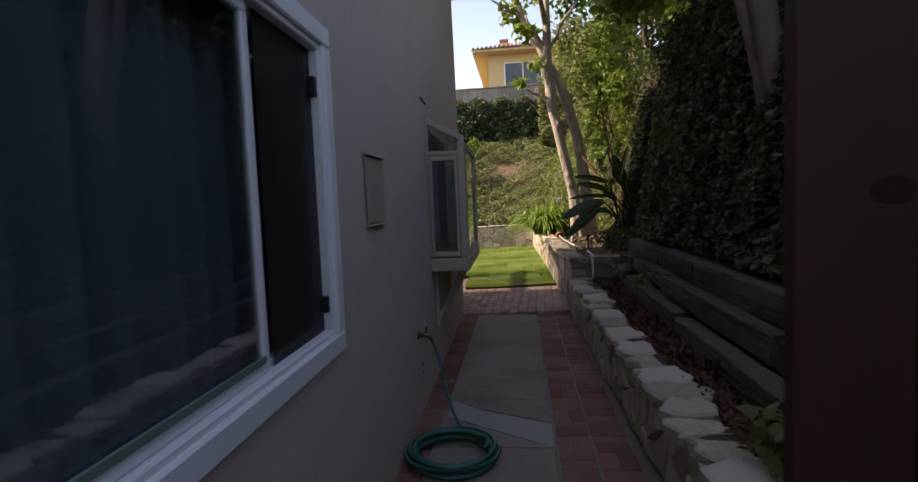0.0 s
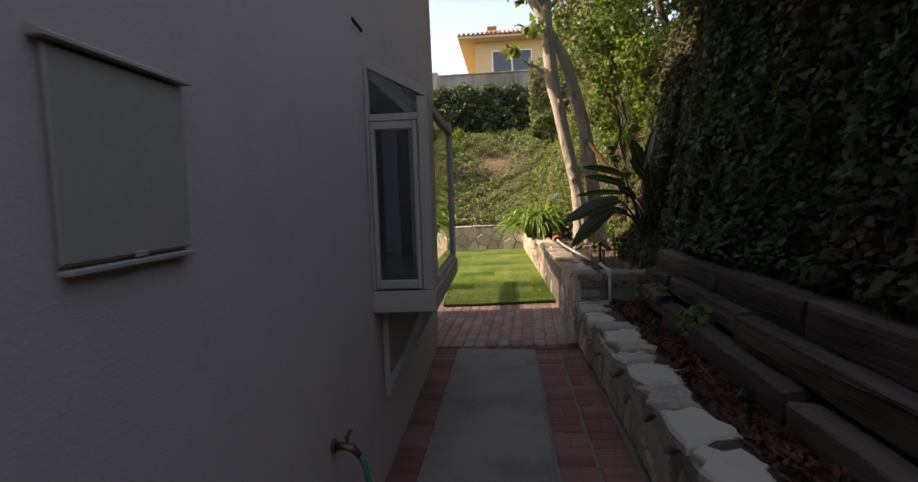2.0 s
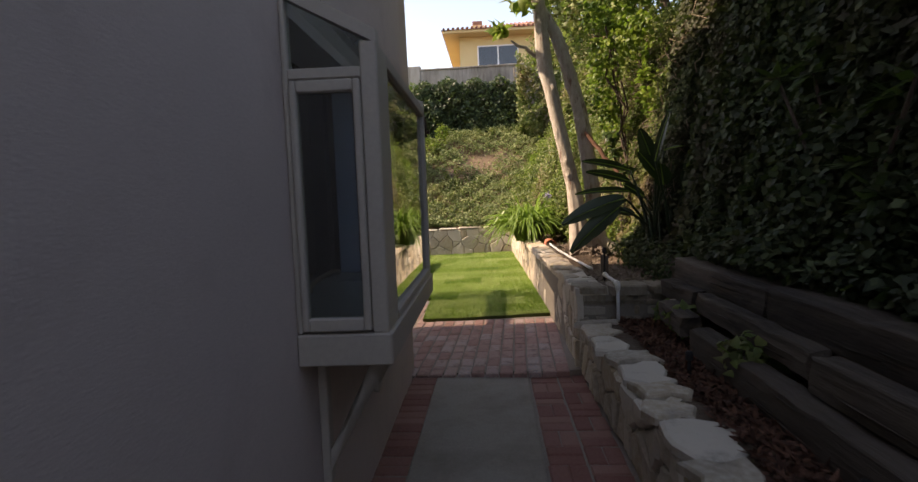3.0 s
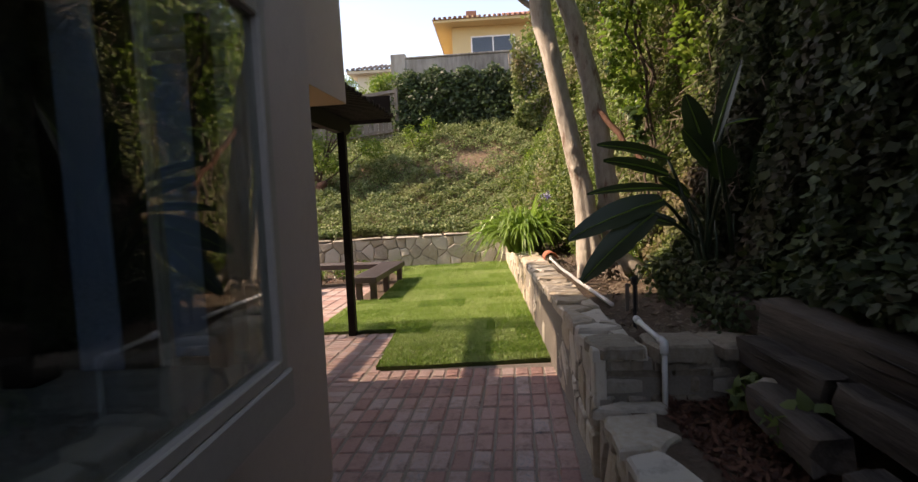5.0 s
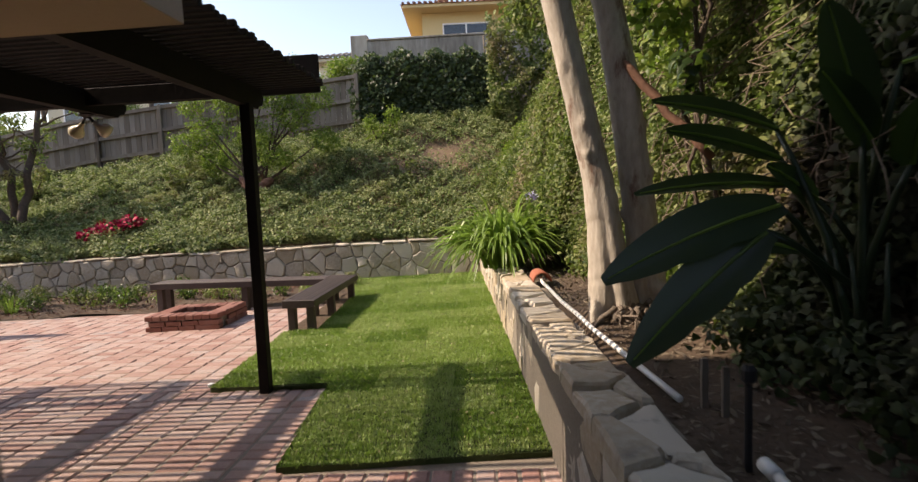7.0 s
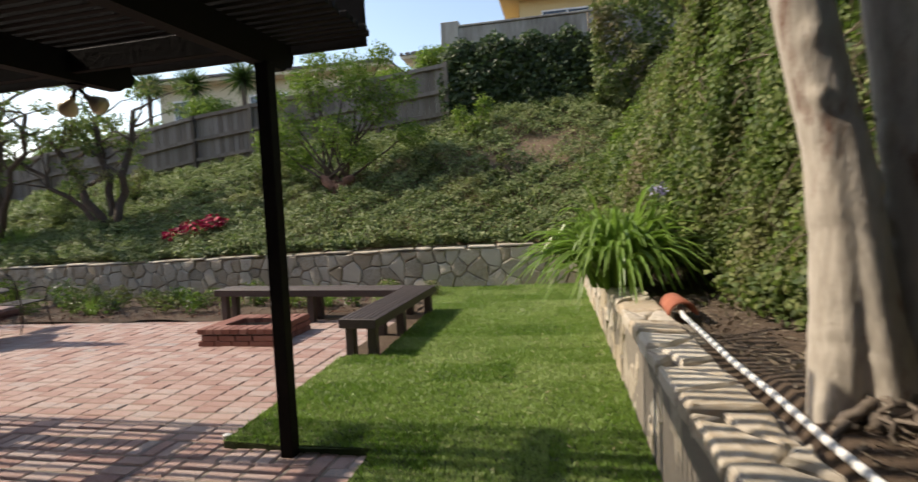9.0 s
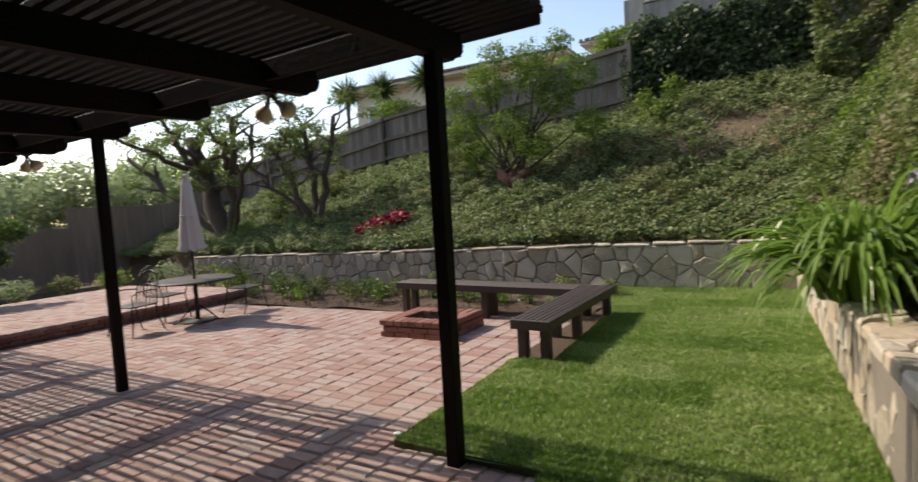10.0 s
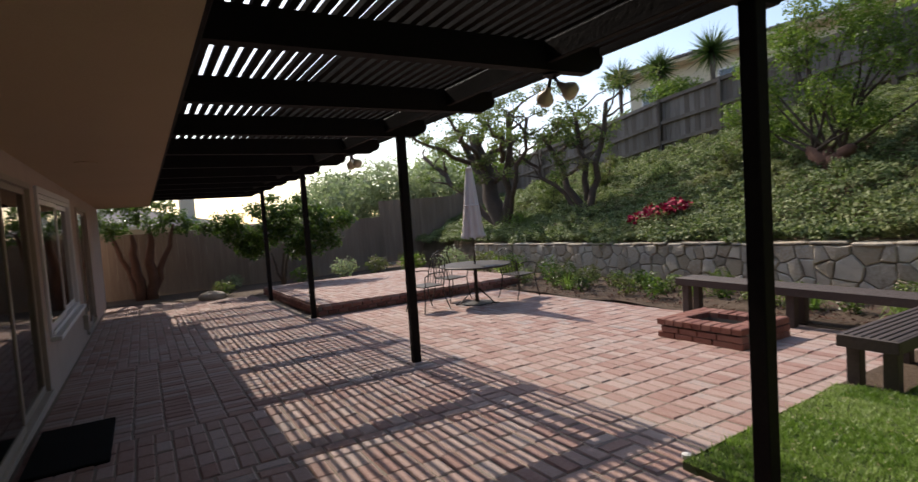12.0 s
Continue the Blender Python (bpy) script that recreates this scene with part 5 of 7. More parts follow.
part("flange", skew(Geo().tube([(0.0, 3.9, 0.585), (0.012, 3.9, 0.585)], 0.028, 12), SIDE), BRASS, spigot)
part("body", skew(Geo().tube([(0.01, 3.9, 0.585), (0.05, 3.9, 0.585), (0.075, 3.905, 0.575), (0.1, 3.91, 0.545)], [0.014, 0.016, 0.016, 0.013], 10), SIDE), BRASS, spigot, smooth=True)
part("handle", skew(Geo().tube([(0.055, 3.9, 0.595), (0.062, 3.9, 0.63)], 0.006, 6).tube([(0.063, 3.87, 0.632), (0.063, 3.93, 0.632)], 0.008, 8), SIDE), BRASS, spigot)
tagged(part("vent_hole", skew(Geo().tube([(-0.01, 4.05, 0.33), (0.004, 4.05, 0.33)], 0.012, 10).tube([(-0.01, 4.05, 0.27), (0.004, 4.05, 0.27)], 0.012, 10), SIDE), BLACK), "two small dark weep holes low in the stucco", "vent")
pts = [Vector(SIDE @ Vector(p)) for p in [(0.10, 3.91, 0.545), (0.115, 3.91, 0.51), (0.15, 3.88, 0.40), (0.19, 3.84, 0.22), (0.24, 3.78, 0.08), (0.29, 3.70, 0.022), (0.35, 3.60, 0.016), (0.42, 3.52, 0.02)]]
cx, cy = -0.435, 3.26
for k in range(260):
    a = 1.2 - k * 0.2
    loop = k * 0.2 / math.tau
    r = 0.265 - 0.105 * abs(((loop * 0.37) % 1) - 0.35) - 0.03 * math.sin(loop * 2.4)
    pts.append(Vector((cx + r * math.cos(a) + 0.015 * math.sin(loop * 5), cy + r * math.sin(a) + 0.012 * math.cos(loop * 3), 0.018 + 0.0095 * loop + 0.006 * math.sin(a * 2 + loop))))
tagged(part("garden_hose", Geo().tube(pts, 0.0115, 8), HOSE, None, "", True), "coiled green rubber garden hose on the path", "hose")

# ---- brown gate board at the start of the path ----
gate = thing("gate_panel", "brown stained wooden gate panel with dark knots", "gate")
for k in range(3):
    part("board", Geo().box(0.322 + k * 0.142, 0.46 + k * 0.142, 0.885, 0.91, 0.03, 2.5, 0.003), GATEWOOD, gate)
for x, z, r in ((0.43, 1.5, 0.021), (0.37, 1.12, 0.014), (0.5, 1.86, 0.015), (0.415, 0.86, 0.016)):
    knot = Geo().lathe([(0.001, 0.0), (r * 0.35, 0.0009), (r * 0.5, 0.0006), (r * 0.8, 0.0009), (r, 0.0)], (0, 0, 0), 22)
    part("knot", skew(knot, pose(x, 0.8846, z, 90, 0, 0) @ Matrix.Diagonal((1.25, 0.8, 1, 1))), KNOT, gate, "dark ringed knot")
part("rail", Geo().box(0.322, 0.748, 0.911, 0.95, 0.3, 0.39, 0.004), GATEWOOD, gate)
part("rail", Geo().box(0.322, 0.748, 0.911, 0.95, 2.0, 2.09, 0.004), GATEWOOD, gate)

# ---- back wall: doors and windows ----


def opening(name, x0, x1, z0, z1, label, category, split, frame_mat, low=False):
    """A glazed opening in the back wall: outer frame, sashes and panes."""
    w = thing(name, label, category, kind="structure")
    g = Geo().box(x0, x1, 7.33, 7.425, z1 - 0.05, z1, 0.004).box(x0, x0 + 0.05, 7.33, 7.425, z0, z1 - 0.05, 0.004).box(x1 - 0.05, x1, 7.33, 7.425, z0, z1 - 0.05, 0.004).box(x0, x1, 7.33, 7.44, z0, z0 + 0.04, 0.004)
    part("window_frame", skew(g, BACK), frame_mat, w)
    edges = [x0 + 0.05 + (x1 - x0 - 0.1) * k / split for k in range(split + 1)]
    for k, (a, b) in enumerate(zip(edges, edges[1:])):
        y = 7.36 + 0.03 * (k % 2)
        g = Geo().box(a, b, y, y + 0.025, z0 + 0.04, z0 + 0.1, 0.003).box(a, b, y, y + 0.025, z1 - 0.1, z1 - 0.05, 0.003).box(a, a + 0.05, y, y + 0.025, z0 + 0.1, z1 - 0.1, 0.003).box(b - 0.05, b, y, y + 0.025, z0 + 0.1, z1 - 0.1, 0.003)
        part("sash", skew(g, BACK), frame_mat, w)
        ob = part("pane", skew(Geo().box(a + 0.05, b - 0.05, y + 0.01, y + 0.015, z0 + 0.1, z1 - 0.1), BACK), DOORGLASS, w)
        ob.visible_shadow = False
    if low:
        part("window_sill", skew(Geo().box(x0 - 0.04, x1 + 0.04, 7.402, 7.5, z0 - 0.05, z0 - 0.003, 0.006), BACK), frame_mat, w)
        g = Geo().box(x0 - 0.07, x0, 7.402, 7.43, z0, z1 + 0.07, 0.004).box(x1, x1 + 0.07, 7.402, 7.43, z0, z1 + 0.07, 0.004).box(x0, x1, 7.402, 7.43, z1 + 0.002, z1 + 0.07, 0.004)
        part("casing", skew(g, BACK), frame_mat, w)
    return w


opening("door_1", -6.35, -3.9, -0.02, 1.92, "wide sliding glass patio door in a pale frame", "door", 2, TRIM)
opening("window_2", -9.4, -6.75, 0.45, 1.86, "white framed window with panes in the back wall", "window", 2, VINYL, True)
opening("door_2", -12.2, -10.4, -0.15, 1.86, "pale framed glass door near the end of the wall", "door", 2, TRIM)
tagged(part("meter", skew(Geo().box(-10.1, -9.95, 7.402, 7.47, 0.0, 0.22, 0.008), BACK), TRIM), "small taupe outlet box low on the wall", "box")
mat = tagged(part("door_mat", skew(Geo().box(-5.3, -4.35, 7.47, 7.95, -0.085, -0.055, 0.006), BACK @ pose(0, 0, 0.0)), MAT), "black rubber door mat on the bricks", "mat")
light = thing("recessed_light", "round recessed ceiling light in the soffit, switched off", "light")
part("trim_ring", skew(Geo().lathe([(0.06, 0.0), (0.095, 0.0), (0.1, 0.012), (0.06, 0.012)], (-6.25, 7.87, 2.143), 24), ROOFFALL), SOFFIT, light)
part("lens", skew(Geo().lathe([(0.001, 0.0), (0.085, 0.0), (0.085, 0.008)], (-6.25, 7.87, 2.147), 24), ROOFFALL), LAMPGLASS, light)


def floodlight(x, y, z):
    """Twin-headed floodlight under a rafter."""
    f = thing("floodlight", "twin-head floodlight with pale bulbs under a rafter", "lamp", group="floodlights on the pergola")
    part("mount", skew(Geo().lathe([(0.05, 0.0), (0.055, -0.012), (0.02, -0.03), (0.001, -0.03)], (x, y, z), 14), BACK), BLACK, f)
    for s in (-1, 1):
        a, b = Vector((x, y, z - 0.02)), Vector((x + 0.05 * s, y + 0.015, z - 0.075))
        d = Vector((0.75 * s, 0.25, -0.6)).normalized()
        part("arm", skew(Geo().tube([a, (a + b) / 2 + Vector((0.0, 0, 0.01)), b], 0.011, 8), BACK), BLACK, f)
        part("bulb", skew(Geo().tube([b - d * 0.01, b + d * 0.03, b + d * 0.055, b + d * 0.09, b + d * 0.115, b + d * 0.122], [0.016, 0.022, 0.042, 0.058, 0.05, 0.014], 16), BACK), LAMPGLASS, f, smooth=True)
    return f


floodlight(-2.72, 10.5, LOW - 0.012)
floodlight(-6.42, 10.5, LOW - 0.055)

# ---- table, umbrella and chairs ----
TX, TY = -7.8, 13.0
TZ = 0.025 * (TX + 1.5)
table = thing("patio_table", "round dark metal patio table with a pedestal", "table")
part("tabletop", skew(Geo().lathe([(0.03, 0.0), (0.58, 0.0), (0.6, 0.008), (0.6, 0.022), (0.585, 0.03), (0.03, 0.03)], (TX, TY, TZ + 0.63), 40), BACK), IRON, table)
part("pedestal", skew(Geo().lathe([(0.05, 0.02), (0.035, 0.06), (0.03, 0.3), (0.035, 0.6), (0.08, 0.628)], (TX, TY, TZ), 16), BACK), IRON, table)
part("foot_ring", skew(Geo().lathe([(0.05, 0.0), (0.27, 0.0), (0.27, 0.014), (0.06, 0.035)], (TX, TY, TZ + 0.002), 28), BACK), IRON, table)
for k in range(3):
    a = k * math.tau / 3 + 0.5
    u = Vector((math.cos(a), math.sin(a), 0))
    c = Vector((TX, TY, TZ))
    part("strut", skew(Geo().tube([c + u * 0.05 + Vector((0, 0, 0.25)), c + u * 0.22 + Vector((0, 0, 0.12)), c + u * 0.33 + Vector((0, 0, 0.02)), c + u * 0.4 + Vector((0, 0, 0.03))], 0.012, 7), BACK), IRON, table, smooth=True)
umbrella = thing("patio_umbrella", "closed pale canvas umbrella on a thin pole", "umbrella")
part("pole", skew(Geo().tube([(TX, TY, TZ + 0.04), (TX, TY, TZ + 2.3)], 0.019, 12), BACK), DARKBARK, umbrella)
n, rows, v, f = 40, 14, [], []
for j in range(rows):
    k = j / (rows - 1)
    r = 0.05 + 0.11 * k ** 0.8 + (0.02 if j == rows - 1 else 0)
    for i in range(n):
        a = math.tau * i / n
        q = r * (1 + 0.22 * k * math.cos(a * 8 + 0.6 * math.sin(k * 4)))
        v.append((TX + q * math.cos(a) + 0.012 * k, TY + q * math.sin(a), TZ + 2.24 - 1.13 * k + 0.03 * math.cos(a * 8) * (j == rows - 1)))
        if j:
            f.append(((j - 1) * n + i, (j - 1) * n + (i + 1) % n, j * n + (i + 1) % n, j * n + i))
f.append(tuple(range(n)))
part("canopy", skew(Geo().add(v, f), BACK), CANVAS, umbrella, "furled pale canvas with soft folds", True)
part("finial", skew(Geo().lathe([(0.04, 0.0), (0.05, 0.03), (0.02, 0.05), (0.012, 0.09)], (TX, TY, TZ + 2.22), 12), BACK), CANVAS, umbrella)
part("tie", skew(Geo().lathe([(0.125, 0.0), (0.135, 0.015), (0.125, 0.03)], (TX + 0.006, TY, TZ + 1.62), 20), BACK), CANVAS, umbrella)


def chair(x, y, deg):
    """Wrought-iron garden chair with curled arms."""
    c = thing("garden_chair", "thin wrought-iron garden chair with arms", "chair", group="chairs round the patio table")
    m = BACK @ pose(x, y, 0.025 * (x + 1.5), 0, 0, deg)
    part("seat", skew(Geo().box(-0.21, 0.21, -0.2, 0.22, 0.395, 0.412, 0.005), m), IRON, c)
    for s in (-1, 1):
        part("leg", skew(Geo().tube([(0.2 * s, -0.19, 0.4), (0.22 * s, -0.2, 0.2), (0.24 * s, -0.24, 0.0)], 0.01, 7), m), IRON, c)
        part("leg", skew(Geo().tube([(0.2 * s, 0.2, 0.4), (0.21 * s, 0.22, 0.2), (0.23 * s, 0.3, 0.0)], 0.01, 7), m), IRON, c)
        part("arm", skew(Geo().tube([(0.21 * s, 0.24, 0.6), (0.24 * s, 0.1, 0.62), (0.25 * s, -0.1, 0.61), (0.245 * s, -0.2, 0.57), (0.22 * s, -0.18, 0.41)], 0.009, 7), m), IRON, c, smooth=True)
        part("stile", skew(Geo().tube([(0.2 * s, 0.21, 0.4), (0.2 * s, 0.25, 0.62), (0.16 * s, 0.3, 0.82), (0.0, 0.32, 0.88)], 0.01, 7), m), IRON, c, smooth=True)
    for k in range(5):
        u = (k - 2) * 0.07
        part("spindle", skew(Geo().tube([(u, 0.21, 0.41), (u, 0.25, 0.62), (u * 0.7, 0.3, 0.84)], 0.006, 6), m), IRON, c)
    return c


chair(-7.92, 12.12, 12)
chair(-8.55, 12.95, 100)
chair(-7.75, 13.85, 190)

# ---- plants ----


def clump(centre, radii, n, size, shell=0.55):
    """Leaf places in an uneven blob: heavier towards its outside."""
    d = unit(RNG.normal(0, 1, (n, 3)))
    r = (shell + (1 - shell) * RNG.uniform(0, 1, (n, 1))) * (0.8 + 0.35 * wave(d[:, :1] * 2.2 + centre[0], d[:, 1:2] * 2.2 + d[:, 2:3] * 1.7, centre[1]))
    return np.array(centre) + d * r * np.array(radii), d


def foliage(name, blobs, per, size, material, parent=None, width=0.6, droop=0.3, spread=0.9, lobes=False, label=""):
    """One crown of many leaves from several blobs: rows of centre and radii."""
    P, D = [], []
    for c, r in blobs:
        k = max(20, int(per * (r[0] * r[1] * r[2]) ** (2 / 3) / 0.05))
        p, d = clump(c, r, k, size)
        P.append(p), D.append(d)
    P, D = np.concatenate(P), np.concatenate(D)
    face = D * 0.6 + np.array([0, 0, 0.7])
    ob = new(name, leaf_mesh(name, P, face, size * RNG.uniform(0.6, 1.3, len(P)), material, width, droop, spread, lobes))
    if parent is not None:
        ob.parent = parent
    if label:
        tagged(ob, label)
    return ob


def wander(a, b, n, sway, seed):
    """A crooked line from a to b."""
    r = random.Random(seed)
    a, b = Vector(a), Vector(b)
    out = []
    for i in range(n + 1):
        k = i / n
        w = sway * math.sin(k * math.pi)
        out.append(a.lerp(b, k) + Vector((r.uniform(-w, w), r.uniform(-w, w), r.uniform(-w, w) * 0.5)))
    return out


# twin-trunked tree beside the lawn
tree = thing("smooth_tree", "pale smooth-barked tree with two leaning trunks and knobbly roots", "tree")
rt = random.Random(5)


def trunk(name, pts, radii, parent, bark, knots=0, seed=0, sides=16):
    """A trunk smoothed through points, with swellings where branches were cut."""
    r = random.Random(seed)
    P, R = [], []
    n = 7
    for i in range(len(pts) - 1):
        for k in range(n):
            s = k / n
            e = s * s * (3 - 2 * s)
            P.append(Vector(pts[i]).lerp(Vector(pts[i + 1]), s))
            R.append(radii[i] * (1 - e) + radii[i + 1] * e)
    P.append(Vector(pts[-1]))
    R.append(radii[-1])
    for i in range(1, len(P) - 1):
        P[i] = (P[i - 1] + P[i] * 2 + P[i + 1]) / 4
    R = [q * (1 + 0.05 * math.sin(i * 1.9 + seed) + 0.03 * math.sin(i * 0.7)) for i, q in enumerate(R)]
    g = Geo().tube(P, R, sides)
    for k in range(knots):
        i = r.randrange(3, len(P) - 3)
        a = r.uniform(0, math.tau)
        d = Vector((math.cos(a), math.sin(a), 0.5))
        g.tube([P[i] + d * R[i] * 0.5, P[i] + d * R[i] * 1.05, P[i] + d * R[i] * 1.28], [R[i] * 0.5, R[i] * 0.34, R[i] * 0.12], 8)
    return part(name, g, bark, parent, "", True)


def fluted(name, pts, radii, parent, bark, ground, lobes, seed, sides=44):
    """An upright trunk with flutes, scars and a base that spreads into buttresses: lobes are rows of bearing, reach and breadth."""
    r = random.Random(seed)
    P, R, n = [], [], 16
    for i in range(len(pts) - 1):
        for k in range(n):
            s = k / n
            e = s * s * (3 - 2 * s)
            P.append(Vector(pts[i]).lerp(Vector(pts[i + 1]), s))
            R.append(radii[i] * (1 - e) + radii[i + 1] * e)
    P.append(Vector(pts[-1]))
    R.append(radii[-1])
    for i in range(1, len(P) - 1):
        P[i] = (P[i - 1] + P[i] * 2 + P[i + 1]) / 4
    v, f = [], []
    knobs = [(r.uniform(0, math.tau), r.uniform(0.3, 4.0), r.uniform(0.12, 0.3)) for k in range(22)]
    for i, (p, q) in enumerate(zip(P, R)):
        h = max(p.z - ground, -0.05)
        for j in range(sides):
            a = math.tau * j / sides
            g = (a - 4.5 + math.pi) % math.tau - math.pi
            low = math.exp(-h / 0.45)
            w = 1 - 0.34 * math.exp(-(g / 0.22) ** 2) * low + 0.1 * low * math.cos(3 * a + 0.5 + seed) + 0.025 * math.cos(2 * a + seed + h) + 0.012 * math.sin(5 * a + h * 5 + seed)
            for ka, kh, amp in knobs:
                d = (a - ka + math.pi) % math.tau - math.pi
                w += amp * math.exp(-(d / 0.26) ** 2 - ((h - kh) / 0.032) ** 2)
            # creases ring the stem
            w -= 0.03 * math.exp(-((h * 2.9 + 0.07 * math.sin(2 * a + seed)) % 1.0 - 0.5) ** 2 * 300)
            for bear, reach, broad in lobes:
                d = (a - bear + math.pi) % math.tau - math.pi
                w += reach * math.exp(-(d / broad) ** 2) * math.exp(-max(h, 0) / 0.13)
            v.append((p.x + q * w * math.cos(a), p.y + q * w * math.sin(a), p.z))
        if i:
            o = i * sides
            f += [(o - sides + j, o - sides + (j + 1) % sides, o + (j + 1) % sides, o + j) for j in range(sides)]
    return part(name, Geo().add(v, f), bark, parent, "", True)


fluted("trunk", [(1.0, 9.57, 0.6), (0.975, 9.56, 0.9), (0.955, 9.55, 1.1), (0.936, 9.55, 1.3), (0.905, 9.55, 1.55), (0.86, 9.55, 1.73), (0.772, 9.55, 2.15), (0.66, 9.56, 2.7), (0.59, 9.58, 3.0), (0.535, 9.62, 3.9), (0.55, 9.75, 4.8), (0.6, 9.9, 5.6)], [0.14, 0.13, 0.112, 0.1, 0.09, 0.085, 0.082, 0.082, 0.092, 0.07, 0.055, 0.04], tree, BARK, 0.78, [(3.7, 0.22, 0.4), (5.6, 0.35, 0.3), (1.0, 0.4, 0.6)], 3)
fluted("trunk", [(1.2, 9.57, 0.6), (1.19, 9.57, 0.9), (1.165, 9.57, 1.15), (1.138, 9.57, 1.42), (1.095, 9.57, 1.78), (1.047, 9.57, 2.15), (0.99, 9.58, 2.5), (0.862, 9.6, 2.99), (0.74, 9.68, 3.4), (0.5, 9.8, 3.9), (0.15, 9.9, 4.6), (-0.1, 10, 5.4)], [0.12, 0.1, 0.095, 0.092, 0.091, 0.092, 0.086, 0.082, 0.08, 0.07, 0.06, 0.04], tree, BARK, 0.78, [(4.2, 0.4, 0.4), (0.4, 0.4, 0.4)], 8)
for k, (a, b, r0) in enumerate([((0.55, 9.6, 3.1), (0.2, 9.5, 3.3), 0.03), ((0.53, 9.65, 3.9), (0.2, 9.5, 4.5), 0.035), ((0.5, 9.8, 3.9), (1.1, 10.2, 4.9), 0.04), ((0.15, 9.9, 4.6), (-0.4, 9.7, 4.9), 0.03), ((0.53, 9.7, 4.4), (0.3, 8.3, 5.2), 0.05), ((0.58, 9.8, 5.0), (1.2, 8.0, 5.4), 0.05), ((0.58, 9.8, 5.0), (-0.4, 8.6, 6.3), 0.045)]):
    P = wander(a, b, 6, 0.04, 40 + k)
    part("limb", Geo().tube(P, [r0 * (1 - 0.6 * i / 6) for i in range(7)], 8), BARK, tree, "", True)
# surface roots: gnarled strands between and before the trunks
for k in range(30):
    a = rt.uniform(3.4, 6.3)
    c = Vector((rt.uniform(0.95, 1.22), 9.46, 0.78 + rt.uniform(0, 0.08)))
    L = rt.uniform(0.08, 0.26)
    e = c + Vector((math.cos(a) * L * 0.7, math.sin(a) * L * 0.8, -0.11))
    r0 = rt.uniform(0.009, 0.024)
    P = wander(c, e, 7, 0.035, 900 + k)
    part("root", Geo().tube(P, [r0 * (1 - 0.09 * i) * rt.uniform(0.7, 1.35) for i in range(8)], 8), BARKDIM, tree, "", True)
part("root", Geo().tube([(1.17, 9.55, 1.05), (1.18, 9.53, 1.0), (1.21, 9.51, 0.93), (1.27, 9.49, 0.87), (1.33, 9.46, 0.82), (1.38, 9.44, 0.76), (1.44, 9.42, 0.68)], [0.012, 0.03, 0.055, 0.06, 0.056, 0.05, 0.03], 14), BARK, tree, "", True)
part("root", Geo().tube([(1.26, 9.53, 0.9), (1.34, 9.52, 0.85), (1.43, 9.5, 0.79), (1.52, 9.46, 0.71)], [0.03, 0.036, 0.032, 0.02], 12), BARK, tree, "", True)
# the cut branch that leans out from the second stem
limb = wander((1.02, 9.52, 2.22), (1.42, 9.24, 1.63), 7, 0.015, 77)
part("limb", Geo().tube(limb, [0.027, 0.025, 0.024, 0.026, 0.023, 0.022, 0.023, 0.02], 12), REDBARK, tree, "red-brown broken branch", True)
foliage("sprig", [((1.36, 9.26, 1.95), (0.1, 0.1, 0.1)), ((1.42, 9.2, 1.72), (0.09, 0.09, 0.1)), ((1.3, 9.2, 2.1), (0.1, 0.1, 0.08))], 9, 0.1, DEEP, tree, 0.62, 0.25, 0.9, True)
# sprays by the stems; the last three clumps are placed to shade the bank
foliage("crown", [((0.2, 9.6, 4.25), (0.28, 0.3, 0.22)), ((-0.05, 10.0, 4.75), (0.35, 0.4, 0.25)), ((0.35, 9.5, 3.75), (0.14, 0.2, 0.12)), ((0.1, 9.55, 3.45), (0.12, 0.15, 0.08)), ((0.6, 10.6, 5.5), (0.8, 0.7, 0.45)), ((0.3, 11.5, 5.8), (0.8, 0.7, 0.4)), ((1.3, 11.3, 5.4), (0.7, 0.7, 0.45))], 34, 0.15, BRIGHT, tree, 0.8, 0.35, 0.9, True)
# more clumps above the view, added to keep light off the bank
foliage("crown", [((0.1 + 0.7 * (i % 3) + 0.15 * math.sin(i * 3.1), 7.2 + 0.62 * (i // 3 % 6), 4.9 + 0.8 * (i // 18) + 0.25 * math.sin(i * 2.3) + 0.1 * (i // 3 % 6) - 0.3 * (i % 3)), (0.55, 0.5, 0.5)) for i in range(36) if i // 3 % 6 < 2 + 2 * (i // 18)], 55, 0.15, BRIGHT, tree, 0.8, 0.35, 0.9, True)

# the tree that leans over the path
lean = thing("path_tree", "brown-barked tree leaning over the shaded path", "tree")
trunk("trunk", [(1.93, 4.3, 0.95), (1.9, 4.3, 1.5), (1.86, 4.3, 2.0), (1.77, 4.3, 2.5), (1.7, 4.32, 2.9), (1.7, 4.5, 3.7), (1.85, 4.8, 5.0)], [0.14, 0.1, 0.092, 0.09, 0.088, 0.075, 0.05], lean, BARKDIM, 5, 11)
trunk("trunk", [(1.88, 4.42, 0.95), (1.83, 4.42, 1.8), (1.72, 4.4, 2.4), (1.58, 4.4, 3.0), (1.5, 4.5, 3.8)], [0.06, 0.045, 0.045, 0.045, 0.03], lean, BARKDIM, 1, 12, 12)
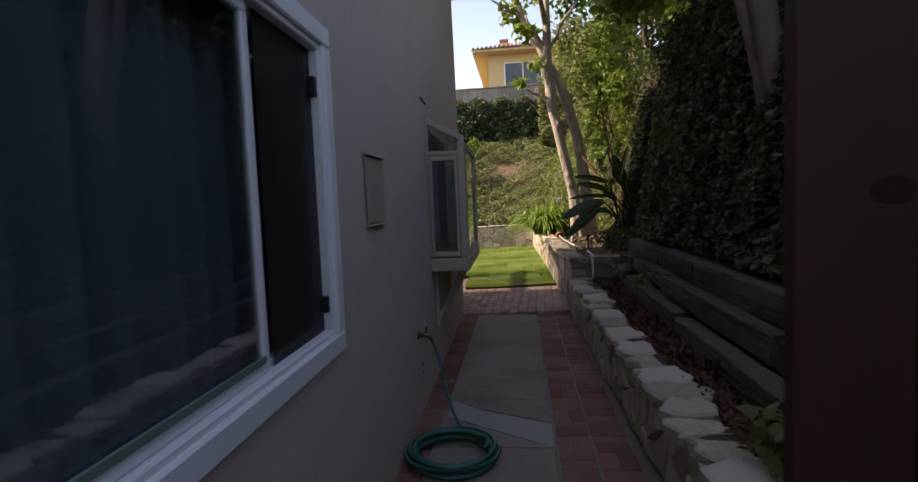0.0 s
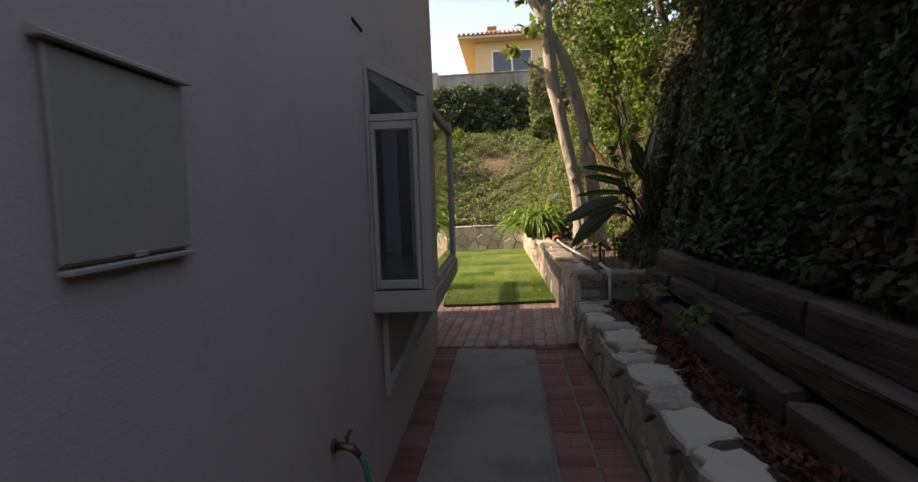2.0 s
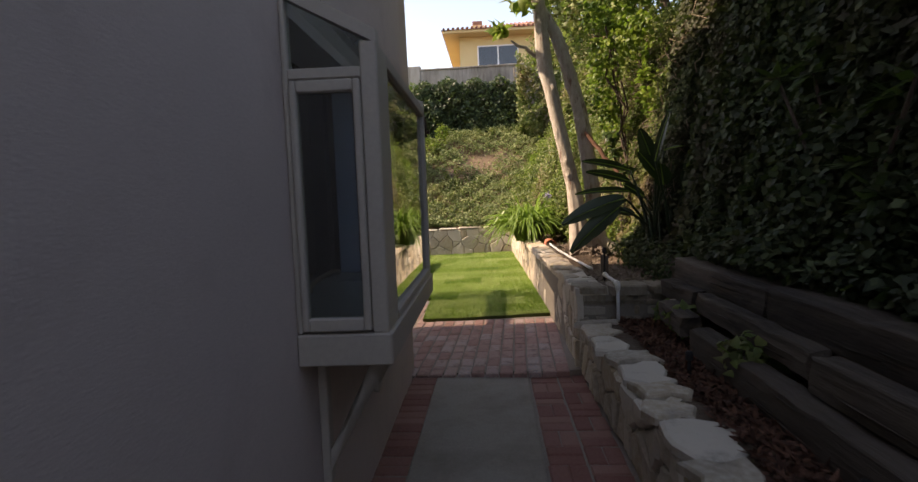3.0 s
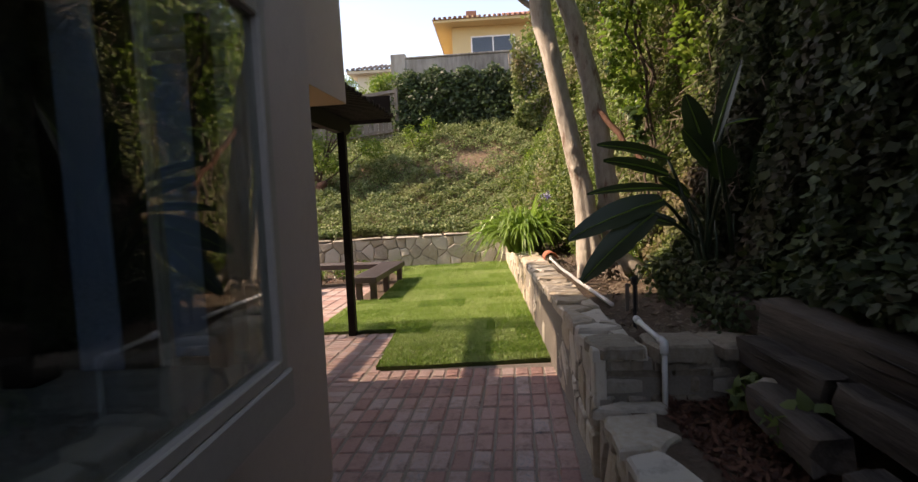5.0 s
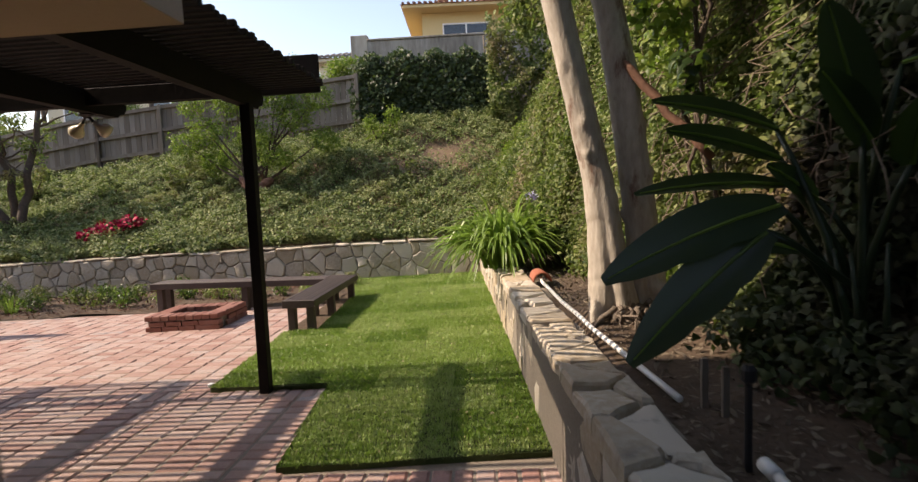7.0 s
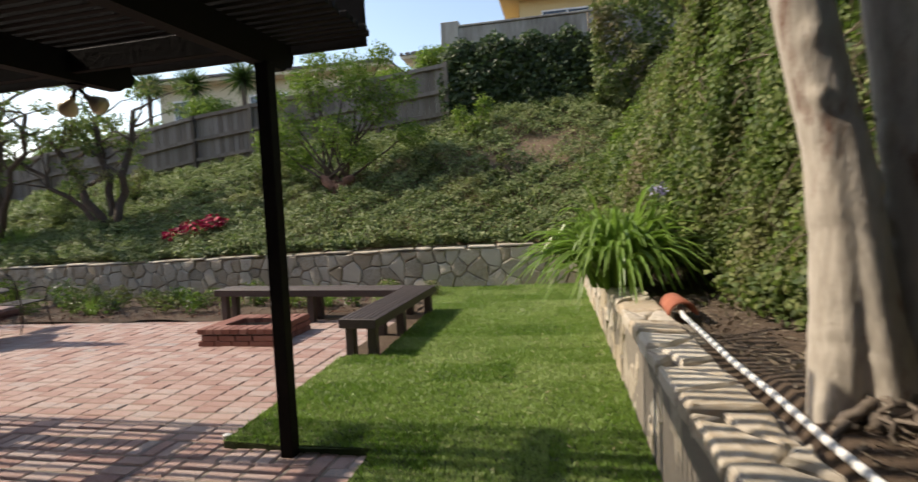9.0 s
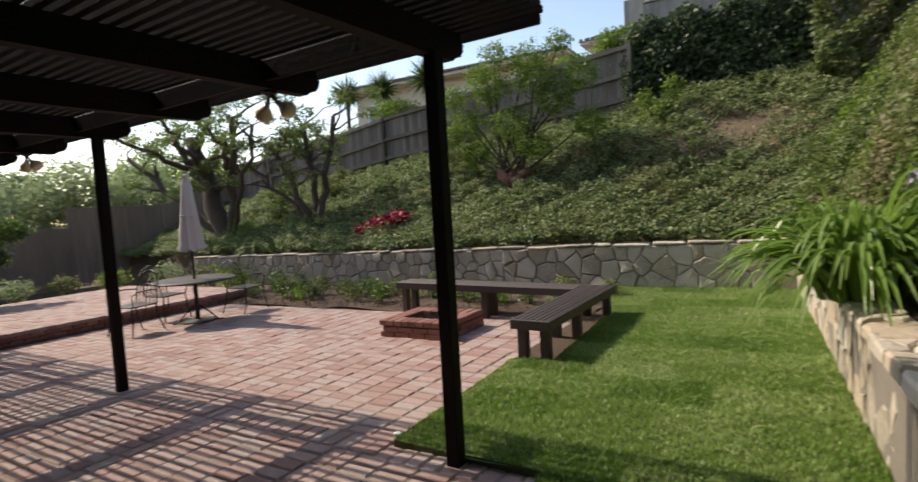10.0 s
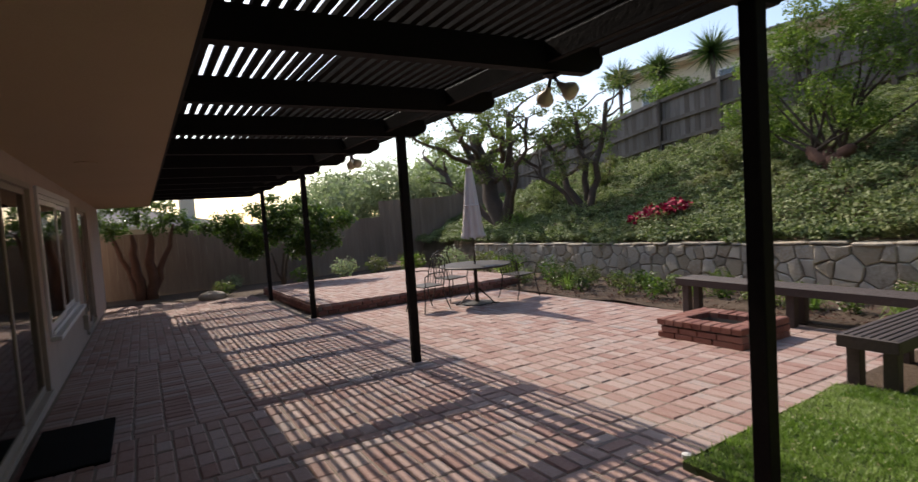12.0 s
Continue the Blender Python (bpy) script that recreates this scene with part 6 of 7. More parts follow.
# crown is out of view, made dense to shade the bank below
foliage("crown", [((2.7 + 0.7 * math.sin(i * 2.1), 4.9 + i * 0.33, 5.0 + 0.45 * math.cos(i * 1.7)), (1.0, 0.9, 0.6)) for i in range(11)], 64, 0.16, DEEP, lean, 0.7)

# shrubs and trees above the bank, sunlit beyond the lawn
for k, (c, r, mat, per) in enumerate([((2.6, 12.0, 5.0), (1.2, 1.2, 1.1), VINE, 60), ((2.1, 14.6, 5.1), (1.2, 1.3, 1.3), VINE, 60), ((1.9, 17.2, 5.2), (1.0, 1.2, 1.2), VINE, 60), ((3.2, 9.6, 5.2), (1.3, 1.4, 1.1), BRIGHT, 60)]):
    s = thing("bank_tree", "green leafy tree rising above the vine bank", "tree", group="trees above the bank")
    base = Vector((c[0] + 0.3, c[1], float(bank_height(np.array([c[0] + 0.3]), np.array([c[1]]))[0]) - 0.1))
    part("trunk", Geo().tube(wander(base, Vector(c) + Vector((0, 0, 0.2)), 6, 0.08, 70 + k), [0.09, 0.08, 0.075, 0.07, 0.06, 0.05, 0.03], 8), DARKBARK, s, "", True)
    foliage("crown", [((c[0] + r[0] * 0.55 * math.cos(i * 2.4 + k), c[1] + r[1] * 0.55 * math.sin(i * 2.4 + k), c[2] + r[2] * 0.45 * math.sin(i * 1.3 + k)), (r[0] * 0.6, r[1] * 0.6, r[2] * 0.55)) for i in range(7)], per, 0.12, mat, s, 0.6)

# uneven clumps of vine that climb the corner and hang on the bank's face
for k in range(34):
    corner = k < 18
    y = rt.uniform(16.6, 20.3) if corner else rt.uniform(10.2, 16.5)
    x = rt.uniform(0.7, 1.3) if corner else float(bank_foot(y)) + rt.uniform(0.15, 0.5)
    g0 = float(bank_height(np.array([x]), np.array([y]))[0])
    tall = rt.uniform(0.3, 1.0) if corner else rt.uniform(0.1, 0.4)
    mat = (VINE, BRIGHT, VINE, SLOPEIVY)[k % 4]
    th = thing("vine_clump", "leafy clump of vine tangled over the bank", "vine", group="vine clumps on the bank")
    part("stem", Geo().tube(wander((x + 0.1, y, g0 - 0.1), (x, y, g0 + tall), 5, 0.08, 800 + k), [0.03, 0.026, 0.022, 0.018, 0.012, 0.008], 6), DARKBARK, th, "", True)
    foliage("leaves", [((x + rt.uniform(-0.25, 0.25), y + rt.uniform(-0.3, 0.3), g0 + tall * q), (rt.uniform(0.22, 0.42), rt.uniform(0.25, 0.45), rt.uniform(0.2, 0.42))) for q in (0.25, 0.6, 0.95)], 130, rt.uniform(0.045, 0.075), mat, th, 0.6)

# leafy vine that hangs between the tree and the bank
th = thing("hanging_vine", "bright leafy vine hanging beside the pale tree", "vine")
for k in range(6):
    x, y = 1.3 + 0.05 * k, 9.5 + 0.14 * k
    part("stem", Geo().tube(wander((x + 0.25, y, 1.0), (x, y, 3.4), 8, 0.12, 660 + k), 0.012, 6), DARKBARK, th, "", True)
foliage("leaves", [((1.28, 9.55, 2.5), (0.2, 0.25, 0.3)), ((1.35, 9.85, 2.85), (0.28, 0.3, 0.3)), ((1.3, 9.45, 3.1), (0.26, 0.3, 0.3)), ((1.48, 9.95, 2.4), (0.24, 0.3, 0.3)), ((1.5, 10.25, 3.2), (0.35, 0.35, 0.4)), ((1.3, 9.75, 3.6), (0.35, 0.35, 0.35)), ((1.52, 9.55, 3.5), (0.3, 0.35, 0.35)), ((1.6, 9.2, 3.2), (0.25, 0.3, 0.4)), ((1.62, 9.0, 2.6), (0.16, 0.22, 0.35)), ((1.55, 10.5, 3.9), (0.4, 0.4, 0.4)), ((1.35, 9.4, 4.1), (0.35, 0.35, 0.35)), ((1.7, 9.9, 4.3), (0.4, 0.4, 0.4))], 120, 0.07, BRIGHT, th, 0.7, 0.35, 0.9, True)

# tall hedge at the path's street end, out of view, for windows to mirror
hedge = thing("street_hedge", "tall dark hedge out of view at the path's street end", "hedge")
for k in range(5):
    part("stem", Geo().tube(wander((-1.2 + k * 0.9, -6.3, -0.6), (-1.2 + k * 0.9, -6.3, 2.6), 5, 0.1, 640 + k), [0.06, 0.055, 0.05, 0.04, 0.03, 0.02], 6), DARKBARK, hedge, "", True)
foliage("leaves", [((-2.2 + 0.7 * (i % 10), -6.3 + 0.2 * math.sin(i * 2.1), 0.4 + 1.1 * (i // 10) + 0.25 * math.sin(i * 1.7)), (0.65, 0.5, 0.75)) for i in range(40)], 30, 0.16, DEEP, hedge, 0.6)

# dry stems that hang among the vines
for k in range(130):
    y = rt.uniform(8.3, 16.0) if k < 50 else rt.uniform(8.4, 10.6)
    x = float(bank_foot(y)) + rt.uniform(0.25, 0.62)
    z = float(bank_height(np.array([x]), np.array([y]))[0]) + rt.uniform(0.05, 0.3)
    a = Vector((x - 0.24, y, z + 0.1))
    b = a + Vector((rt.uniform(-0.45, 0.0), rt.uniform(-0.7, 0.7), rt.uniform(-1.0, -0.3)))
    tagged(part("dry_vine", Geo().tube(wander(a, b, 9, 0.13, 200 + k), 0.0038, 5), VINEWOOD, None, "", True), "bare dry vine stem hanging in the bank", "vine", "vine stems on the bank")


def strap_clump(name, centre, n, reach, tall, label, width=0.022, seed=1, material=None, flowers=0):
    """Arching strap leaves from one root."""
    r = random.Random(seed)
    th = thing(name, label, "plant")
    c = Vector(centre)
    for i in range(n):
        a = r.uniform(0, math.tau)
        up = r.random() ** 1.3
        L, h = reach * (0.45 + 0.65 * (1 - up)) * r.uniform(0.8, 1.15), tall * (0.55 + 0.5 * up) * r.uniform(0.8, 1.12)
        bow = r.uniform(1.25, 2.35) - 0.5 * up
        d = Vector((math.cos(a), math.sin(a), 0))
        a += r.uniform(-0.5, 0.5)
        s = Vector((-math.sin(a), math.cos(a), 0))
        root = c + d * reach * 0.28 * r.random()
        v, f = [], []
        for k in range(8):
            q = k / 7
            p = root + d * (0.03 + L * (0.45 * q + 0.55 * q * q)) + Vector((0, 0, h * (2.0 * q - bow * q * q * q)))
            w = width * (0.55 + 0.9 * q - 1.4 * q * q) + 0.001
            v += [p - s * w, p + Vector((0, 0, -w * 0.5)), p + s * w]
            if k:
                o = 3 * k
                f += [(o - 3, o - 2, o + 1, o), (o - 2, o - 1, o + 2, o + 1)]
        part("leaf", Geo().add(v, f), material or STRAP, th)
    for i in range(flowers):
        a = r.uniform(0, math.tau)
        top = c + Vector((0.34, 0.1, tall * 1.22))
        part("stem", Geo().tube([c, (c + top) / 2 + Vector((0.02, 0, 0.05)), top], 0.005, 6), STRAP, th)
        p = np.array(top) + RNG.normal(0, 0.028, (40, 3))
        ob = new("flower", leaf_mesh("flower", p, RNG.normal(0, 1, (40, 3)), np.full(40, 0.04), LILAC))
        ob.parent = th
        tagged(ob, "pale lilac flower head")
    return th


strap_clump("agapanthus", (0.52, 12.3, 0.70), 280, 0.7, 0.62, "lush clump of strap-leaved agapanthus over the wall", 0.037, 3, None, 1)
strap_clump("agapanthus", (0.88, 13.3, 0.74), 190, 0.75, 0.55, "strap-leaved agapanthus clump below the vine bank", 0.022, 4)


def paddle(th, root, base, tip, width, face):
    """A stalk from the root to the leaf's base, and one long cupped leaf to its tip, turned to face."""
    root, base, tip, face = Vector(root), Vector(base), Vector(tip), Vector(face)
    d = (tip - base).normalized()
    L = (tip - base).length
    up = (face - d * face.dot(d)).normalized()
    side = d.cross(up)
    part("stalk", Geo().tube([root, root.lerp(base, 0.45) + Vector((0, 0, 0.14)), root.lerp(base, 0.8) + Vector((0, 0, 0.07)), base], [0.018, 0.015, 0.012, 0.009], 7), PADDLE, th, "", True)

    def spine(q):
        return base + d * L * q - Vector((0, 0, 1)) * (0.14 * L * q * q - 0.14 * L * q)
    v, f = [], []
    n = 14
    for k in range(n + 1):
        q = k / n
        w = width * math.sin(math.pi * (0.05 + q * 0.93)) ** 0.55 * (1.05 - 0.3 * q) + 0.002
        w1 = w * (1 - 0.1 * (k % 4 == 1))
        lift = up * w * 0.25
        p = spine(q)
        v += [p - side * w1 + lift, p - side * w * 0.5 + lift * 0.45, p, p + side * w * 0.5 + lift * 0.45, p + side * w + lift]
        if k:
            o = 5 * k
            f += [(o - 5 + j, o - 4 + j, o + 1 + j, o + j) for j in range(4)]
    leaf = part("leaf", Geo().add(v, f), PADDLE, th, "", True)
    part("midrib", Geo().tube([spine(q) + up * 0.004 for q in (0, 0.25, 0.5, 0.75, 0.97)], [0.008, 0.007, 0.006, 0.004, 0.002], 6), STRAP, leaf)


bird = thing("bird_of_paradise", "dark green bird-of-paradise plant with broad paddle leaves", "plant")
# leaf base, leaf tip, half breadth, the way its face looks
PADDLES = [((1.20, 8.25, 1.41), (0.59, 8.2, 1.18), 0.1, (-0.2, -1, 0.6)), ((1.13, 8.2, 1.325), (0.66, 8.15, 0.91), 0.1, (-0.4, -1, 0.5)), ((1.30, 8.45, 1.685), (0.81, 8.35, 1.787), 0.062, (0.1, -0.8, 0.7)),
           ((1.285, 8.4, 1.575), (0.84, 8.3, 1.68), 0.055, (0.0, -0.9, 0.5)), ((1.32, 8.4, 1.474), (0.73, 8.3, 1.464), 0.06, (0, -0.6, 0.9)), ((1.51, 8.3, 1.66), (1.35, 8.25, 2.07), 0.085, (-0.5, -1, 0)),
           ((1.39, 7.9, 1.74), (1.47, 7.75, 2.156), 0.05, (-0.9, -0.5, 0)), ((1.55, 8.3, 1.6), (1.33, 8.25, 1.856), 0.07, (-0.4, -0.9, 0.2)), ((1.52, 8.1, 1.53), (1.465, 8.0, 1.72), 0.085, (-0.3, -0.9, 0.3)),
           ((1.75, 8.1, 1.39), (1.755, 8.05, 1.783), 0.085, (-0.5, -1, 0.1)), ((1.75, 8.0, 1.63), (1.83, 7.8, 1.99), 0.06, (-0.7, -0.7, 0.1)), ((1.56, 8.2, 1.85), (1.73, 8.1, 1.88), 0.04, (0, -0.5, 0.9)),
           ((1.42, 8.4, 1.42), (1.21, 8.35, 1.55), 0.05, (-0.2, -0.9, 0.4)), ((1.72, 8.35, 1.38), (1.68, 8.3, 1.65), 0.07, (-0.2, -0.9, 0.3)), ((1.3, 8.3, 1.25), (1.0, 8.4, 1.3), 0.06, (-0.1, -0.7, 0.7)), ((1.85, 8.4, 1.35), (1.98, 8.3, 1.72), 0.07, (-0.5, -0.9, 0.1))]
for k, (b, t_, w, fc) in enumerate(PADDLES):
    paddle(bird, (1.58 + 0.12 * math.sin(k * 2.2), 8.27 + 0.1 * math.cos(k * 1.7), 0.72), b, t_, w, fc)
for k in range(14):
    a = k * 2.4
    top = (1.58 + 0.2 * math.cos(a), 8.27 + 0.14 * math.sin(a), 1.15 + 0.22 * ((k * 0.37) % 1))
    part("stalk", Geo().tube([(1.58 + 0.08 * math.cos(a), 8.27 + 0.08 * math.sin(a), 0.72), (1.58 + 0.14 * math.cos(a), 8.27 + 0.1 * math.sin(a), 0.95), top], [0.017, 0.013, 0.006], 7), PADDLE, bird, "", True)

# leafy plants in the mulch bed, and a fleshy shrub on the shaded bank
for k, (x, y, s, mat) in enumerate([(1.22, 6.7, 0.13, VINE), (1.24, 5.75, 0.15, VINE), (1.1, 1.62, 0.2, VINE), (1.26, 7.1, 0.1, VINE), (0.95, 2.3, 0.12, VINE)]):
    th = thing("bed_plant", "small green leafy plant growing in the mulch", "plant", group="plants in the mulch bed")
    for j in range(6):
        a = j * 1.05 + k
        part("stem", Geo().tube([(x, y, 0.42), (x + 0.5 * s * math.cos(a), y + 0.5 * s * math.sin(a), 0.44 + s), (x + s * math.cos(a), y + s * math.sin(a), 0.43 + 1.5 * s)], 0.004, 5), STRAP, th)
    foliage("leaves", [((x, y, 0.46 + s), (s * 1.2, s * 1.2, s * 1.0))], 260, 0.075, mat, th, 0.7, 0.3, 0.8, True)
for k, (x, y, h) in enumerate([(1.42, 9.75, 0.26), (1.55, 9.5, 0.3), (1.5, 9.98, 0.28), (1.36, 10.25, 0.2), (1.6, 9.75, 0.34), (1.45, 9.2, 0.14)]):
    th = thing("foot_plant", "bright leafy plant at the foot of the bank", "plant", group="plants at the foot of the bank")
    z = float(bank_height(np.array([x]), np.array([y]))[0]) - 0.02
    for j in range(6):
        a = j * 1.05 + k
        part("stem", Geo().tube([(x, y, z), (x + 0.3 * h * math.cos(a), y + 0.3 * h * math.sin(a), z + h * 0.7), (x + 0.6 * h * math.cos(a), y + 0.6 * h * math.sin(a), z + h * 1.2)], 0.004, 5), STRAP, th)
    foliage("leaves", [((x, y, z + h * 0.75), (h * 0.75, h * 0.75, h * 0.65))], 150, 0.055, BRIGHT, th, 0.6, 0.3, 0.8)
th = thing("rosette_shrub", "dark shrub with whorls of narrow leaves", "shrub")
for k in range(14):
    c = Vector((1.72 + rt.uniform(-0.12, 0.15), 5.7 + rt.uniform(-0.5, 0.6), 1.65 + rt.uniform(-0.3, 0.5)))
    P = np.tile(np.array(c), (12, 1))
    part("stem", Geo().tube([(1.74, 5.75, 0.95), ((1.74 + c.x) / 2, (5.75 + c.y) / 2, (1.1 + c.z) / 2), c], 0.01, 5), DARKBARK, th)
    ob = new("whorl", leaf_mesh("whorl", P, np.tile([0, 0, 1.0], (12, 1)), np.full(12, 0.17), DEEP, 0.28, 0.1, 0.35))
    ob.parent = th
for k, (x, y) in enumerate([(1.5, 8.75), (1.62, 8.4), (1.52, 7.98), (1.64, 8.1), (1.62, 9.1), (1.55, 7.72), (1.42, 8.55), (1.45, 10.6), (1.3, 11.4), (1.38, 11.0)]):
    th = thing("ivy_mound", "low mound of dark ivy at the foot of the bank", "shrub", group="ivy mounds")
    z = float(bank_height(np.array([x]), np.array([y]))[0])
    part("stem", Geo().tube([(x, y, z - 0.05), (x + 0.05, y, z + 0.12), (x - 0.05, y + 0.06, z + 0.22)], 0.012, 5), DARKBARK, th)
    # mounds before y 9.2 take the leaf colour darkened for shade
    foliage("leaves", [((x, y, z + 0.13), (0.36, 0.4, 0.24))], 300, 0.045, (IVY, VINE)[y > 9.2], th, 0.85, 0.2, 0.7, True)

# fallen chips: bark mulch and leaf litter


def chips(name, n, where, zfn, size, material, label, category):
    px, py = where(n)
    pz = zfn(px, py) + RNG.uniform(0.0, 0.02, len(px))
    ob = new(name, leaf_mesh(name, np.stack([px, py, pz], 1), np.tile([0, 0, 1.0], (len(px), 1)), size * RNG.uniform(0.5, 1.6, len(px)), material, 0.35, 0.05, 0.45))
    return tagged(ob, label, category, kind="stuff")


chips("mulch", 26000, lambda n: (RNG.uniform(0.9, 1.42, n), RNG.uniform(0.4, 7.35, n)), bank_height, 0.045, MULCH, "reddish brown bark mulch chips in the bed", "mulch")
chips("leaf_litter", 5000, lambda n: (RNG.uniform(0.85, 2.1, n), RNG.uniform(7.65, 13.0, n)), bank_height, 0.035, VINEWOOD, "dry twigs and leaf litter on the soil", "litter")

# small fittings on the wall
tagged(part("roof_tile", Geo().add([(0.77 + (r * math.cos(a)) * 1.0 - 0.0, 11.2 + l, 0.72 + r * math.sin(a)) for l, r0 in ((-0.16, 0.085), (0.18, 0.075)) for r in (r0, r0 - 0.014) for a in [math.pi * k / 10 for k in range(11)]],
     [(k, k + 1, 22 + k + 1, 22 + k) for k in range(10)] + [(11 + k + 1, 11 + k, 33 + k, 33 + k + 1) for k in range(10)] + [(k, 11 + k, 11 + k + 1, k + 1) for k in range(10)] + [(22 + k + 1, 33 + k + 1, 33 + k, 22 + k) for k in range(10)] + [(0, 22, 33, 11), (10, 21, 43, 32)]), TERRACOTTA, None, "", True), "curved terracotta roof tile lying on the wall", "tile")
tagged(part("drain_pipe", Geo().tube([(0.77, 11.15, 0.745), (0.755, 10.95, 0.735), (0.77, 10.5, 0.73), (0.775, 10.1, 0.73), (0.8, 9.7, 0.73), (0.81, 9.35, 0.73), (0.835, 9.0, 0.73), (0.86, 8.6, 0.73), (0.88, 8.3, 0.73)], 0.014, 10), PVC, None, "", True), "thin white pipe lying along the wall top", "pipe")
pvc = thing("irrigation_pipe", "white PVC irrigation pipe bent over the wall", "pipe")
part("run", Geo().tube([(0.905, 7.75, 0.745), (0.905, 7.32, 0.745)], 0.014, 10), PVC, pvc, "", True)
part("riser", Geo().tube([(0.905, 7.28, 0.75), (0.905, 7.275, 0.40)], 0.014, 10), PVC, pvc, "", True)
part("elbow", Geo().tube([(0.905, 7.34, 0.745), (0.905, 7.285, 0.745), (0.905, 7.278, 0.69)], 0.021, 10), PVC, pvc, "", True)
part("cap", Geo().tube([(0.905, 7.73, 0.745), (0.905, 7.79, 0.748)], 0.021, 10), PVC, pvc, "", True)
for k, (x, y, z) in enumerate([(0.93, 7.92, 0.69), (1.04, 4.55, 0.43), (1.07, 3.35, 0.43), (1.0, 5.95, 0.43)]):
    s = thing("sprinkler", "small black plastic sprinkler on a stake", "sprinkler", group="sprinklers in the beds")
    h = 0.24 if k == 0 else 0.1
    part("stake", Geo().tube([(x, y, z - 0.06), (x, y, z + h)], 0.011, 8), BLACK, s)
    part("head", Geo().lathe([(0.012, 0.0), (0.022, 0.01), (0.022, 0.04), (0.014, 0.055)], (x, y, z + h - 0.01), 10), BLACK, s)
for x, y in ((0.99, 8.35), (1.02, 8.25)):
    tagged(part("stake", Geo().box(x - 0.012, x + 0.012, y - 0.008, y + 0.008, 0.64, 0.86, 0.002), FENCE), "short weathered wooden stake in the soil", "stake", "stakes in the bed")
s = thing("lawn_sprinkler", "small round pop-up sprinkler at the lawn's corner", "sprinkler")
part("head", skew(Geo().lathe([(0.02, 0.0), (0.026, 0.01), (0.026, 0.03), (0.012, 0.036)], (-2.02, 10.7, 0.0), 12), BACK), PVC, s)

# ---- planting bed at the far wall ----
n = 60
v, f = [], []
xs = [-9.0 + 7.0 * i / n for i in range(n + 1)]
for i, x in enumerate(xs):
    for j, y in enumerate((14.26 + 0.03 * math.sin(x * 5), 14.6, 15.1, 15.6, 16.0, 16.25)):
        v.append((x, y, 0.012 + 0.03 * (j > 0) + 0.02 * math.sin(x * 3 + j * 2)))
    if i:
        f += [((i - 1) * 6 + j, i * 6 + j, i * 6 + j + 1, (i - 1) * 6 + j + 1) for j in range(5)]
bed = tagged(part("planting_bed", Geo().add(v, f), SOIL, None, "", True), "dark soil bed in front of the stone wall", "bed", kind="structure")
bed.matrix_basis = FALL
g = Geo().add([(-2.08, 12.45, 0.012), (-1.62, 12.45, 0.012), (-1.62, 16.2, 0.03), (-2.08, 16.2, 0.03)], [(0, 1, 2, 3)])
strip = tagged(part("bench_bed", g, SOIL), "strip of bare soil under the bench", "bed", kind="structure")
strip.matrix_basis = BACK


def litter_where(n):
    return RNG.uniform(-9.0, -2.0, n), RNG.uniform(14.5, 16.4, n)


chips("bed_litter", 7000, litter_where, lambda x, y: 0.03 + 0.025 * np.clip(x + 1.5, -9, 0), 0.045, MULCH, "brown leaf litter on the planting bed", "litter")
rp = random.Random(12)
for k in range(34):
    x, y = -8.8 + k * 0.205 + rp.uniform(-0.1, 0.1), 15.0 + rp.uniform(-0.35, 0.8)
    z = 0.025 * (x + 1.5)
    w = BACK @ Vector((x, y, z))
    if k % 4 == 2:
        strap_clump("bed_iris", (w.x, w.y, w.z), 34, 0.22, 0.3, "upright strap-leaved plant against the stone wall", 0.014, 30 + k)
        continue
    th = thing("bed_shrub", "small leafy green shrub in the planting bed", "shrub", group="shrubs in the planting bed")
    s = rp.uniform(0.14, 0.28) if x > -6 else rp.uniform(0.2, 0.36)
    for j in range(4):
        part("stem", Geo().tube([(w.x, w.y, w.z - 0.02), (w.x + 0.4 * s * math.cos(j * 1.6 + k), w.y + 0.4 * s * math.sin(j * 1.6 + k), w.z + s)], 0.006, 5), DARKBARK, th)
    foliage("leaves", [((w.x, w.y, w.z + s * 0.9), (s * 1.1, s * 0.9, s * 0.9))], 230, 0.05, (CITRUS, VINE, CITRUS, VINE)[k % 4], th, 0.6)

n = 9000
px = RNG.uniform(-12.8, 1.0, n)
drop = RNG.uniform(0, 1, n) * np.clip(0.35 + 0.9 * wave(px * 1.1, px * 0.4, 6.0), 0.0, 1.0)
P = np.stack([px, 16.42 - 0.28 * drop, 0.8 + 0.025 * (px + 1.5) + RNG.uniform(0, 0.1, n) - 0.16 * drop ** 2], 1)
P = np.array([tuple(BACK @ Vector(p)) for p in P])
ob = new("wall_ivy", leaf_mesh("wall_ivy", P, np.tile([0, -0.7, 0.7], (n, 1)), 0.065 * RNG.uniform(0.6, 1.3, n), SLOPEIVY, 0.85, 0.3, 0.6))
tagged(ob, "ivy tumbling over the edge of the stone wall", "ivy", kind="stuff")

# ---- things on the slope ----


def on_hill(x, y):
    w = BACK @ Vector((x, y, 0))
    return Vector((w.x, w.y, float(back_height(np.array([w.x]), np.array([w.y]))[0])))


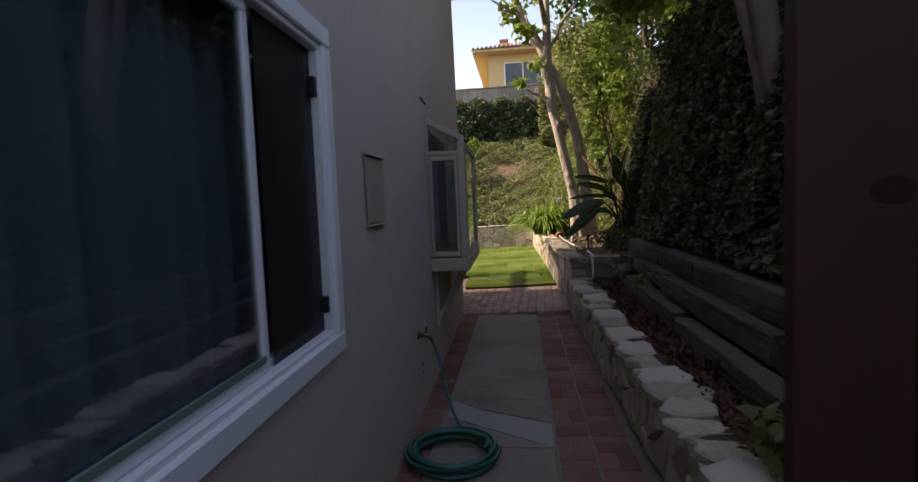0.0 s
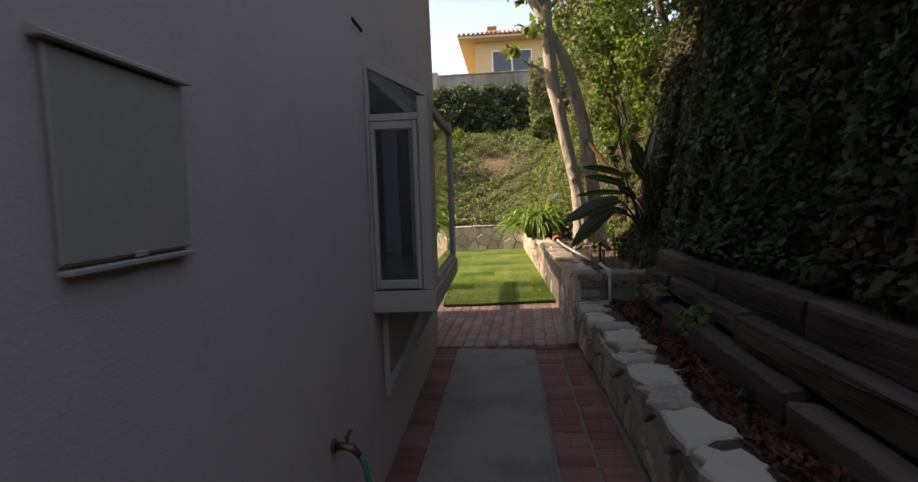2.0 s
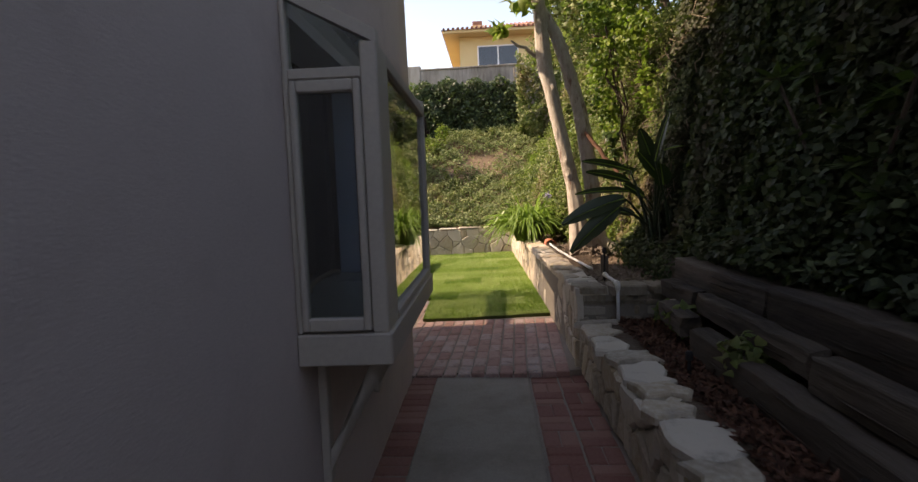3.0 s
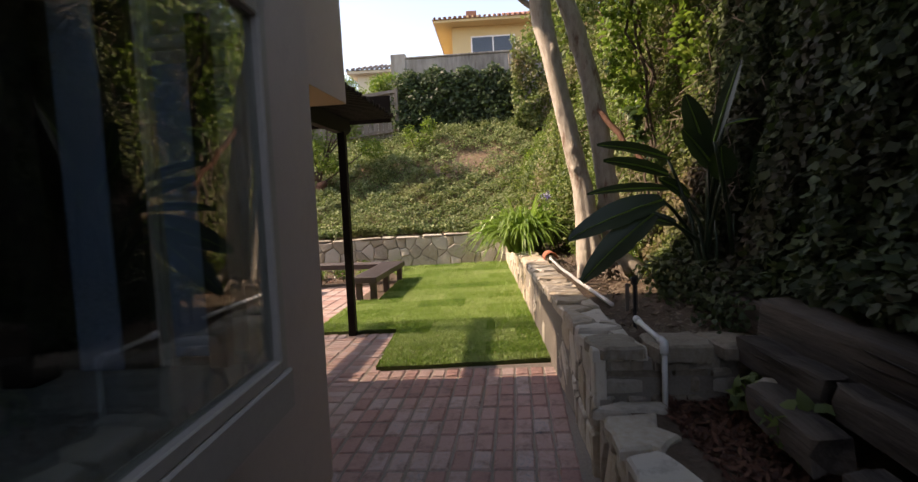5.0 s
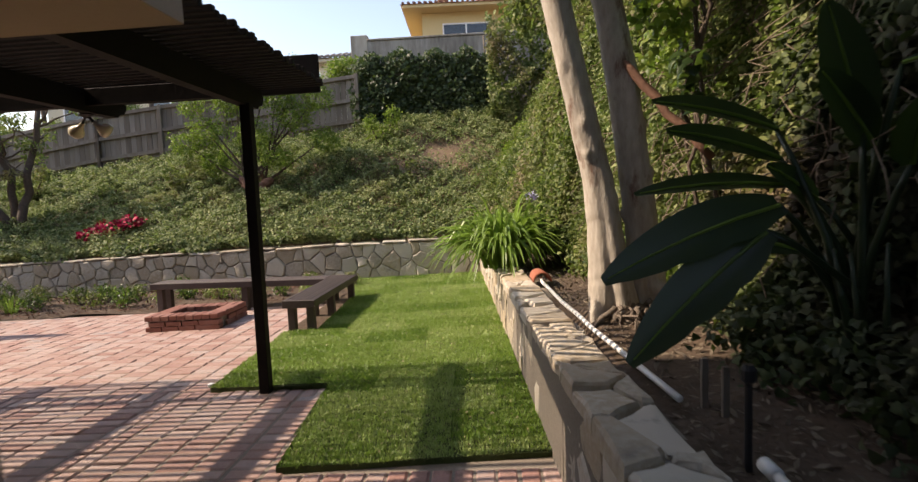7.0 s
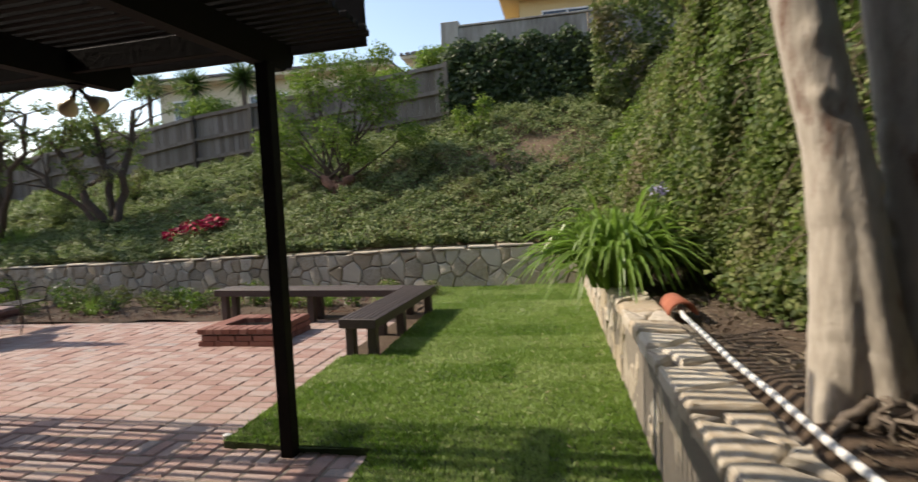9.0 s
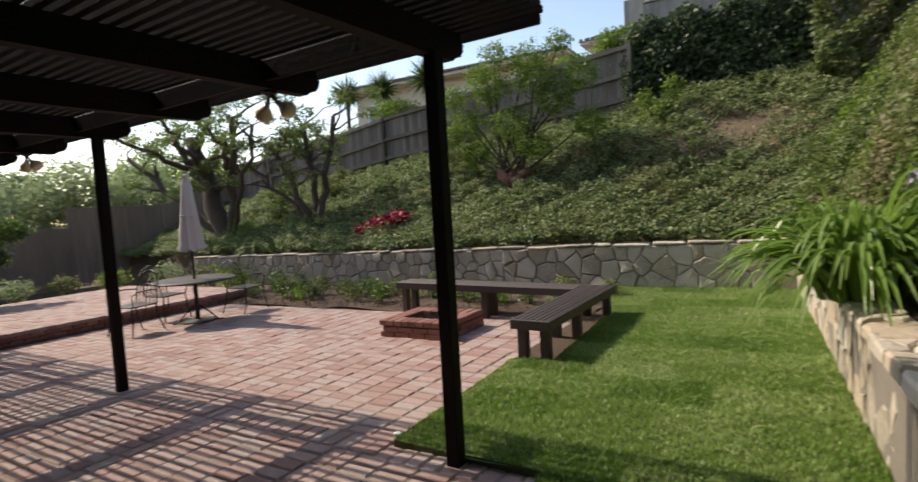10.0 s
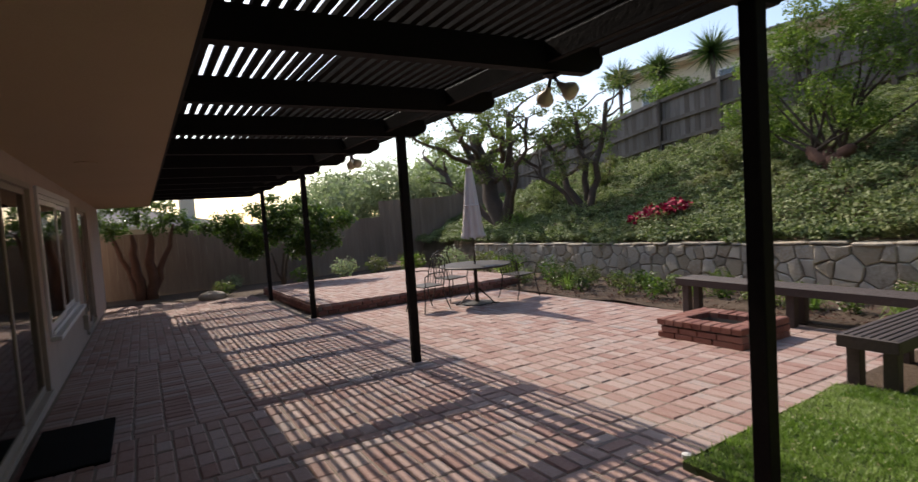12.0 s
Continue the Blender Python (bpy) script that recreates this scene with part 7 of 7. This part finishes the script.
def bush(name, x, y, blobs, per, size, mat, label, stems=5, bark=None, category="shrub", lobes=False, stump=0.0):
    """A shrub on the slope: stems from one root or stump into its leaf clumps, given relative to the root."""
    th = thing(name, label, category)
    c = on_hill(x, y)
    if stump:
        for k, (a, b) in enumerate([((0, 0, -0.1), (0, 0, stump)), ((0, 0, stump * 0.45), (-0.34, 0.05, stump * 1.05)), ((0.02, 0, stump * 0.4), (0.4, -0.05, stump * 0.95)), ((0.05, -0.05, -0.1), (0.28, -0.1, stump * 0.6))]):
            P = wander(c + Vector(a), c + Vector(b), 6, 0.05, 60 + k)
            part("stump", Geo().tube(P, [0.15, 0.14, 0.13, 0.12, 0.11, 0.09, 0.05], 10), REDBARK, th, "gnarled brown stump", True)
    for j, (o, r) in enumerate(blobs):
        part("stem", Geo().tube(wander(c + Vector((0.25 * math.sin(j * 2.1) if stump else 0, 0, stump * 0.9 - 0.05)), c + Vector(o), 5, 0.07, j + 17), [0.03, 0.026, 0.022, 0.018, 0.012, 0.008], 6), bark or DARKBARK, th, "", True)
    foliage("crown", [((c.x + o[0], c.y + o[1], c.z + o[2]), r) for o, r in blobs], per, size, mat, th, 0.55, 0.3, 0.9, lobes)
    return th


bush("slope_shrub", -4.75, 18.0, [((-1.0, 0.1, 1.5), (0.55, 0.5, 0.5)), ((-0.4, 0.0, 2.2), (0.6, 0.5, 0.5)), ((0.4, 0.1, 2.6), (0.6, 0.5, 0.45)), ((0.9, 0.1, 1.8), (0.6, 0.5, 0.45)), ((0.1, -0.1, 1.4), (0.6, 0.5, 0.45)), ((1.4, 0.2, 2.2), (0.5, 0.45, 0.4)), ((-0.9, 0.2, 0.9), (0.45, 0.4, 0.35)), ((1.5, 0.3, 1.3), (0.5, 0.4, 0.35)), ((-0.3, 0.1, 2.85), (0.4, 0.4, 0.3)), ((-1.3, 0.1, 2.1), (0.4, 0.4, 0.35)), ((1.0, 0.2, 2.85), (0.35, 0.35, 0.3)), ((0.6, -0.2, 0.9), (0.5, 0.4, 0.3)), ((-0.7, 0.2, 2.5), (0.45, 0.4, 0.3)), ((0.6, 0.0, 2.2), (0.6, 0.5, 0.4)), ((-1.5, 0.1, 1.3), (0.45, 0.4, 0.35))], 300, 0.055, BRIGHT, "airy green shrub with thin stems from a brown stump", stump=0.5)
bush("flower_bush", -7.35, 17.0, [((0.0, 0.0, 0.25), (0.4, 0.3, 0.15)), ((0.4, 0.05, 0.35), (0.3, 0.25, 0.14)), ((-0.35, -0.05, 0.15), (0.3, 0.25, 0.12))], 40, 0.05, DEEP, "low bush covered in crimson flowers")
c = on_hill(-7.35, 17.0)
P = np.concatenate([clump((c.x + o[0], c.y + o[1] - 0.05, c.z + o[2]), r, 150, 0.05, 0.85)[0] for o, r in (((0.0, 0.0, 0.3), (0.4, 0.3, 0.15)), ((0.42, 0.05, 0.4), (0.3, 0.25, 0.14)), ((-0.35, -0.05, 0.18), (0.28, 0.25, 0.1)))])
ob = new("blossom", leaf_mesh("blossom", P, np.tile([0, -0.5, 0.8], (len(P), 1)), np.full(len(P), 0.075), RED, 0.9, 0.2, 0.8))
ob.parent = bpy.data.objects["flower_bush"]
tagged(ob, "crimson flowers")
for k, (x, y, s) in enumerate([(-6.7, 18.6, 0.55), (-6.0, 18.9, 0.5), (-8.3, 18.4, 0.4), (-10.6, 18.9, 0.6), (-2.2, 19.6, 0.6), (-11.8, 18.0, 0.55), (-12.4, 18.6, 0.6), (-5.4, 19.6, 0.5), (-2.9, 18.2, 0.45), (-1.5, 18.0, 0.4)]):
    bush("slope_bush", x, y, [((0, 0, s * 0.6), (s * 0.8, s * 0.7, s * 0.5)), ((s * 0.4, 0, s * 1.3), (s * 0.45, s * 0.45, s * 0.5)), ((-s * 0.5, 0, s), (s * 0.4, s * 0.4, s * 0.45))], 170, 0.075, (VINE, BRIGHT, SLOPEIVY)[k % 3], "leafy green bush growing through the slope ivy")
strap_clump("grass_tuft", tuple(on_hill(-12.3, 17.3)), 150, 0.6, 0.6, "tall tuft of fine grassy leaves on the slope", 0.007, 61)


def bare_tree(name, x, y, stems, label, leaf, per):
    """A dark-stemmed tree: crooked stems that fork into twigs with thin leaves."""
    th = thing(name, label, "tree")
    c = on_hill(x, y)
    blobs = []
    for k, (o, r0) in enumerate(stems):
        tip = c + Vector(o)
        P = wander(c - Vector((0, 0, 0.1)), tip, 8, 0.14, 300 + k)
        part("trunk", Geo().tube(P, [r0 * (1.1 - 0.5 * i / 8) for i in range(9)], 10), DARKBARK, th, "", True)
        r = random.Random(k + 50)
        for j in range(7):
            a = P[r.randrange(4, 9)]
            b = a + Vector((r.uniform(-1.0, 1.0), r.uniform(-0.6, 0.6), r.uniform(0.05, 0.9)))
            part("limb", Geo().tube(wander(a, b, 5, 0.1, 400 + 10 * k + j), [r0 * 0.36, r0 * 0.3, r0 * 0.24, r0 * 0.18, r0 * 0.12, r0 * 0.07], 6), DARKBARK, th, "", True)
            blobs.append((tuple(b), (0.36, 0.34, 0.2)))
    foliage("crown", blobs, per, 0.085, leaf, th, 0.5)
    return th


bare_tree("slope_tree", -9.75, 17.5, [((-1.5, 0.0, 2.1), 0.09), ((-0.5, 0.2, 2.5), 0.08), ((0.5, 0.2, 2.6), 0.085), ((-2.2, -0.2, 1.7), 0.06)], "dark many-stemmed tree with thin leaves on the slope", VINE, 75)
bare_tree("leaning_tree", -12.75, 17.2, [((-1.55, 0.1, 2.9), 0.27), ((-2.2, 0.0, 3.1), 0.13), ((0.6, -0.2, 3.2), 0.12), ((-3.4, -0.6, 2.5), 0.1), ((1.6, -0.4, 2.9), 0.07)], "thick dark leaning tree at the foot of the slope", VINE, 100)

lt = bpy.data.objects["leaning_tree"]
c = on_hill(-12.75, 17.2)
for k, (a, b) in enumerate([((-1.0, 0.06, 1.9), (-0.2, -3.4, 2.9)), ((-1.12, 0.07, 2.1), (1.6, -3.0, 3.1)), ((0.1, -0.1, 2.0), (2.4, -2.2, 2.7))]):
    P = wander(c + Vector(a), c + Vector(b), 9, 0.16, 700 + k)
    part("limb", Geo().tube(P, [0.085 * (1 - 0.8 * i / 9) for i in range(10)], 8), DARKBARK, lt, "", True)
    foliage("crown", [((q.x, q.y, q.z + 0.1), (0.5, 0.5, 0.3)) for q in P[4:]], 34, 0.085, VINE, lt, 0.5)

# ---- beyond the fence ----
w = thing("terrace_wall", "stained grey concrete wall on the terrace above", "wall", kind="structure")
part("panel", skew(Geo().box(-2.85, 3.2, 21.3, 21.5, 3.0, 5.72, 0.01), BACK), OLDWALL, w)
part("pier", skew(Geo().box(-3.3, -2.85, 21.28, 21.54, 3.0, 5.88, 0.01), BACK), OLDWALL, w)
part("coping", skew(Geo().box(-2.84, 3.2, 21.26, 21.54, 5.722, 5.77, 0.008), BACK), OLDWALL, w)
iv = thing("ivy_screen", "dark ivy hanging thickly over a wall above the slope", "ivy")
part("backing", skew(Geo().box(-3.0, 0.5, 20.75, 20.9, 2.9, 5.0, 0.02), BACK), OLDWALL, iv)
P = np.stack([RNG.uniform(-3.15, 0.6, 19000), 20.7 - RNG.uniform(0, 0.3, 19000), RNG.uniform(3.2, 5.5, 19000)], 1)
P[:, 1] -= 0.12 * wave(P[:, 0] * 2, P[:, 2] * 2, 3.0)
keep = P[:, 2] < 5.15 + 0.2 * wave(P[:, 0] * 2.2, P[:, 0] * 0.3, 1.0)
P = P[keep] @ np.array([[c for c in row[:3]] for row in BACK.to_3x3()]).T + np.array((BACK @ Vector((0, 0, 0)))[:])
ob = new("leaves", leaf_mesh("leaves", P, np.tile([0, -0.9, 0.5], (len(P), 1)), 0.085 * RNG.uniform(0.6, 1.3, len(P)), SCREENIVY, 0.85, 0.3, 0.6))
ob.parent = iv

vs = thing("vine_screen", "yellow-green vine climbing over the terrace wall", "vine")
for k in range(7):
    x = 0.55 + k * 0.42
    part("stem", skew(Geo().tube(wander((x, 20.55, 2.6), (x + rt.uniform(-0.3, 0.3), 20.5, 5.4 + rt.uniform(-0.4, 0.3)), 7, 0.1, 830 + k), 0.018, 6), BACK), VINEWOOD, vs, "", True)
n = 26000
P = np.stack([RNG.uniform(0.35, 3.4, n), 20.6 - RNG.uniform(0, 0.3, n), RNG.uniform(2.4, 6.3, n)], 1)
P[:, 1] -= 0.3 * (1 + wave(P[:, 0] * 1.6, P[:, 2] * 1.8, 7.0)) + 0.25 * (1 + wave(P[:, 0] * 3.6, P[:, 2] * 3.8, 2.0))
keep = (P[:, 2] < 5.55 + 0.35 * wave(P[:, 0] * 2.6, P[:, 0] * 1.3, 4.0)) & (RNG.uniform(0, 1, n) < 0.75 + 0.5 * wave(P[:, 0] * 2.9, P[:, 2] * 2.7, 9.0))
P = P[keep] @ np.array([[c for c in row[:3]] for row in BACK.to_3x3()]).T + np.array((BACK @ Vector((0, 0, 0)))[:])
ob = new("leaves", leaf_mesh("leaves", P, np.tile([-0.3, -0.8, 0.5], (len(P), 1)), 0.085 * RNG.uniform(0.6, 1.3, len(P)), VINE, 0.75, 0.3, 0.8))
ob.parent = vs


def villa(name, x0, x1, y0, y1, z0, z1, wall, roof, label, windows, eave=0.6, rise=1.1, chimney=None):
    """A house beyond the fence: walls, tiled hip roof, openings, chimney."""
    h = thing(name, label, "house")
    part("wall", Geo().box(x0, x1, y0, y1, z0, z1), wall, h)
    part("eave", Geo().box(x0 - eave, x1 + eave, y0 - eave, y1 + eave, z1 + 0.002, z1 + 0.14, 0.02), wall, h)
    e = eave + 0.06
    A, B, C, D = (x0 - e, y0 - e), (x1 + e, y0 - e), (x1 + e, y1 + e), (x0 - e, y1 + e)
    run = min(x1 - x0, y1 - y0) / 2 + e
    r0, r1 = (x0 - e + run, (y0 + y1) / 2), (x1 + e - run, (y0 + y1) / 2)
    z = z1 + 0.141
    v = [(*A, z), (*B, z), (*C, z), (*D, z), (*r0, z + rise), (*r1, z + rise)]
    rf = part("roof", Geo().add(v, [(0, 1, 5, 4), (1, 2, 5), (2, 3, 4, 5), (3, 0, 4), (3, 2, 1, 0)]), roof, h)
    n = int((x1 - x0 + 2 * e) / 0.22)
    g = Geo()
    for i in range(n):
        x = x0 - e + (i + 0.5) * (x1 - x0 + 2 * e) / n
        k = min(1.0, (x - x0 + e) / run, (x1 + e - x) / run)
        top = (x, y0 - e + run * k, z + rise * k)
        g.tube([(x, y0 - e - 0.03, z + 0.03), (top[0], top[1], top[2] + 0.03)], 0.06, 6)
    part("roof_tiles", g, roof, rf)
    for a, b, c, d in windows:
        wd = part("window", Geo().box(a, b, y0 - 0.03, y0 - 0.002, c, c + 0.06).box(a, b, y0 - 0.03, y0 - 0.002, d - 0.06, d).box(a, a + 0.06, y0 - 0.03, y0 - 0.002, c + 0.06, d - 0.06).box(b - 0.06, b, y0 - 0.03, y0 - 0.002, c + 0.06, d - 0.06).box((a + b) / 2 - 0.03, (a + b) / 2 + 0.03, y0 - 0.03, y0 - 0.002, c + 0.06, d - 0.06), VINYL, h)
        part("pane", Geo().box(a + 0.06, b - 0.06, y0 - 0.012, y0 - 0.004, c + 0.06, d - 0.06), DIMGLASS, wd)
        part("blind", Geo().box(a + 0.06, b - 0.06, y0 - 0.0038, y0 - 0.0018, c + 0.06, d - 0.06), SHINGLE, wd)
    if chimney:
        cx, cy, cz = chimney
        ch = part("chimney", Geo().box(cx - 0.35, cx + 0.35, cy - 0.3, cy + 0.3, z1, cz, 0.01), wall, h)
        part("chimney_cap", Geo().box(cx - 0.25, cx + 0.25, cy - 0.2, cy + 0.2, cz + 0.001, cz + 0.25, 0.01), ROOFTILE, ch)
    return h


villa("hill_house", -1.45, 6.0, 30.0, 38.0, 3.0, 9.2, YELLOWSTUCCO, ROOFTILE, "yellow stucco house with a clay tile roof up the hill", [(-0.6, 1.4, 7.0, 8.75)], 0.75, 1.5, (-0.6, 32.2, 10.3))
villa("terrace_house", -15.5, -6.4, 27.0, 33.0, 2.0, 6.3, CREAM, SHINGLE, "cream house with a pale eave behind the fence", [(-14.9, -13.4, 4.5, 5.8), (-11.6, -10.0, 4.5, 5.8), (-8.6, -7.4, 4.7, 5.8)], 0.6, 0.9)
villa("upper_house", -5.9, -3.9, 30.0, 35.0, 3.0, 7.3, CREAM, SHINGLE, "small cream gable house up the hill", [], 0.4, 0.5)
villa("neighbour_house", -34.0, -27.0, 2.0, 11.9, -0.6, 1.45, CREAM, SHINGLE, "neighbouring house with a grey shingle roof and chimney", [], 0.5, 1.5, (-28.2, 11.4, 3.7))


def yucca(x, y, tall, seed):
    th = thing("yucca", "spiky yucca on a thin trunk behind the fence", "plant", group="yuccas behind the fence")
    c = on_hill(x, y)
    top = c + Vector((0.05, 0, tall))
    part("trunk", Geo().tube([c, (c + top) / 2 + Vector((0.04, 0, 0)), top], [0.07, 0.06, 0.07], 8), DARKBARK, th, "", True)
    n = 300
    d = unit(RNG.normal(0, 1, (n, 3)) + np.array([0, 0, 0.1]))
    s = unit(np.cross(d, RNG.normal(0, 1, (n, 3))))
    b = np.tile(np.array(top), (n, 1))
    L = RNG.uniform(0.55, 0.8, (n, 1))
    v = np.stack([b - s * 0.026, b + s * 0.026, b + d * L], 1).reshape(-1, 3)
    ob = new("leaves", fast_mesh("leaves", v, np.arange(3 * n).reshape(-1, 3), DEEP))
    ob.parent = th


yucca(-11.05, 21.75, 2.6, 1)
yucca(-9.25, 21.6, 2.45, 2)
yucca(-12.8, 22.0, 3.0, 3)
for k, (x, y, s, mat) in enumerate([(-11.9, 21.5, 0.7, VINE), (-10.3, 21.5, 0.9, BRIGHT), (-4.6, 21.5, 0.9, BRIGHT), (-3.4, 21.4, 0.8, BRIGHT), (-13.5, 21.6, 0.8, VINE)]):
    bush("fence_bush", x, y, [((0, 0, 1.35 + 0.3 * (k % 2)), (s, s, s * 0.6)), ((s * 0.6, 0.1, 1.1), (s * 0.6, s * 0.6, s * 0.45))], 300, 0.085, mat, "round green bush showing over the fence")


def yard_tree(name, x, y, z, trunk_h, blobs, per, size, mat, label, r0=0.05, lean=0.0):
    """A small tree in house-frame places, its crown given relative to its foot."""
    th = thing(name, label, "tree")
    c = BACK @ Vector((x, y, z))
    for j in range(3):
        b = c + Vector((0.25 * math.cos(j * 2.1) + lean, 0.25 * math.sin(j * 2.1), trunk_h))
        part("trunk", Geo().tube(wander(c - Vector((0, 0, 0.05)), b, 6, 0.06, 500 + j), [r0, r0 * 0.9, r0 * 0.85, r0 * 0.8, r0 * 0.7, r0 * 0.6, r0 * 0.4], 8), DARKBARK, th, "", True)
    foliage("crown", [((c.x + o[0], c.y + o[1], c.z + o[2]), r) for o, r in blobs], per, size, mat, th, 0.55)
    return th


yard_tree("citrus_tree", -14.4, 11.3, -0.32, 0.95, [((0.5 * u + 0.2 * math.sin(u * 9), 0.78 * u, 1.45 + 0.3 * math.cos(u * 4.1)), (0.55, 0.55, 0.42)) for u in (-1.5, -1.15, -0.8, -0.4, 0.0, 0.4, 0.8, 1.15, 1.4)] + [((0.1, 0.2, 2.0), (0.5, 0.5, 0.3)), ((-0.3, -0.4, 2.05), (0.45, 0.5, 0.28)), ((0.4, 0.7, 1.95), (0.5, 0.5, 0.3)), ((-0.6, -1.0, 1.85), (0.4, 0.4, 0.25)), ((0.3, 0.3, 1.0), (0.35, 0.4, 0.3)), ((-0.3, -0.6, 1.05), (0.3, 0.35, 0.25)), ((0.7, 1.15, 1.15), (0.3, 0.3, 0.25)), ((0.75, 1.5, 1.7), (0.3, 0.3, 0.25)), ((-0.85, -1.6, 1.7), (0.28, 0.28, 0.22)), ((0.0, 0.6, 2.3), (0.3, 0.3, 0.16)), ((-0.1, -0.1, 2.35), (0.25, 0.25, 0.14))], 190, 0.085, CITRUS, "round dark-leaved citrus tree by the fence", 0.04)
corner = thing("corner_tree", "gnarled tree with thick red-brown peeling trunks in the corner", "tree")
c = BACK @ Vector((-16.2, 8.25, -0.37))
for k, (dx, dy, h, r0) in enumerate([(0.05, 0.2, 1.75, 0.13), (0.0, -0.2, 1.7, 0.12), (0.1, 0.75, 1.9, 0.08), (0.0, -0.7, 1.9, 0.07)]):
    P = wander(c + Vector((0, 0.25 * (dy > 0) - 0.12, -0.05)), c + Vector((dx, dy, h)), 7, 0.07, 520 + k)
    part("trunk", Geo().tube(P, [r0 * q for q in (1.25, 1.05, 0.95, 1.0, 0.85, 0.75, 0.6, 0.4)], 10), REDBARK, corner, "", True)
foliage("crown", [((c.x + 0.2 * math.sin(i * 2.7), c.y - 1.0 + 0.27 * i, c.z + 2.0 + 0.16 * math.cos(i * 1.9)), (0.4, 0.32, 0.26)) for i in range(9)] + [((c.x + 0.1, c.y - 0.6 + 0.4 * i, c.z + 2.4), (0.4, 0.35, 0.22)) for i in range(4)] + [((c.x + 0.15, c.y + 0.9, c.z + 1.75), (0.25, 0.25, 0.2)), ((c.x + 0.15, c.y - 0.7, c.z + 1.7), (0.22, 0.22, 0.2))], 150, 0.085, CITRUS, corner, 0.5)
for k, (x, y, s) in enumerate([(-15.0, 13.1, 0.42), (-15.2, 14.2, 0.4), (-14.3, 14.9, 0.45), (-12.6, 15.3, 0.5), (-11.2, 15.4, 0.45), (-10.1, 15.3, 0.42), (-15.9, 10.3, 0.3), (-14.7, 9.9, 0.28), (-15.7, 12.1, 0.35)]):
    th = thing("yard_shrub", "pale flowering shrub at the edge of the platform", "shrub", group="shrubs round the platform")
    c = BACK @ Vector((x, y, 0.025 * (x + 1.5)))
    for j in range(4):
        part("stem", Geo().tube([c, c + Vector((0.4 * s * math.cos(j * 1.6), 0.4 * s * math.sin(j * 1.6), s))], 0.007, 5), DARKBARK, th)
    foliage("leaves", [((c.x, c.y, c.z + s * 0.8), (s * 1.2, s * 1.1, s * 0.75))], 190, 0.065, (PALE, VINE, BRIGHT)[k % 3], th, 0.6)
tagged(part("boulder", skew(Geo().lathe([(0.02, -0.05), (0.26, -0.03), (0.33, 0.06), (0.25, 0.15), (0.1, 0.19), (0.01, 0.195)], (-14.3, 9.6, -0.33), 14), BACK), STONE, None, "", True), "smooth pale boulder in the corner bed", "boulder")
g = Geo().add([(-16.95, 7.3, 0.004), (-15.4, 7.3, 0.004), (-14.2, 9.4, 0.004), (-13.65, 10.6, 0.004), (-13.62, 14.9, 0.01), (-9.0, 14.9, 0.01), (-9.0, 16.25, 0.03), (-16.95, 16.25, 0.03)], [tuple(range(8))])
cb = tagged(part("corner_bed", g, SOIL), "bare soil bed along the fence", "bed", kind="structure")
cb.matrix_basis = FALL
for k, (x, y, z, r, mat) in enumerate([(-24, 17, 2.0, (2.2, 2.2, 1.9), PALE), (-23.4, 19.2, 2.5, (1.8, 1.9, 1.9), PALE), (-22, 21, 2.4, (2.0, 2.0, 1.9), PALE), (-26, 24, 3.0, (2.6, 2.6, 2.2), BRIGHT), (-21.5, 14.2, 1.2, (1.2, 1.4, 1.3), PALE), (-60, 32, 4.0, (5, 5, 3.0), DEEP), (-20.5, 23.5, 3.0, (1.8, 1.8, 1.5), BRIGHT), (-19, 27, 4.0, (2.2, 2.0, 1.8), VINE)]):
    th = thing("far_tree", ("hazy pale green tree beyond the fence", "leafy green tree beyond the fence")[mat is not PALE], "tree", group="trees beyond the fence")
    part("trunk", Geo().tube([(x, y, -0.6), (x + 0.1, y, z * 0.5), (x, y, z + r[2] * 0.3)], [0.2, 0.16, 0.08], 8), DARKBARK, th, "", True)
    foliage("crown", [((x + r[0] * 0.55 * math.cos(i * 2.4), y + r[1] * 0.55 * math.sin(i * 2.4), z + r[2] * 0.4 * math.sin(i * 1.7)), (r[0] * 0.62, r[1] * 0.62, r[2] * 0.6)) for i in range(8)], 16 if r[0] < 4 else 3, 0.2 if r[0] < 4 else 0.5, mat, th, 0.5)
